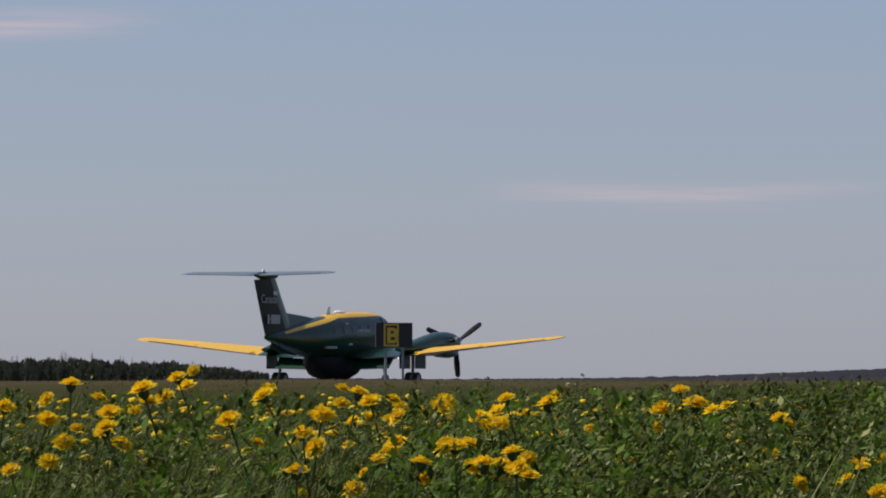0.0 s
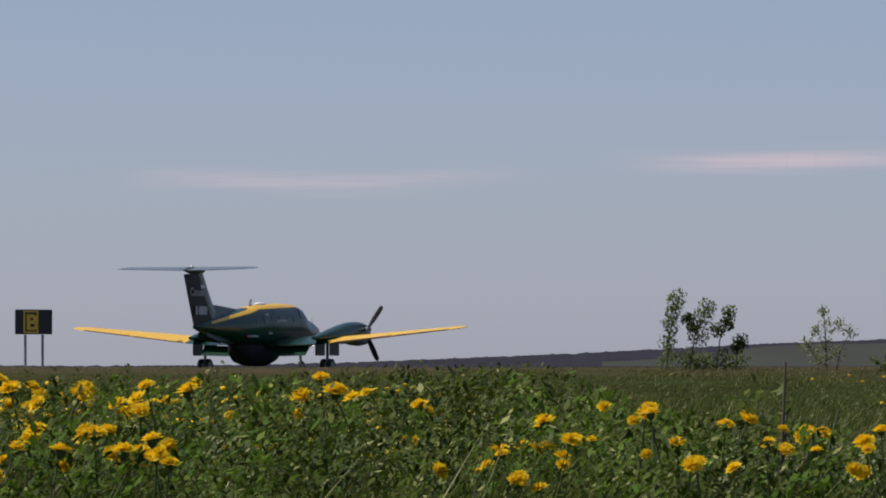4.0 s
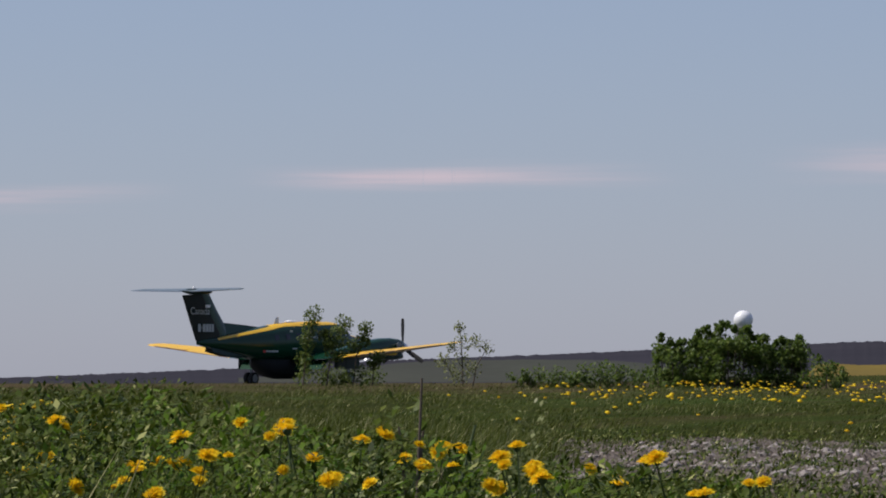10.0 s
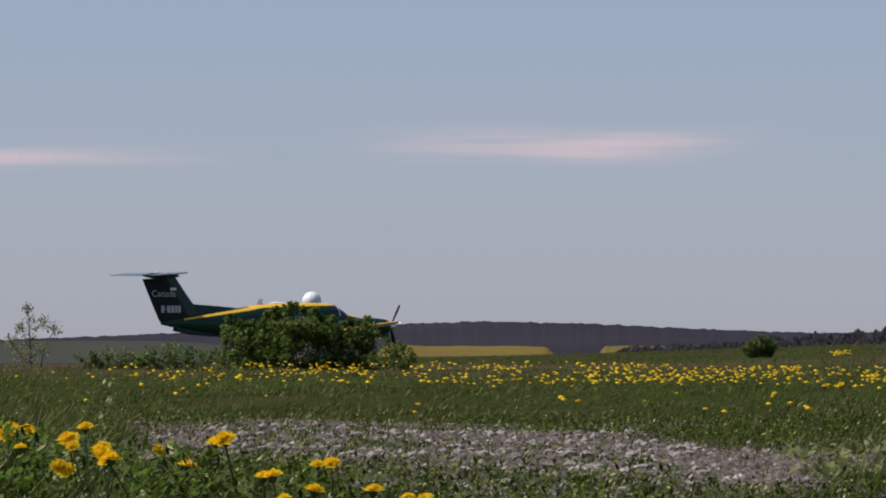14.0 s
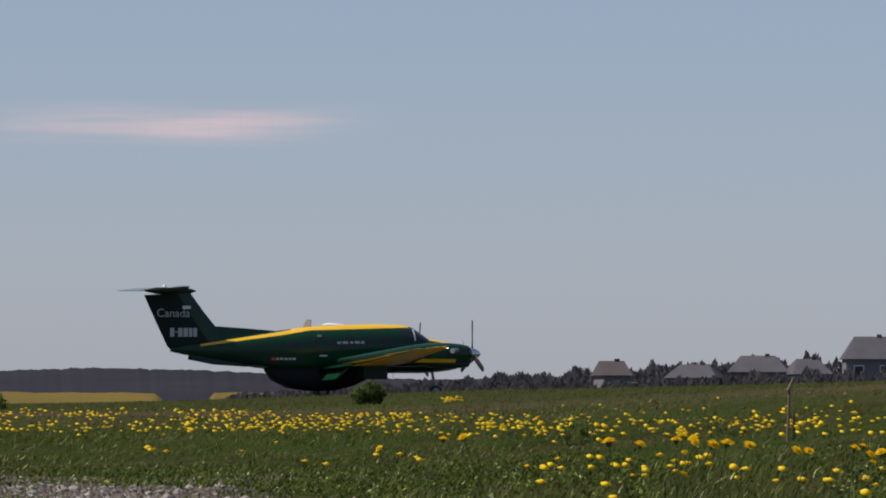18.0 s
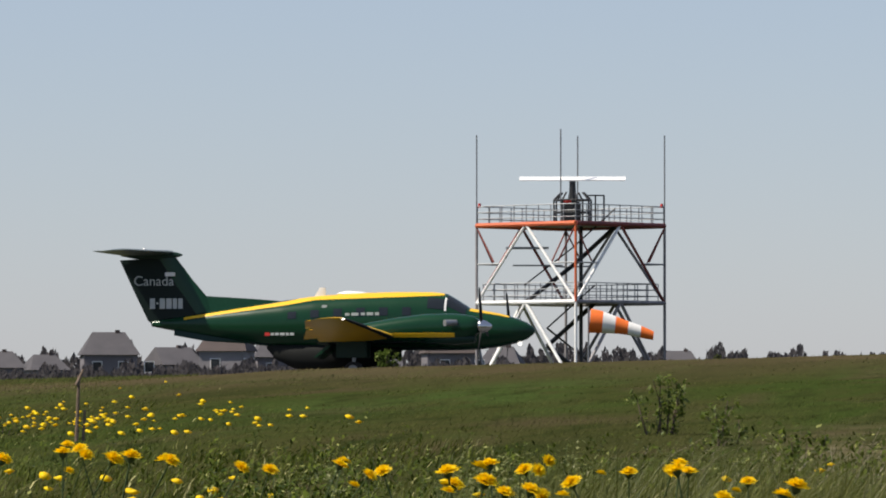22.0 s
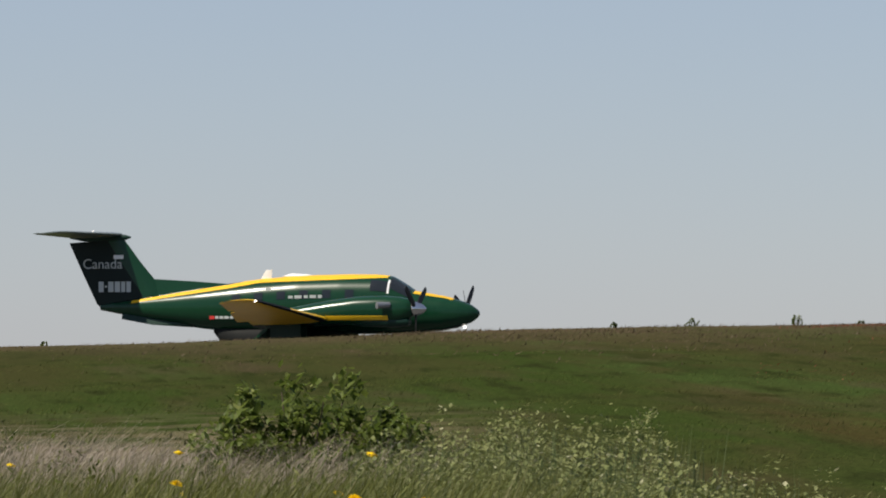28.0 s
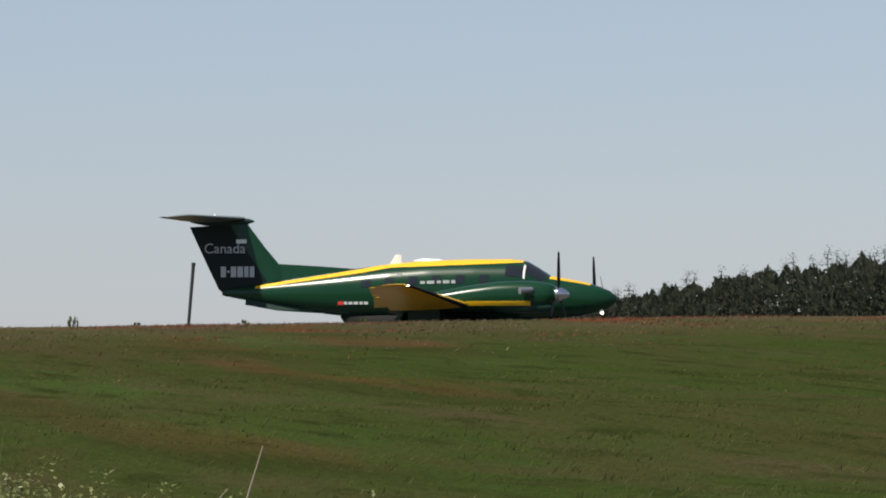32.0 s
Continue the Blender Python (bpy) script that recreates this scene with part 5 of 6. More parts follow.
    strips("grass", xy, rng.uniform(0.03, 0.17, len(xy)) * (1 + 0.6 * (rng.random(len(xy)) > 0.9)), rng.uniform(0.004, 0.008, len(xy)), 0.7 * rng.random(len(xy)) + 0.2, BLADE, "short near grass at the gravel's edge", 2)
    xy = fan(1500, 7.0, 14, 9.0, 14.0, True, 1.0)
    weeds("leafy_weeds", xy, np.minimum(rng.uniform(0.05, 0.32, len(xy)), under(xy, True, sink_az, sink)), WEED_LEAF, "low leafy weeds at the gravel's edge", 40, 0.018, 0.5, 0.06, True)
    xy = fan(7000, 6.5, 17.5, 15, 42, True, 0.8)
    lumps = np.array([noise.noise((x * 0.8, y * 0.35, 61.0)) for x, y in xy])
    xy = keep(xy, (0.30 + 0.5 * (1 - bare(xy))) * (0.6 + 2.2 * lumps))
    weeds("leafy_weeds", xy, rng.uniform(0.02, 0.10, len(xy)), WEED_LEAF, "low weeds creeping over the gravel", 14, 0.030, 0.5, 0.06, True)
    xy = fan(40000, 7.0, 22, 15, 42, True, 0.8)
    lumps = np.array([noise.noise((x * 0.9, y * 0.4, 71.0)) for x, y in xy])
    xy = keep(xy, (1.0 - 0.96 * bare(xy)) * (0.75 + 1.2 * lumps))
    strips("grass", xy, rng.uniform(0.03, 0.11, len(xy)), rng.uniform(0.006, 0.012, len(xy)), 1.2 * rng.random(len(xy)) + 0.4, BLADE, "short grass round the gravel", 2)
    xy = fan(46, 15.2, 16.6, 24, 29, True, 1.0)
    weeds("broad_leaves", xy, rng.uniform(0.03, 0.09, len(xy)), PALE_LEAF, "pale broad leaves low in the grass", 5, 0.06, 0.8, 0.06)
    # a fringe that closes the view over the border
    xy = fan(12000, -5.5, 4.6, 14, 22, True, 1.0)
    strips("grass", xy, (EYE - heights(xy)) * rng.uniform(0.82, 1.04, len(xy)), rng.uniform(0.004, 0.008, len(xy)), 1.0 * rng.random(len(xy)) + 0.4, BLADE, "seeding grass along the border's far side")
    # open field on all sides, to the brow: short turf in tussocks
    for n, az0, az1 in ((50000, -6, 10), (330000, 9, 49)):
        xy = fan(n, az0, az1, 27, 88, False, 0.85)
        az, r = azimuth_of(xy, False)
        strips("field_grass", xy, rng.uniform(0.4, 1.0, n) * np.interp(az, (14, 22, 40), (0.9, 0.60, 0.45)) * clump(xy), rng.uniform(0.014, 0.034, n), 1.6 * rng.random(n) + 1.0, FIELD_BLADE, "rough field grass up to the brow", 1)
    xy = fan(60000, 9, 21, 86, 215, False, 0.75)
    n = len(xy)
    strips("field_grass", xy, rng.uniform(0.03, 0.12, n), rng.uniform(0.016, 0.040, n), 1.6 * rng.random(n) + 0.7, FIELD_BLADE, "rough grass behind the low brow", 1)
    # reddish sorrel in drifts along the brow
    xy = fan(60000, 39.5, 49, 40, 86, False, 0.8)
    az, r = azimuth_of(xy, False)
    drift = np.array([noise.noise((x * 0.5 - y * 0.33, 0.12 * x + 0.18 * y, 6.0)) + 0.35 * noise.noise((x * 1.7, y * 0.7, 2.0)) for x, y in xy])
    xy = keep(xy, (drift * 9 - 2.6) * np.interp(r, (40, 55, 66, 76), (0.02, 0.04, 0.45, 1.0)) * np.interp(az, (39.5, 43), (0.25, 1.0)))
    strips("sorrel", xy, rng.uniform(0.03, 0.07, len(xy)), rng.uniform(0.010, 0.022, len(xy)), 1.4 * rng.random(len(xy)) + 0.8, SORREL, "rusty red sorrel in drifts on the brow", 1, "sorrel")
    # brown dead grass along the brow
    xy = fan(52000, 32, 49, 46, 86, False, 0.8)
    az, r = azimuth_of(xy, False)
    drift = np.array([noise.noise((x * 0.42 - y * 0.28, 0.10 * x + 0.15 * y, 9.0)) + 0.3 * noise.noise((x * 1.5, y * 0.8, 4.0)) for x, y in xy])
    xy = keep(xy, (0.42 + 1.5 * drift) * np.interp(r, (46, 58, 70, 78), (0.0, 0.18, 0.75, 1.0)) * np.interp(az, (32, 37), (0.0, 1.0)))
    strips("brow_grass", xy, rng.uniform(0.03, 0.075, len(xy)), rng.uniform(0.012, 0.026, len(xy)), 1.4 * rng.random(len(xy)) + 0.8, BROWN_BLADE, "brown dead grass along the brow", 1)
    # near border of the eye's later place
    xy = fan(70000, 20, 40, 8.5, 20, False, 1.0)
    az, r = azimuth_of(xy, False)
    xy = keep(xy, np.interp(az, (22.5, 25.5, 36, 40), (0, 1, 1, 0.1)) * np.where((az > 27) & (r > 17), 0.12, 1.0))
    az, r = azimuth_of(xy, False)
    top = np.interp(az, (14, 19.0, 20.5, 22.2, 30, 36, 39, 50), (0.04, 0.08, 0.24, 0.50, 0.80, 0.84, 0.34, 0.15)) * np.array([0.75 + 0.5 * noise.noise((x * 1.3, y * 0.6, 12.0)) for x, y in xy])
    strips("grass", xy, np.minimum(under(xy, False, (20, 24, 27, 29, 38), (0.005, 0.0085, 0.0100, 0.0112, 0.0125)) * 1.36, top * (0.35 + 0.68 * rng.random(len(xy)) ** 0.6)), rng.uniform(0.0025, 0.006, len(xy)), 1.5 * rng.random(len(xy)) + 0.4, NEAR_BLADE, "fine green grass in the near meadow")
    xy = fan(85000, 11, 49, 18, 46, False, 0.9)
    az, r = azimuth_of(xy, False)
    xy = keep(xy, np.interp(az, (11, 17), (0, 1)) * (1 - bare(xy)))
    az, r = azimuth_of(xy, False)
    strips("field_grass", xy, rng.uniform(0.4, 1.0, len(xy)) * np.interp(az, (15, 24, 34, 40), (1.3, 1.1, 0.95, 0.85)) * clump(xy), rng.uniform(0.006, 0.012, len(xy)), 1.4 * rng.random(len(xy)) + 0.7, FIELD_BLADE, "meadow grass rising to the brow", 1)
    # dry, pale grass in a belt, bent over by the wind
    xy = fan(60000, 25, 36.6, 16.5, 25, False, 1.0)
    az, r = azimuth_of(xy, False)
    lumps = np.array([noise.noise((x * 0.9, y * 0.9, 3.0)) for x, y in xy])
    xy = keep(xy, (0.50 + 1.1 * lumps) * np.interp(az, (25, 27, 28.5, 30, 31.5, 34.4, 35.4, 36.6), (0, 0.03, 0.10, 0.4, 0.9, 1.0, 0.45, 0)))
    tuft = np.array([noise.noise((x * 1.7, y * 1.7, 13.0)) for x, y in xy])
    strips("dry_grass", xy, under(xy, False, (25, 36), (0.0032, 0.0036)) * np.clip(1.05 + 0.6 * tuft, 0.5, 1.4) * rng.uniform(0.7, 1.1, len(xy)), rng.uniform(0.003, 0.006, len(xy)), 0.6 * rng.random(len(xy)) + 0.7, DRY_BLADE, "pale dry grass bent by the wind")
    # pale umbel weeds
    for az0, az1, r0, r1, n, tall in ((35.9, 38.9, 13, 19, 820, 0.41), (38.6, 40.0, 12.5, 16, 130, 0.36), (39.6, 41.4, 12, 15, 90, 0.32), (22, 31, 14, 22, 120, 0.36), (30, 33.5, 11, 15, 70, 0.34), (39.5, 44.2, 11, 15, 170, 0.30), (5.8, 8.2, 9.5, 13, 60, 0.44)):
        xy, full = clumped(fan(max(6, n // 5), az0, az1, r0, r1, az1 < 10), 5, 0.07)
        n = len(xy)
        weeds("umbel_weeds", xy, full * tall, PALE_LEAF, "pale green umbels of tall weeds", 56, 0.0155, 0.7, 0.055)
        strips("weed_stalks", np.repeat(xy, 2, 0), rng.uniform(0.7, 1.0, 2 * n) * tall, np.full(2 * n, 0.006), 0.2 * rng.random(2 * n), STEM, "thin green stalks of weeds", 2, "weeds")
    for az0, az1, r0, r1, n, tall in ((14, 24, 20, 34, 80, 0.20), (21, 36, 12, 24, 1100, 0.30), (26.5, 31.5, 14, 22, 160, 0.42), (37, 43, 12, 18, 120, 0.16)):
        xy = fan(n, az0, az1, r0, r1, False)
        weeds("leafy_weeds", xy, rng.uniform(0.5, 1.0, n) * tall, WEED_LEAF, "leafy weeds in the meadow", 30, 0.026, 0.5, 0.06, True)


def dandelion(stem_height, seed):
    """One flower: stem, and a head of two rows of narrow petals on a green cup."""
    rnd = random.Random(seed)
    t = tagged(new("dandelion"), "yellow dandelion in full flower on a thin stalk", "flower", "dandelions in the meadow")
    part("stalk", tube((0, 0, -stem_height), (0, 0, -0.006), 0.0019, 0.0017, 6), STEM, t)
    bm = bmesh.new()
    for row, (n, reach, rise) in enumerate(((26, 0.021, 0.004), (20, 0.016, 0.009), (13, 0.009, 0.013))):
        for k in range(n):
            a = 2 * math.pi * (k + 0.5 * row + rnd.uniform(-0.25, 0.25)) / n
            r = reach * rnd.uniform(0.85, 1.12)
            w = 0.0028
            c, s = math.cos(a), math.sin(a)
            z = rise * rnd.uniform(0.8, 1.2)
            p = [bm.verts.new(q) for q in ((-s * w * 0.4, c * w * 0.4, 0.001), (s * w * 0.4, -c * w * 0.4, 0.001), (c * r * 0.6 + s * w, s * r * 0.6 - c * w, z * 1.15), (c * r, s * r, z), (c * r * 0.6 - s * w, s * r * 0.6 + c * w, z * 1.15))]
            bm.faces.new(p)
    part("flower_head", bm, PETAL, t, "yellow many-petalled head", False)
    part("cup", loft([[(q * math.cos(a), q * math.sin(a), z) for a in [2 * math.pi * k / 8 for k in range(8)]] for z, q in ((-0.014, 0.003), (-0.008, 0.0075), (0.002, 0.0085))]), STEM, t, "green cup")
    return t


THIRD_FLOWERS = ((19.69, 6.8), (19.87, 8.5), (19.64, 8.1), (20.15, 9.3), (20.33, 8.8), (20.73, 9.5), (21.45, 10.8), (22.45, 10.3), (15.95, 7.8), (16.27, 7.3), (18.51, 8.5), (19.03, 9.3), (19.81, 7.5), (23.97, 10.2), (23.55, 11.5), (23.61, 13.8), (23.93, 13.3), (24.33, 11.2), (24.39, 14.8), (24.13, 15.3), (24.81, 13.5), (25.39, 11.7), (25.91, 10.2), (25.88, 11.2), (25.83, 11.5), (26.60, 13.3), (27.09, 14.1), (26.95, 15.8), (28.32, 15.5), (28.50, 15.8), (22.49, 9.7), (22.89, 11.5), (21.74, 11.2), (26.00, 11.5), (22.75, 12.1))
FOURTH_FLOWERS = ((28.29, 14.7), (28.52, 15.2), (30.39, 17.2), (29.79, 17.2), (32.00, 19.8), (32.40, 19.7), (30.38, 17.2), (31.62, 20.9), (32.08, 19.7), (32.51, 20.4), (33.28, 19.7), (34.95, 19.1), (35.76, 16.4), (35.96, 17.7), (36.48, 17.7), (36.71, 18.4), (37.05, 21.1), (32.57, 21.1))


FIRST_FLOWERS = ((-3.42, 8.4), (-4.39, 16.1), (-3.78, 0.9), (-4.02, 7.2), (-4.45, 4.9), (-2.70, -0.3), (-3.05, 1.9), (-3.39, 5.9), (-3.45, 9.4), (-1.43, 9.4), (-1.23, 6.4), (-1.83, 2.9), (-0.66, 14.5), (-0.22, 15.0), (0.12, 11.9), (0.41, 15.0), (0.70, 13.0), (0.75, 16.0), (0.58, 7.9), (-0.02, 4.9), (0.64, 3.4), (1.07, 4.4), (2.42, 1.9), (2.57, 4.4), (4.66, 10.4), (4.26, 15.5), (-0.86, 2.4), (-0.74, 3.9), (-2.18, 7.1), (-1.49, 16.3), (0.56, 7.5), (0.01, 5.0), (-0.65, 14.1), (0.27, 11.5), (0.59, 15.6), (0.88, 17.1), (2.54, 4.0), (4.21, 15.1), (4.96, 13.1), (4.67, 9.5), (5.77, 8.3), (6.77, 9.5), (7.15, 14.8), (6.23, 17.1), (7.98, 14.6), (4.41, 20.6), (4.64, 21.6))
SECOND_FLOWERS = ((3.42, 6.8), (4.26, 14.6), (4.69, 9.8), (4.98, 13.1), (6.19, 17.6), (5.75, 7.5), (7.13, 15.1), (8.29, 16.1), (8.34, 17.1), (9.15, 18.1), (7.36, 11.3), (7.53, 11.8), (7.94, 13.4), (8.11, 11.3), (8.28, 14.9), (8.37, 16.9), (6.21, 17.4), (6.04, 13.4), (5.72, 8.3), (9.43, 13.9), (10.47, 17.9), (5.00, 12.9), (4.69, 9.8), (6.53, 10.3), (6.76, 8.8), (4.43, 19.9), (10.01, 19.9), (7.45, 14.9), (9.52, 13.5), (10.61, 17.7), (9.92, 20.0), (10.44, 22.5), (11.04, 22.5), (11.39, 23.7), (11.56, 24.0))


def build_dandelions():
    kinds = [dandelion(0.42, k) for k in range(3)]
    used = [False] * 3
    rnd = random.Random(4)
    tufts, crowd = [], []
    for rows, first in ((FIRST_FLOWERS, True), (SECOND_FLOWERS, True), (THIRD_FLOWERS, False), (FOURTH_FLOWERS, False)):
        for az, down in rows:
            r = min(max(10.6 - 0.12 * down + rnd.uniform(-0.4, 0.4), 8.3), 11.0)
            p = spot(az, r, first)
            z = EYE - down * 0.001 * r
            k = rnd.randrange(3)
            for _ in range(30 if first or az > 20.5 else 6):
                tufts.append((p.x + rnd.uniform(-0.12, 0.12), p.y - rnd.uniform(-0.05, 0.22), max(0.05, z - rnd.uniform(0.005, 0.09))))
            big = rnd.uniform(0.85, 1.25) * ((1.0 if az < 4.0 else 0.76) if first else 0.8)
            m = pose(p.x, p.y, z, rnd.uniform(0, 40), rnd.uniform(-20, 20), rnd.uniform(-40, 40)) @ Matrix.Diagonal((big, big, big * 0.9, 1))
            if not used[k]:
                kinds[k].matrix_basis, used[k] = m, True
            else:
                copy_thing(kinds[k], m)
            # companions close by, in bunches
            for _ in range(rnd.choice((0, 1, 1, 2, 2, 4)) if first and az < 4.0 else rnd.choice((0, 0, 1, 1))):
                size = rnd.uniform(0.6, 1.15) * (1.0 if first and az < 4.0 else 0.75)
                crowd.append(pose(p.x + rnd.gauss(0, 0.045), p.y + rnd.uniform(-0.1, 0.6), z + rnd.gauss(-0.012, 0.024), rnd.uniform(0, 60), rnd.uniform(-30, 30), rnd.uniform(-60, 60)) @ Matrix.Diagonal((size, size, size, 1)))
    head = [c for c in kinds[0].children if c.name.startswith("flower_head")][0].data
    co = np.array([(*v.co, 1.0) for v in head.vertices])
    tri = np.array([(q.vertices[0], q.vertices[i], q.vertices[i + 1]) for q in head.polygons for i in range(1, len(q.vertices) - 1)])
    v = np.concatenate([(co @ np.array(m).T)[:, :3] for m in crowd])
    tris = np.concatenate([tri + len(co) * k for k in range(len(crowd))])
    mesh_stuff("dandelion_heads", v, np.zeros((0, 4), int), tris, PETAL, "bunches of yellow dandelion heads among the grass", "flowers")
    tufts = np.array(tufts)
    xy, top = tufts[:, :2], tufts[:, 2]
    n = len(xy)
    strips("grass", xy, np.maximum(0.03, top - heights(xy)) * rng.uniform(0.85, 1.05, n), rng.uniform(0.005, 0.010, n), 0.8 * rng.random(n) + 0.2, BLADE, "grass tufts closing round the dandelions")


def far_flowers():
    """Flowers further off: small many-sided heads, all in one mesh."""
    def heads(xy, stem, size, label):
        n = len(xy)
        z = heights(xy) + stem
        m = 9
        ang = np.arange(m) * 2 * np.pi / m
        rad = size[:, None] * (0.5 + 0.10 * rng.random((n, m)))
        tilt = rng.uniform(-0.2, 0.7, n)
        ring = np.stack([xy[:, :1] + rad * np.cos(ang), xy[:, 1:] + rad * np.sin(ang) * np.cos(tilt)[:, None], z[:, None] + rad * np.sin(ang) * np.sin(tilt)[:, None]], 2)
        cap = np.stack([xy[:, 0], xy[:, 1], z + size * 0.22], 1)[:, None]
        foot = np.stack([xy[:, 0], xy[:, 1], z - size * 0.25], 1)[:, None]
        v = np.concatenate([ring, cap, foot], 1).reshape(-1, 3)
        base = np.arange(n)[:, None] * (m + 2)
        tris = np.concatenate([base + np.array([k, (k + 1) % m, m]) for k in range(m)] + [base + np.array([(k + 1) % m, k, m + 1]) for k in range(m)], 0)
        mesh_stuff("dandelions", v, np.zeros((0, 4), int), tris, PETAL, label, "flowers")
    xy = fan(520, -5.5, 4.0, 13, 30, True, 1.1)
    heads(xy, rng.uniform(0.22, 0.40, len(xy)), rng.uniform(0.026, 0.042, len(xy)), "yellow dandelions scattered in the grass")
    # a band across the field, in bunches
    n = 330
    az = rng.uniform(8, 21.0, n)
    r = np.interp(az, (8, 12, 15, 17, 21), (69, 68, 62, 52, 47)) + rng.uniform(-11, 11, n) * np.interp(az, (8, 12, 16, 21), (0.8, 1.0, 0.6, 0.4))
    c = np.stack([np.sin(np.radians(az)) * r, np.cos(np.radians(az)) * r], 1)
    lumps = np.array([noise.noise((x * 0.5, y * 0.2, 8.0)) for x, y in c])
    c = keep(c, (0.7 + 1.4 * lumps) * np.interp(az, (8, 10.5, 15.5, 17, 21), (0.35, 1, 1, 0.6, 0.2)))
    many = rng.integers(2, 10, len(c))
    xy = np.repeat(c, many, 0) + rng.normal(0, 1, (many.sum(), 2)) * np.array([0.22, 0.55])
    heads(xy, rng.uniform(0.05, 0.14, len(xy)), rng.uniform(0.028, 0.052, len(xy)), "yellow dandelions in a band across the field")
    # larger bunches on the near side of the band
    az = np.array((16.75, 17.35, 17.95, 18.5, 15.3, 14.2, 13.0, 11.3, 19.1))
    r = np.array((34, 33, 33, 31, 40, 36, 42, 38, 30))
    c = np.stack([np.sin(np.radians(az)) * r, np.cos(np.radians(az)) * r], 1)
    many = np.array((9, 8, 8, 6, 4, 2, 3, 2, 5))
    xy = np.repeat(c, many, 0) + rng.normal(0, 1, (many.sum(), 2)) * np.array([0.10, 0.3])
    heads(xy, rng.uniform(0.10, 0.17, len(xy)), rng.uniform(0.036, 0.052, len(xy)), "bunches of larger yellow dandelions in the grass")
    xy = fan(50, 8, 20, 44, 70, True, 1.0)
    heads(xy, rng.uniform(0.06, 0.14, len(xy)), rng.uniform(0.030, 0.048, len(xy)), "yellow dandelions dotted over the field")
    xy = np.array([tuple(spot(15.78, 117, True))[:2]]) + rng.normal(0, 0.10, (26, 2)) * np.array([1.0, 2.0])
    heads(xy, rng.uniform(0.03, 0.13, len(xy)), rng.uniform(0.05, 0.08, len(xy)), "clump of yellow dandelions on the rise")
    xy = fan(40, 17, 36, 11, 18, False, 1.0)
    heads(xy, rng.uniform(0.20, 0.30, len(xy)), rng.uniform(0.026, 0.038, len(xy)), "yellow dandelions low in the meadow grass")


def shrub(name, at, tall, wide, stems, leaves, leaf, material, label, seed, loose=1.0, turn=0.0):
    """Stems that fork, with leaves in clumps towards their ends."""
    rnd = random.Random(seed)
    t = tagged(new(name), label, "shrub")
    t.location = at
    clumps = []
    for k in range(stems):
        lean = (k + 0.5) / stems * 2 - 1
        top = Vector((lean * wide * 0.5 * rnd.uniform(0.8, 1.1), rnd.uniform(-0.25, 0.25) * wide, tall * (1 - 0.45 * abs(lean) ** 1.8) * rnd.uniform(0.75, 1.04)))
        base = Vector((lean * wide * 0.22, rnd.uniform(-0.06, 0.06) * wide, -0.06))
        knee = base.lerp(top, 0.5) + Vector((rnd.uniform(-0.05, 0.05), rnd.uniform(-0.05, 0.05), 0.05 * tall))
        bm = tube(base, knee, 0.012 * tall + 0.003, 0.007 * tall + 0.002, 6)
        other = tube(knee, top, 0.007 * tall + 0.002, 0.002, 6)
        me = bpy.data.meshes.new("tmp")
        other.to_mesh(me)
        other.free()
        bm.from_mesh(me)
        bpy.data.meshes.remove(me)
        part("stem", bm, TWIG, t)
        n = 5
        for j in range(n):
            f = 0.25 + 0.75 * j / (n - 1)
            p = base.lerp(knee, f * 2) if f < 0.5 else knee.lerp(top, f * 2 - 1)
            clumps.append((p + Vector((rnd.uniform(-1, 1), rnd.uniform(-1, 1), rnd.uniform(-0.6, 0.8))) * 0.07 * tall * loose, (0.08 * tall + 0.06 * wide) * rnd.uniform(0.6, 1.2)))
    per = max(4, leaves // len(clumps))
    cs, turns = [], []
    for c, r in clumps:
        for _ in range(per):
            d = Vector((rnd.gauss(0, 1), rnd.gauss(0, 1), rnd.gauss(0, 0.9))).normalized() * (r * rnd.random() ** 0.5)
            cs.append(c + d)
    cs = np.array([tuple(c) for c in cs])
    n = len(cs)
    ln = leaf * rng.uniform(0.6, 1.3, n)
    v, tris = leaf_quads(cs, ln, ln * 0.62, rng.uniform(0, 2 * np.pi, n), rng.uniform(-1.2, 1.2, n))
    me = mesh_stuff("foliage", v, np.zeros((0, 4), int), tris, material, "", "")
    ob = new("foliage", me)
    ob.parent = t
    return t


def leaf_clumps(t, clumps, per, leaf, material, rnd):
    """Leaves gathered in round clumps (x, y, z, radius), as one part of a thing."""
    cs = np.array([tuple(Vector(c[:3]) + Vector((rnd.gauss(0, 1), rnd.gauss(0, 1), rnd.gauss(0, 1))).normalized() * (c[3] * rnd.random() ** 0.45)) for c in clumps for _ in range(per)])
    n = len(cs)
    ln = leaf * rng.uniform(0.6, 1.3, n)
    v, tris = leaf_quads(cs, ln, ln * 0.62, rng.uniform(0, 2 * np.pi, n), rng.uniform(-1.2, 1.2, n))
    ob = new("foliage", mesh_stuff("foliage", v, np.zeros((0, 4), int), tris, material, "", ""))
    ob.parent = t


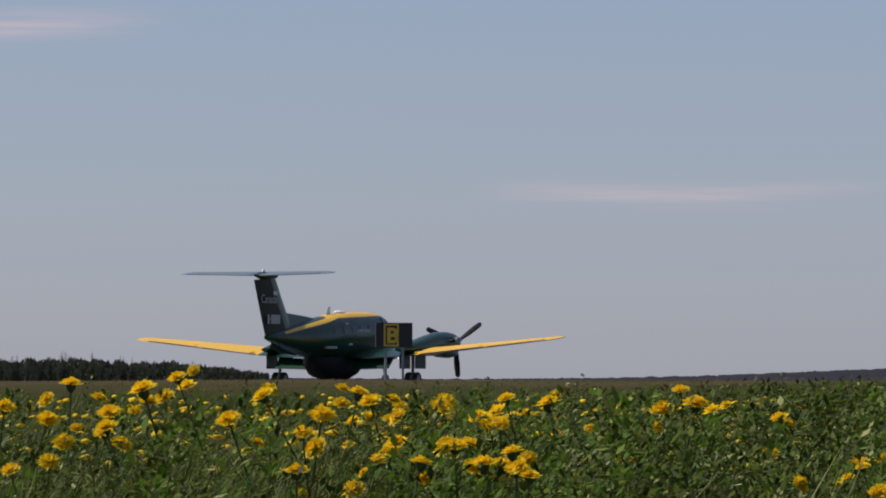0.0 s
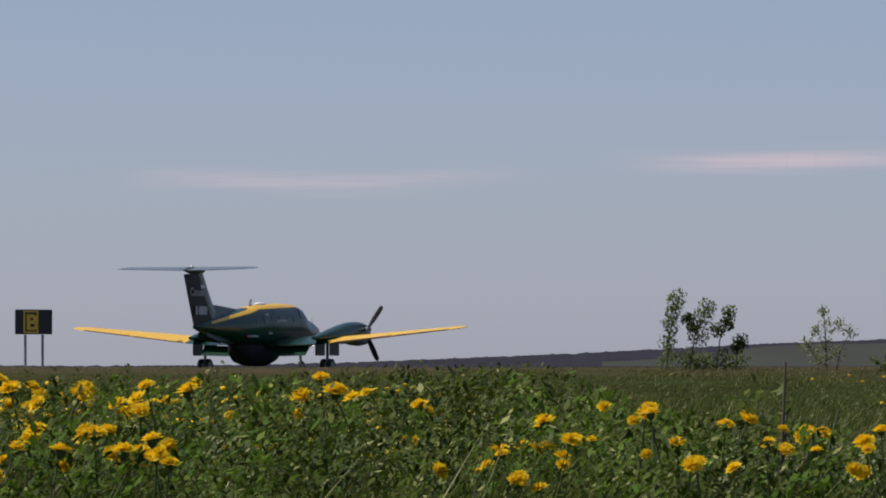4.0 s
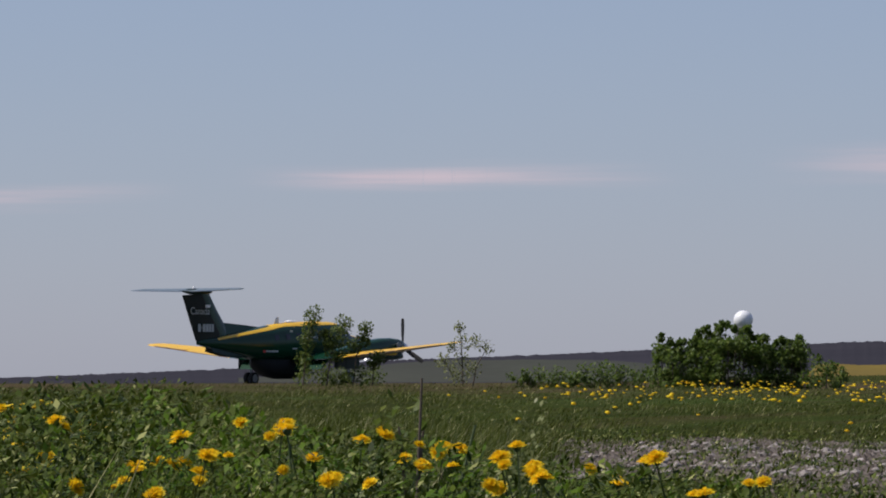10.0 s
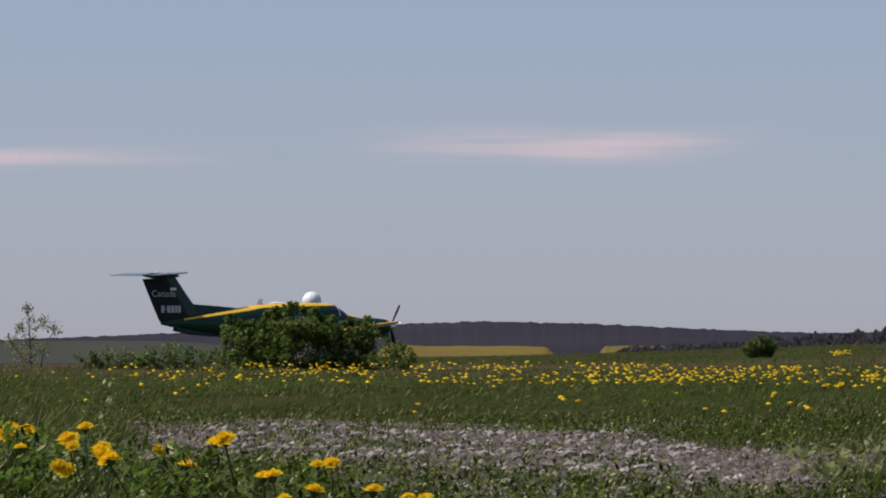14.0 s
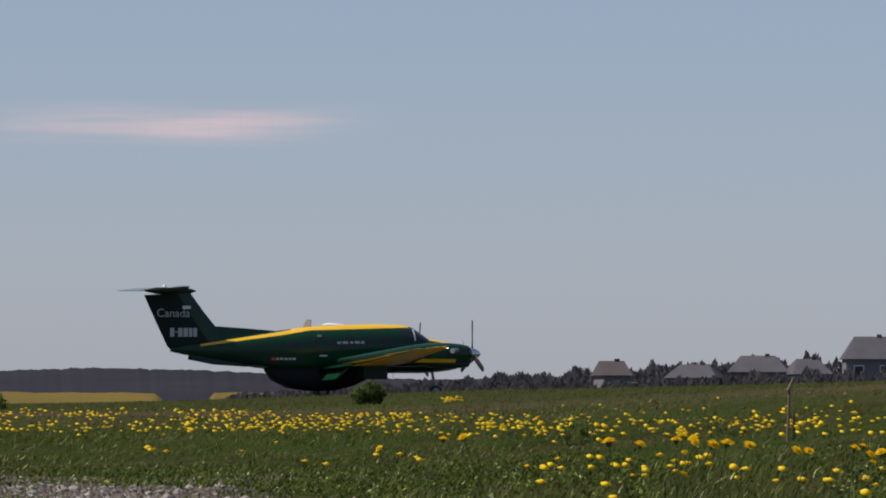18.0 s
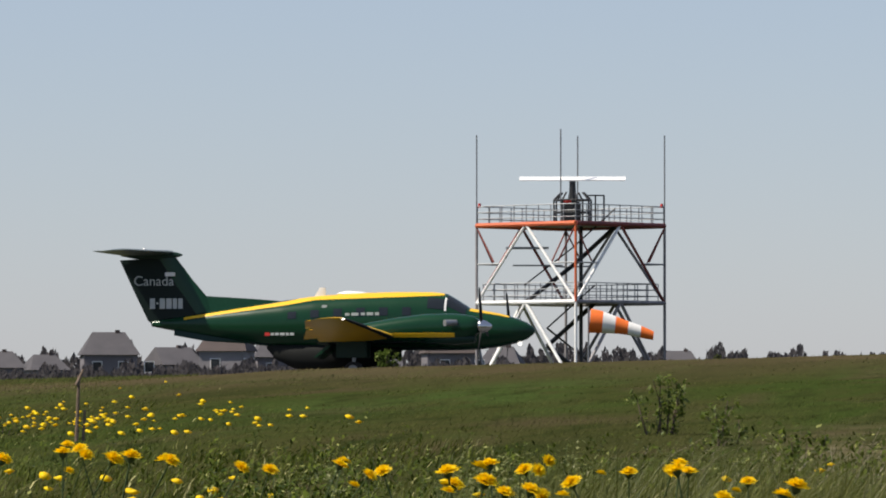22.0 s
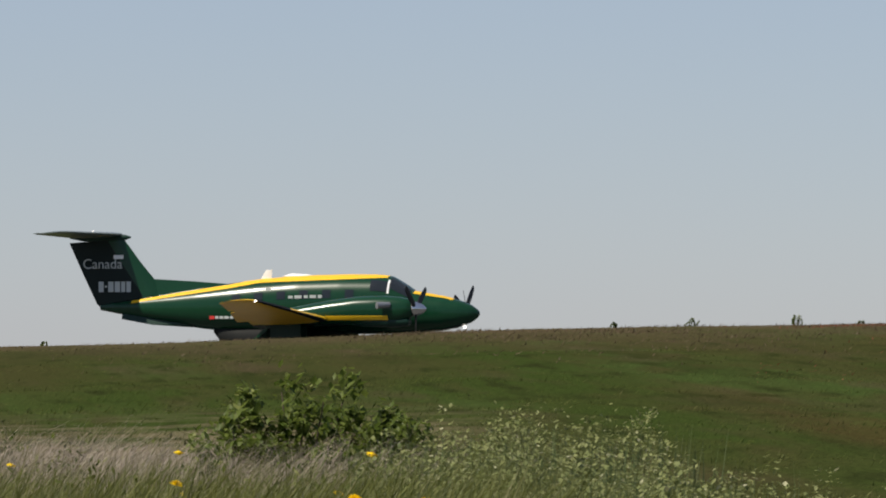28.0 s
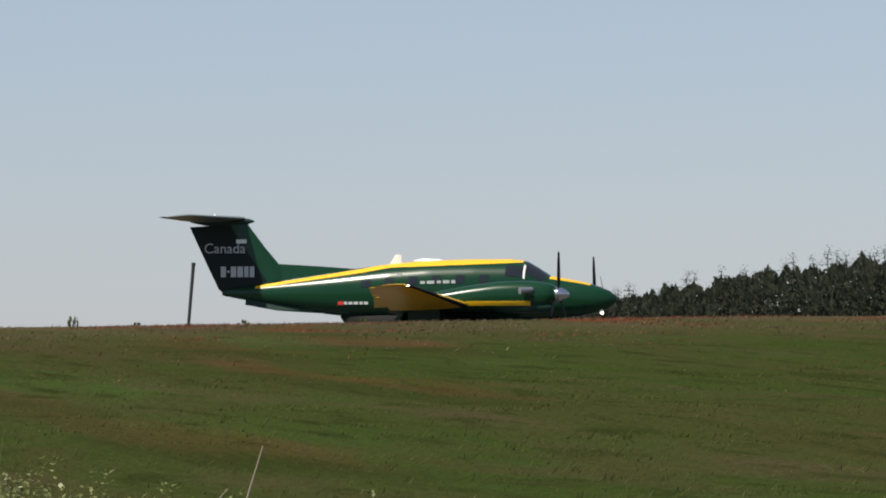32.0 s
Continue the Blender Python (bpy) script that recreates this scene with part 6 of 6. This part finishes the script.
def open_shrub(at, stems, extra, per, leaf, size, material, label, seed):
    """Bare stems (foot x, tip x, tip z, places of its clumps), with leaves in separate clumps; metres from at."""
    rnd = random.Random(seed)
    t = tagged(new("shrub"), label, "shrub")
    t.location = at
    clumps = []
    for foot, tip, top, tufts in stems:
        y = rnd.uniform(-0.15, 0.15)
        knee = Vector((foot + (tip - foot) * 0.35, y, top * 0.5))
        part("stem", tube((foot, y * 0.4, -0.25), knee, 0.012, 0.009, 6), TWIG, t)
        part("branch", tube(knee, (tip, y, top), 0.009, 0.004, 6), TWIG, t)
        for x, z in tufts:
            on = knee.lerp(Vector((tip, y, top)), min(1.0, max(0.0, (z - knee.z) / max(0.05, top - knee.z))))
            if (on - Vector((x, y, z))).length > 0.06:
                part("twig", tube(on - Vector((0, 0, 0.06)), (x, y + rnd.uniform(-0.1, 0.1), z), 0.005, 0.002, 5), TWIG, t)
            clumps.append((x, y + rnd.uniform(-0.08, 0.08), z, size * rnd.uniform(0.7, 1.25)))
    leaf_clumps(t, clumps + [(x, rnd.uniform(-0.2, 0.2), z, size * 1.3) for x, z in extra], per, leaf, material, rnd)


def bush(at, x0, x1, outline, many, per, leaf, label, seed):
    """A dense shrub whose clumps fill the space below an uneven outline (x, height)."""
    rnd = random.Random(seed)
    t = tagged(new("shrub"), label, "shrub")
    t.location = at
    xs, zs = [p[0] for p in outline], [p[1] for p in outline]
    clumps = []
    for k in range(many):
        x = x0 + (x1 - x0) * (k + rnd.random()) / many
        high = float(np.interp(x, xs, zs))
        y = rnd.uniform(-0.55, 0.45)
        z = high * (1 - 0.5 * abs(y) ** 2) * (0.96 if k % 3 == 0 else rnd.uniform(0.05, 0.9)) * rnd.uniform(0.90, 1.04)
        clumps.append((x, y, z - 0.05, rnd.uniform(0.09, 0.15)))
        if k % 5 == 0:
            clumps.append((x + rnd.uniform(-0.05, 0.05), y * 0.5, high * rnd.uniform(1.0, 1.15), rnd.uniform(0.04, 0.07)))
        if k % 6 == 0:
            part("stem", tube((x0 + (x - x0) * 0.7 + 0.15 * (x1 - x0), y * 0.3, -0.25), (x, y, z), 0.014, 0.005, 6), TWIG, t)
    leaf_clumps(t, clumps, per, leaf, SHRUB_LEAF, rnd)


def build_shrubs():
    for az, r, tall, wide, stems, leaves, leaf, first, seed, label in (
            (9.05, 79, 0.34, 1.5, 11, 1500, 0.055, True, 10, "low bright green scrub in the field"),
            (8.40, 79, 0.26, 1.2, 9, 1000, 0.055, True, 11, "low bright green scrub in the field"), (14.98, 120, 0.44, 0.80, 14, 6000, 0.036, True, 12, "small dark green bush standing alone"),
            (22.95, 95, 0.38, 0.50, 6, 500, 0.06, False, 13, "small dark green bush standing alone"),
            (25.75, 34, 0.38, 0.46, 7, 420, 0.038, False, 14, "leafy shrub in the meadow slope"), (26.35, 31, 0.24, 0.34, 5, 240, 0.036, False, 15, "small leafy shrub in the meadow slope"),
            (27.2, 24, 0.30, 0.30, 5, 380, 0.034, False, 16, "small leafy shrub in the meadow"), (29.6, 25, 0.34, 0.24, 4, 200, 0.034, False, 17, "thin leafy shrub in the meadow"),
            (35.3, 20.5, 0.47, 0.80, 15, 3600, 0.040, False, 18, "leafy green bush with twiggy stems in the meadow"), (34.6, 20.2, 0.33, 0.56, 10, 1900, 0.038, False, 19, "leafy green bush with twiggy stems in the meadow"),
            (36.0, 20.2, 0.36, 0.56, 10, 1900, 0.038, False, 20, "leafy green bush with twiggy stems in the meadow"), (30.2, 27, 0.26, 0.5, 5, 260, 0.036, False, 21, "low leafy shrub among dry grass"),
            (17.35, 40, 0.20, 0.36, 5, 280, 0.034, False, 22, "low green weed clump in the meadow"), (19.0, 40, 0.16, 0.4, 5, 260, 0.034, False, 23, "low green weed clump in the meadow"), (1.95, 15, 0.42, 0.40, 7, 700, 0.035, True, 24, "tall leafy weed clump in the near border"), (4.40, 14, 0.40, 0.30, 5, 420, 0.035, True, 25, "tall leafy weed clump in the near border"), (3.30, 15, 0.42, 0.36, 6, 600, 0.035, True, 26, "tall leafy weed clump in the near border")):
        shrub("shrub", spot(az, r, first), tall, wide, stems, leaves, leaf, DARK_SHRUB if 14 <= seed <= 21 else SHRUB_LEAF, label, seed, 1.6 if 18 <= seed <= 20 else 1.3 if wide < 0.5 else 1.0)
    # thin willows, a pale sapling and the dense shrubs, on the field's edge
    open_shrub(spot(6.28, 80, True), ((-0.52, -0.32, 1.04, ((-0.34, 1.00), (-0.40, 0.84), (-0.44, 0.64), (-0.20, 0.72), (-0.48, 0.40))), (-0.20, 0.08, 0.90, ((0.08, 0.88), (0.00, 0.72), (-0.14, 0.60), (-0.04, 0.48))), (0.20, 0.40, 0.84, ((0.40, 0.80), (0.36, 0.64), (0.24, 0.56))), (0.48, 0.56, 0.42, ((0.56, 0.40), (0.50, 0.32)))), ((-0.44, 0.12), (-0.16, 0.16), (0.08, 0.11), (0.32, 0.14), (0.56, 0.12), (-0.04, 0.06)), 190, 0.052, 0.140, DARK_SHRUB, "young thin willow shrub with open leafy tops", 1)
    open_shrub(spot(7.60, 80, True), ((-0.04, -0.08, 0.84, ((-0.08, 0.84), (-0.04, 0.63), (-0.04, 0.40))), (0.04, 0.28, 0.55, ((0.28, 0.55), (0.12, 0.64), (0.08, 0.24))), (-0.12, -0.32, 0.36, ((-0.32, 0.36), (-0.20, 0.56)))), ((-0.24, 0.22), (-0.12, 0.14)), 90, 0.045, 0.125, PALE_LEAF, "pale wispy sapling with few leaves", 2)
    outline = ((-1.16, 0.31), (-1.11, 0.69), (-0.80, 0.58), (-0.48, 0.72), (-0.24, 0.81), (0.08, 0.77), (0.40, 0.62), (0.64, 0.65), (0.84, 0.65), (0.92, 0.72), (1.00, 0.54), (1.12, 0.40), (1.53, 0.28), (1.65, 0.08))
    for x0, x1, many, seed in ((-1.16, -0.40, 66, 5), (-0.48, 0.42, 80, 6), (0.32, 1.00, 56, 7)):
        bush(spot(10.34, 80 + 0.3 * (seed % 2), True), x0, x1, outline, many, 64, 0.065, "dense green rounded shrub", seed)
    bush(spot(10.34, 79.5, True), 0.96, 1.62, outline, 16, 60, 0.06, "low leafy shrub at the foot of taller ones", 8)
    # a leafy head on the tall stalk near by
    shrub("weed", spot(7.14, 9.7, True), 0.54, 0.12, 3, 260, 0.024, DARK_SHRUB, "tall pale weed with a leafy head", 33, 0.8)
    # small plants standing up on the brow
    for k, (az, tall) in enumerate(((30.9, 0.10), (32.1, 0.13), (32.6, 0.10), (38.4, 0.12), (39.2, 0.20), (40.25, 0.24), (40.9, 0.10), (42.0, 0.12), (26.3, 0.10), (43.2, 0.10))):
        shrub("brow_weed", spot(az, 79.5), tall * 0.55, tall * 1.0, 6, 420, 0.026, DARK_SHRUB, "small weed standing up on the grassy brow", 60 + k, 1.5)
    # bare stalks
    for az, r, z0, tall, first, lean, mat in ((7.03, 9.6, 0, 0.50, True, 0.02, TWIG), (7.10, 9.6, 0, 0.42, True, 0.10, STEM), (28.62, 30, 0, 0.36, False, 0.01, TWIG), (41.80, 15.5, 0, 0.355, False, 0.15, DRY_BLADE), (41.12, 15.2, 0, 0.25, False, 0.26, DRY_BLADE)):
        p = spot(az, r, first)
        t = tagged(new("stalk"), "bare weed stalk standing above the grass", "stalk")
        t.location = p
        part("stem", tube((0, 0, -0.03), (lean * 0.5, 0, tall * 0.55), 0.0038, 0.0034, 7), mat, t)
        part("tip", tube((lean * 0.5, 0, tall * 0.55), (lean, 0.01, tall), 0.0034, 0.002, 7), mat, t)


def spruce(tall, seed):
    rnd = random.Random(seed)
    t = tagged(new("spruce"), "dark green spruce at the edge of the wood", "tree", "spruces at the field's edge")
    part("trunk", tube((0, 0, -0.3), (0, 0, tall * 0.92), tall * 0.016, 0.02, 7), TWIG, t)
    cs, ln, tn, tl = [], [], [], []
    tiers = 22
    for k in range(tiers):
        f = k / tiers
        z = tall * (0.06 + 0.94 * f)
        reach = tall * 0.19 * (1 - f) ** 0.8 * rnd.uniform(0.75, 1.15) + 0.15
        for _ in range(int(14 + 40 * (1 - f))):
            a = rnd.uniform(0, 2 * math.pi)
            d = reach * rnd.random() ** 0.6
            cs.append((math.cos(a) * d, math.sin(a) * d, z - 0.25 * d + rnd.uniform(-0.7, 0.7) * tall / tiers))
            ln.append(reach * rnd.uniform(0.24, 0.42) + 0.10)
            tn.append(a)
            tl.append(rnd.uniform(-0.55, 0.05))
    ln = np.array(ln)
    v, tris = flecks(np.array(cs), ln * 1.1, np.array(tn), np.array(tl))
    me = mesh_stuff("crown", v, np.zeros((0, 4), int), tris, NEEDLES, "", "")
    ob = new("crown", me)
    ob.parent = t
    return t


def build_woods():
    rnd = random.Random(11)
    kinds = [spruce(7.0, k) for k in range(4)]
    used = [False] * 4
    rows = []
    for k in range(95):
        az = 43.6 + 7.4 * (k + rnd.random()) / 95
        r = 300 + rnd.uniform(0, 60)
        up = float(np.interp(az, (43.4, 45, 46, 47, 48.4, 51), (0.0158, 0.0192, 0.0225, 0.0265, 0.0298, 0.033))) * rnd.uniform(0.86, 1.05)
        rows.append((az, r, up))
    for k in range(60):
        az = -8 + 6.0 * (k + rnd.random()) / 60
        r = 1150 + rnd.uniform(0, 80)
        rows.append((az, r, float(np.interp(az, (-8, -4.2, -2.8, -2.0), (0.0058, 0.0052, 0.0038, 0.0016))) * rnd.uniform(0.6, 1.15)))
    for az, r, up in rows:
        p = spot(az, r)
        tall = EYE + up * r - p.z
        if tall < 0.8:
            continue
        k = rnd.randrange(4)
        m = Matrix.Translation(p) @ Matrix.Rotation(rnd.uniform(0, 6.28), 4, "Z")
        ob = kinds[k] if not used[k] else copy_thing(kinds[k], m)
        used[k] = True
        ob.matrix_basis = m @ Matrix.Diagonal((max(tall / 7.0, 0.55),) * 2 + (tall / 7.0, 1))
    # the wood behind its edge, and hedges behind the houses: nobody could count them
    for name, az0, az1, r0, r1, n, pts, label in (
            ("woodland", 43.4, 52, 310, 372, 60000, ((43.4, 0.0152), (45, 0.0190), (46, 0.0224), (47, 0.0262), (48.4, 0.0294), (52, 0.0325)), "dense dark spruce wood behind its edge"),
            ("hedgerow", 13.5, 28, 615, 660, 42000, ((13.5, 0.0028), (15, 0.0044), (16.2, 0.0066), (18.5, 0.0094), (21, 0.0106), (23, 0.0116), (28, 0.0098)), "leafy trees and hedges behind the houses"),
            ("hedge", 15.0, 27.0, 500, 525, 28000, ((15, 0.0030), (17, 0.0049), (19, 0.0070), (22, 0.0084), (27, 0.0086)), "low leafless hedge before the houses"),
            ("treeline", -9, -1.9, 1200, 1260, 12000, ((-9, 0.0040), (-4, 0.0038), (-2.8, 0.0030), (-1.9, 0.0010)), "far dark treeline")):
        az = rng.uniform(az0, az1, n)
        r = rng.uniform(r0, r1, n)
        x, y = HUB.x + np.sin(np.radians(az)) * r, HUB.y + np.cos(np.radians(az)) * r
        g = np.array([lie(a, q) for a, q in zip(az, r)])
        wave = 0.10 if name == "woodland" else 0.28
        bumpy = np.array([0.90 + wave * noise.noise((a * 5.0, 2.0, 0.0)) + 0.6 * wave * noise.noise((a * 17.0, 5.0, 0.0)) for a in az])
        top = EYE + np.interp(az, [p[0] for p in pts], [p[1] for p in pts]) * r * bumpy
        z = g + (top - g) * rng.random(n) ** 0.7
        ln = r * 0.0012 * rng.uniform(0.5, 1.4, n)
        v, tris = flecks(np.stack([x, y, z], 1), ln, rng.uniform(0, 6.28, n), rng.uniform(0.7, 1.5, n))
        mesh_stuff(name, v, np.zeros((0, 4), int), tris, NEEDLES if name[:5] != "hedge" else HEDGE, label, "woods")


def build_stones():
    """Loose stones on the gravel: the larger ones singly, the rest together."""
    kinds = []
    for k in range(5):
        rnd = random.Random(50 + k)
        bm = bmesh.new()
        bmesh.ops.create_icosphere(bm, subdivisions=1, radius=1.0)
        for v in bm.verts:
            v.co = Vector((v.co.x * rnd.uniform(0.7, 1.2), v.co.y * rnd.uniform(0.7, 1.2), v.co.z * rnd.uniform(0.4, 0.75)))
        me = bpy.data.meshes.new("stone")
        bm.to_mesh(me)
        bm.free()
        me.materials.append(STONE)
        kinds.append(me)
    land = bpy.data.objects["ground"]
    made = 0
    xy = fan(1500, 7.5, 14.5, 19, 38, True, 0.8)
    for x, y in keep(xy, bare(xy)):
        if made >= 280:
            break
        made += 1
        ob = new("stone", kinds[made % 5])
        s = float(rng.uniform(0.016, 0.042))
        ob.matrix_basis = pose(x, y, ground_z(x, y) + 0.2 * s, 0, 0, float(rng.uniform(0, 360))) @ Matrix.Diagonal((s, s, s, 1))
        ob.parent = land
    xy = fan(34000, 6.5, 16, 17, 44, True, 0.8)
    xy = keep(xy, bare(xy))
    n = len(xy)
    z = heights(xy)
    s = 0.007 + 0.021 * rng.random(n) ** 2
    corners = np.array([(1, 0, 0), (0, 1, 0), (-1, 0, 0), (0, -1, 0), (0, 0, 0.6), (0, 0, -0.5)], float)
    v = corners[None] * s[:, None, None] * rng.uniform(0.6, 1.4, (n, 6, 1)) + np.concatenate([xy, z[:, None]], 1)[:, None]
    base = np.arange(n)[:, None] * 6
    tris = np.concatenate([base + np.array(t) for t in ((0, 1, 4), (1, 2, 4), (2, 3, 4), (3, 0, 4), (1, 0, 5), (2, 1, 5), (3, 2, 5), (0, 3, 5))], 0)
    ob = mesh_stuff("gravel", v.reshape(-1, 3), np.zeros((0, 4), int), tris, GRAVEL, "loose grey gravel on bare ground", "gravel")
    ob.data.polygons.foreach_set("use_smooth", np.zeros(len(tris), bool))


# hedge leaves, greyed in their colour for the haze of distance
HEDGE = leafy("haze_grey_hedge_leaves", (0.060, 0.057, 0.060), (0.070, 0.065, 0.068), (0.088, 0.080, 0.080), 0.95, 0.4, 0.0, 0.0)
GRAVEL = leafy("gravel_stones", (0.070, 0.057, 0.047), (0.19, 0.160, 0.136), (0.46, 0.41, 0.365), 0.9, 0.0, 0.0, 0.0)
STONE = surface("field_stone", (0.17, 0.145, 0.125), (0.38, 0.34, 0.30), 2.0, 0.9, bump=0.3, shine=0.1)
build_meadow()
build_dandelions()
far_flowers()
build_shrubs()
build_woods()
build_stones()


# ---- what moves ----
def on_ground(x, y, turn):
    return pose(x, y, lie(*polar(x, y)), 0, 0, turn)


def motions():
    walk(aircraft, [
        (0, on_ground(-3.80, 201.00, 67.3)), (0.5, on_ground(-2.58, 203.93, 67.1)), (1, on_ground(-1.08, 205.67, 66.8)), (1.5, on_ground(0.09, 208.05, 66.5)),
        (2, on_ground(1.54, 210.07, 66.3)), (2.5, on_ground(2.70, 212.15, 66.1)), (3, on_ground(4.15, 216.05, 65.6)), (3.5, on_ground(5.45, 217.01, 65.1)),
        (4, on_ground(6.79, 219.44, 65.0)), (4.5, on_ground(8.14, 220.42, 65.1)), (6.5, on_ground(13.66, 230.19, 64.8)), (7, on_ground(14.98, 231.78, 63.4)),
        (7.5, on_ground(16.37, 234.91, 61.2)), (8, on_ground(17.68, 236.34, 58.6)), (8.5, on_ground(19.35, 240.45, 55.5)), (9, on_ground(20.75, 239.40, 52.5)),
        (9.5, on_ground(22.41, 240.00, 49.4)), (10, on_ground(24.11, 238.78, 46.3)), (10.5, on_ground(25.97, 239.12, 43.2)), (11, on_ground(28.00, 239.26, 40.1)),
        (11.5, on_ground(30.25, 240.32, 37.6)), (12, on_ground(32.51, 240.98, 35.7)), (12.5, on_ground(35.65, 247.81, 33.5)), (13, on_ground(38.65, 250.22, 30.3)),
        (13.5, on_ground(41.99, 254.71, 25.8)), (15.5, on_ground(53.04, 254.72, 21.5)), (16, on_ground(55.23, 251.49, 19.0)), (16.5, on_ground(54.79, 242.04, 16.7)),
        (17, on_ground(54.17, 229.93, 13.8)), (17.5, on_ground(53.19, 215.98, 11.0)), (18, on_ground(53.02, 204.57, 6.9)), (18.5, on_ground(53.55, 195.49, 1.5)),
        (19, on_ground(54.06, 186.41, -4.7)), (19.5, on_ground(55.24, 178.70, -12.2)), (20, on_ground(57.76, 175.37, -20.0)), (20.5, on_ground(60.22, 172.33, -25.8)),
        (21, on_ground(62.68, 170.40, -29.3)), (21.5, on_ground(65.64, 169.51, -31.5)), (22, on_ground(68.84, 169.28, -33.6)), (22.5, on_ground(71.48, 167.47, -36.0)),
        (23, on_ground(74.21, 165.82, -38.8)), (23.5, on_ground(77.75, 165.86, -41.2)), (24, on_ground(80.78, 164.86, -43.8)), (24.5, on_ground(82.56, 161.42, -48.6)),
        (26.5, on_ground(90.72, 150.83, -53.6)), (27, on_ground(93.70, 149.40, -55.0)), (27.5, on_ground(97.07, 149.16, -53.7)), (28, on_ground(100.35, 148.14, -53.1)),
        (28.5, on_ground(101.05, 143.78, -54.5)), (29, on_ground(102.27, 140.02, -56.2)), (29.5, on_ground(104.66, 137.95, -56.5)), (30, on_ground(107.24, 136.08, -56.4)),
        (30.5, on_ground(109.80, 134.28, -56.8)), (31, on_ground(112.10, 132.06, -57.3)), (31.5, on_ground(114.69, 130.40, -57.4)), (32, on_ground(118.04, 129.40, -57.2))])
    # the propellers turn eight thirds of a turn a second, a little faster or slower by turns
    lead_t = (0, 1, 2, 3, 4, 7, 8, 10, 11, 12, 16, 17, 21.5, 23, 31, 32)
    lead = (55, 52, 25, -30, -85, -115, -90, -120, -82, -85, -80, -120, -120, -60, -60, 0)
    for prop, start in zip(PROPS, (0.0, 9.0)):
        at = prop.location.copy()
        walk(prop, [(k / 15, Matrix.Translation(at) @ Matrix.Rotation(radians(start + 64.0 * k + float(np.interp(k / 15, lead_t, lead))), 4, "X")) for k in range(481)])
    for tyre, r in WHEELS:
        at = tyre.location.copy()
        walk(tyre, [(k / 15, Matrix.Translation(at) @ Matrix.Rotation(radians(20.0 / r * k), 4, "Y")) for k in range(481)])
    for cloud in RISING:
        walk(cloud, [(t, Matrix.Translation((0, 0, up))) for t, up in ((0, 0), (15.5, 0), (16, 2), (17, 23), (18, 49), (19, 70), (20, 88), (21, 96), (32, 96))])
    rotor_at = rotor.matrix_basis.copy()
    walk(rotor, [(k / 5, rotor_at @ Matrix.Rotation(radians(-72.0 * k), 4, "Z")) for k in range(161)])


motions()
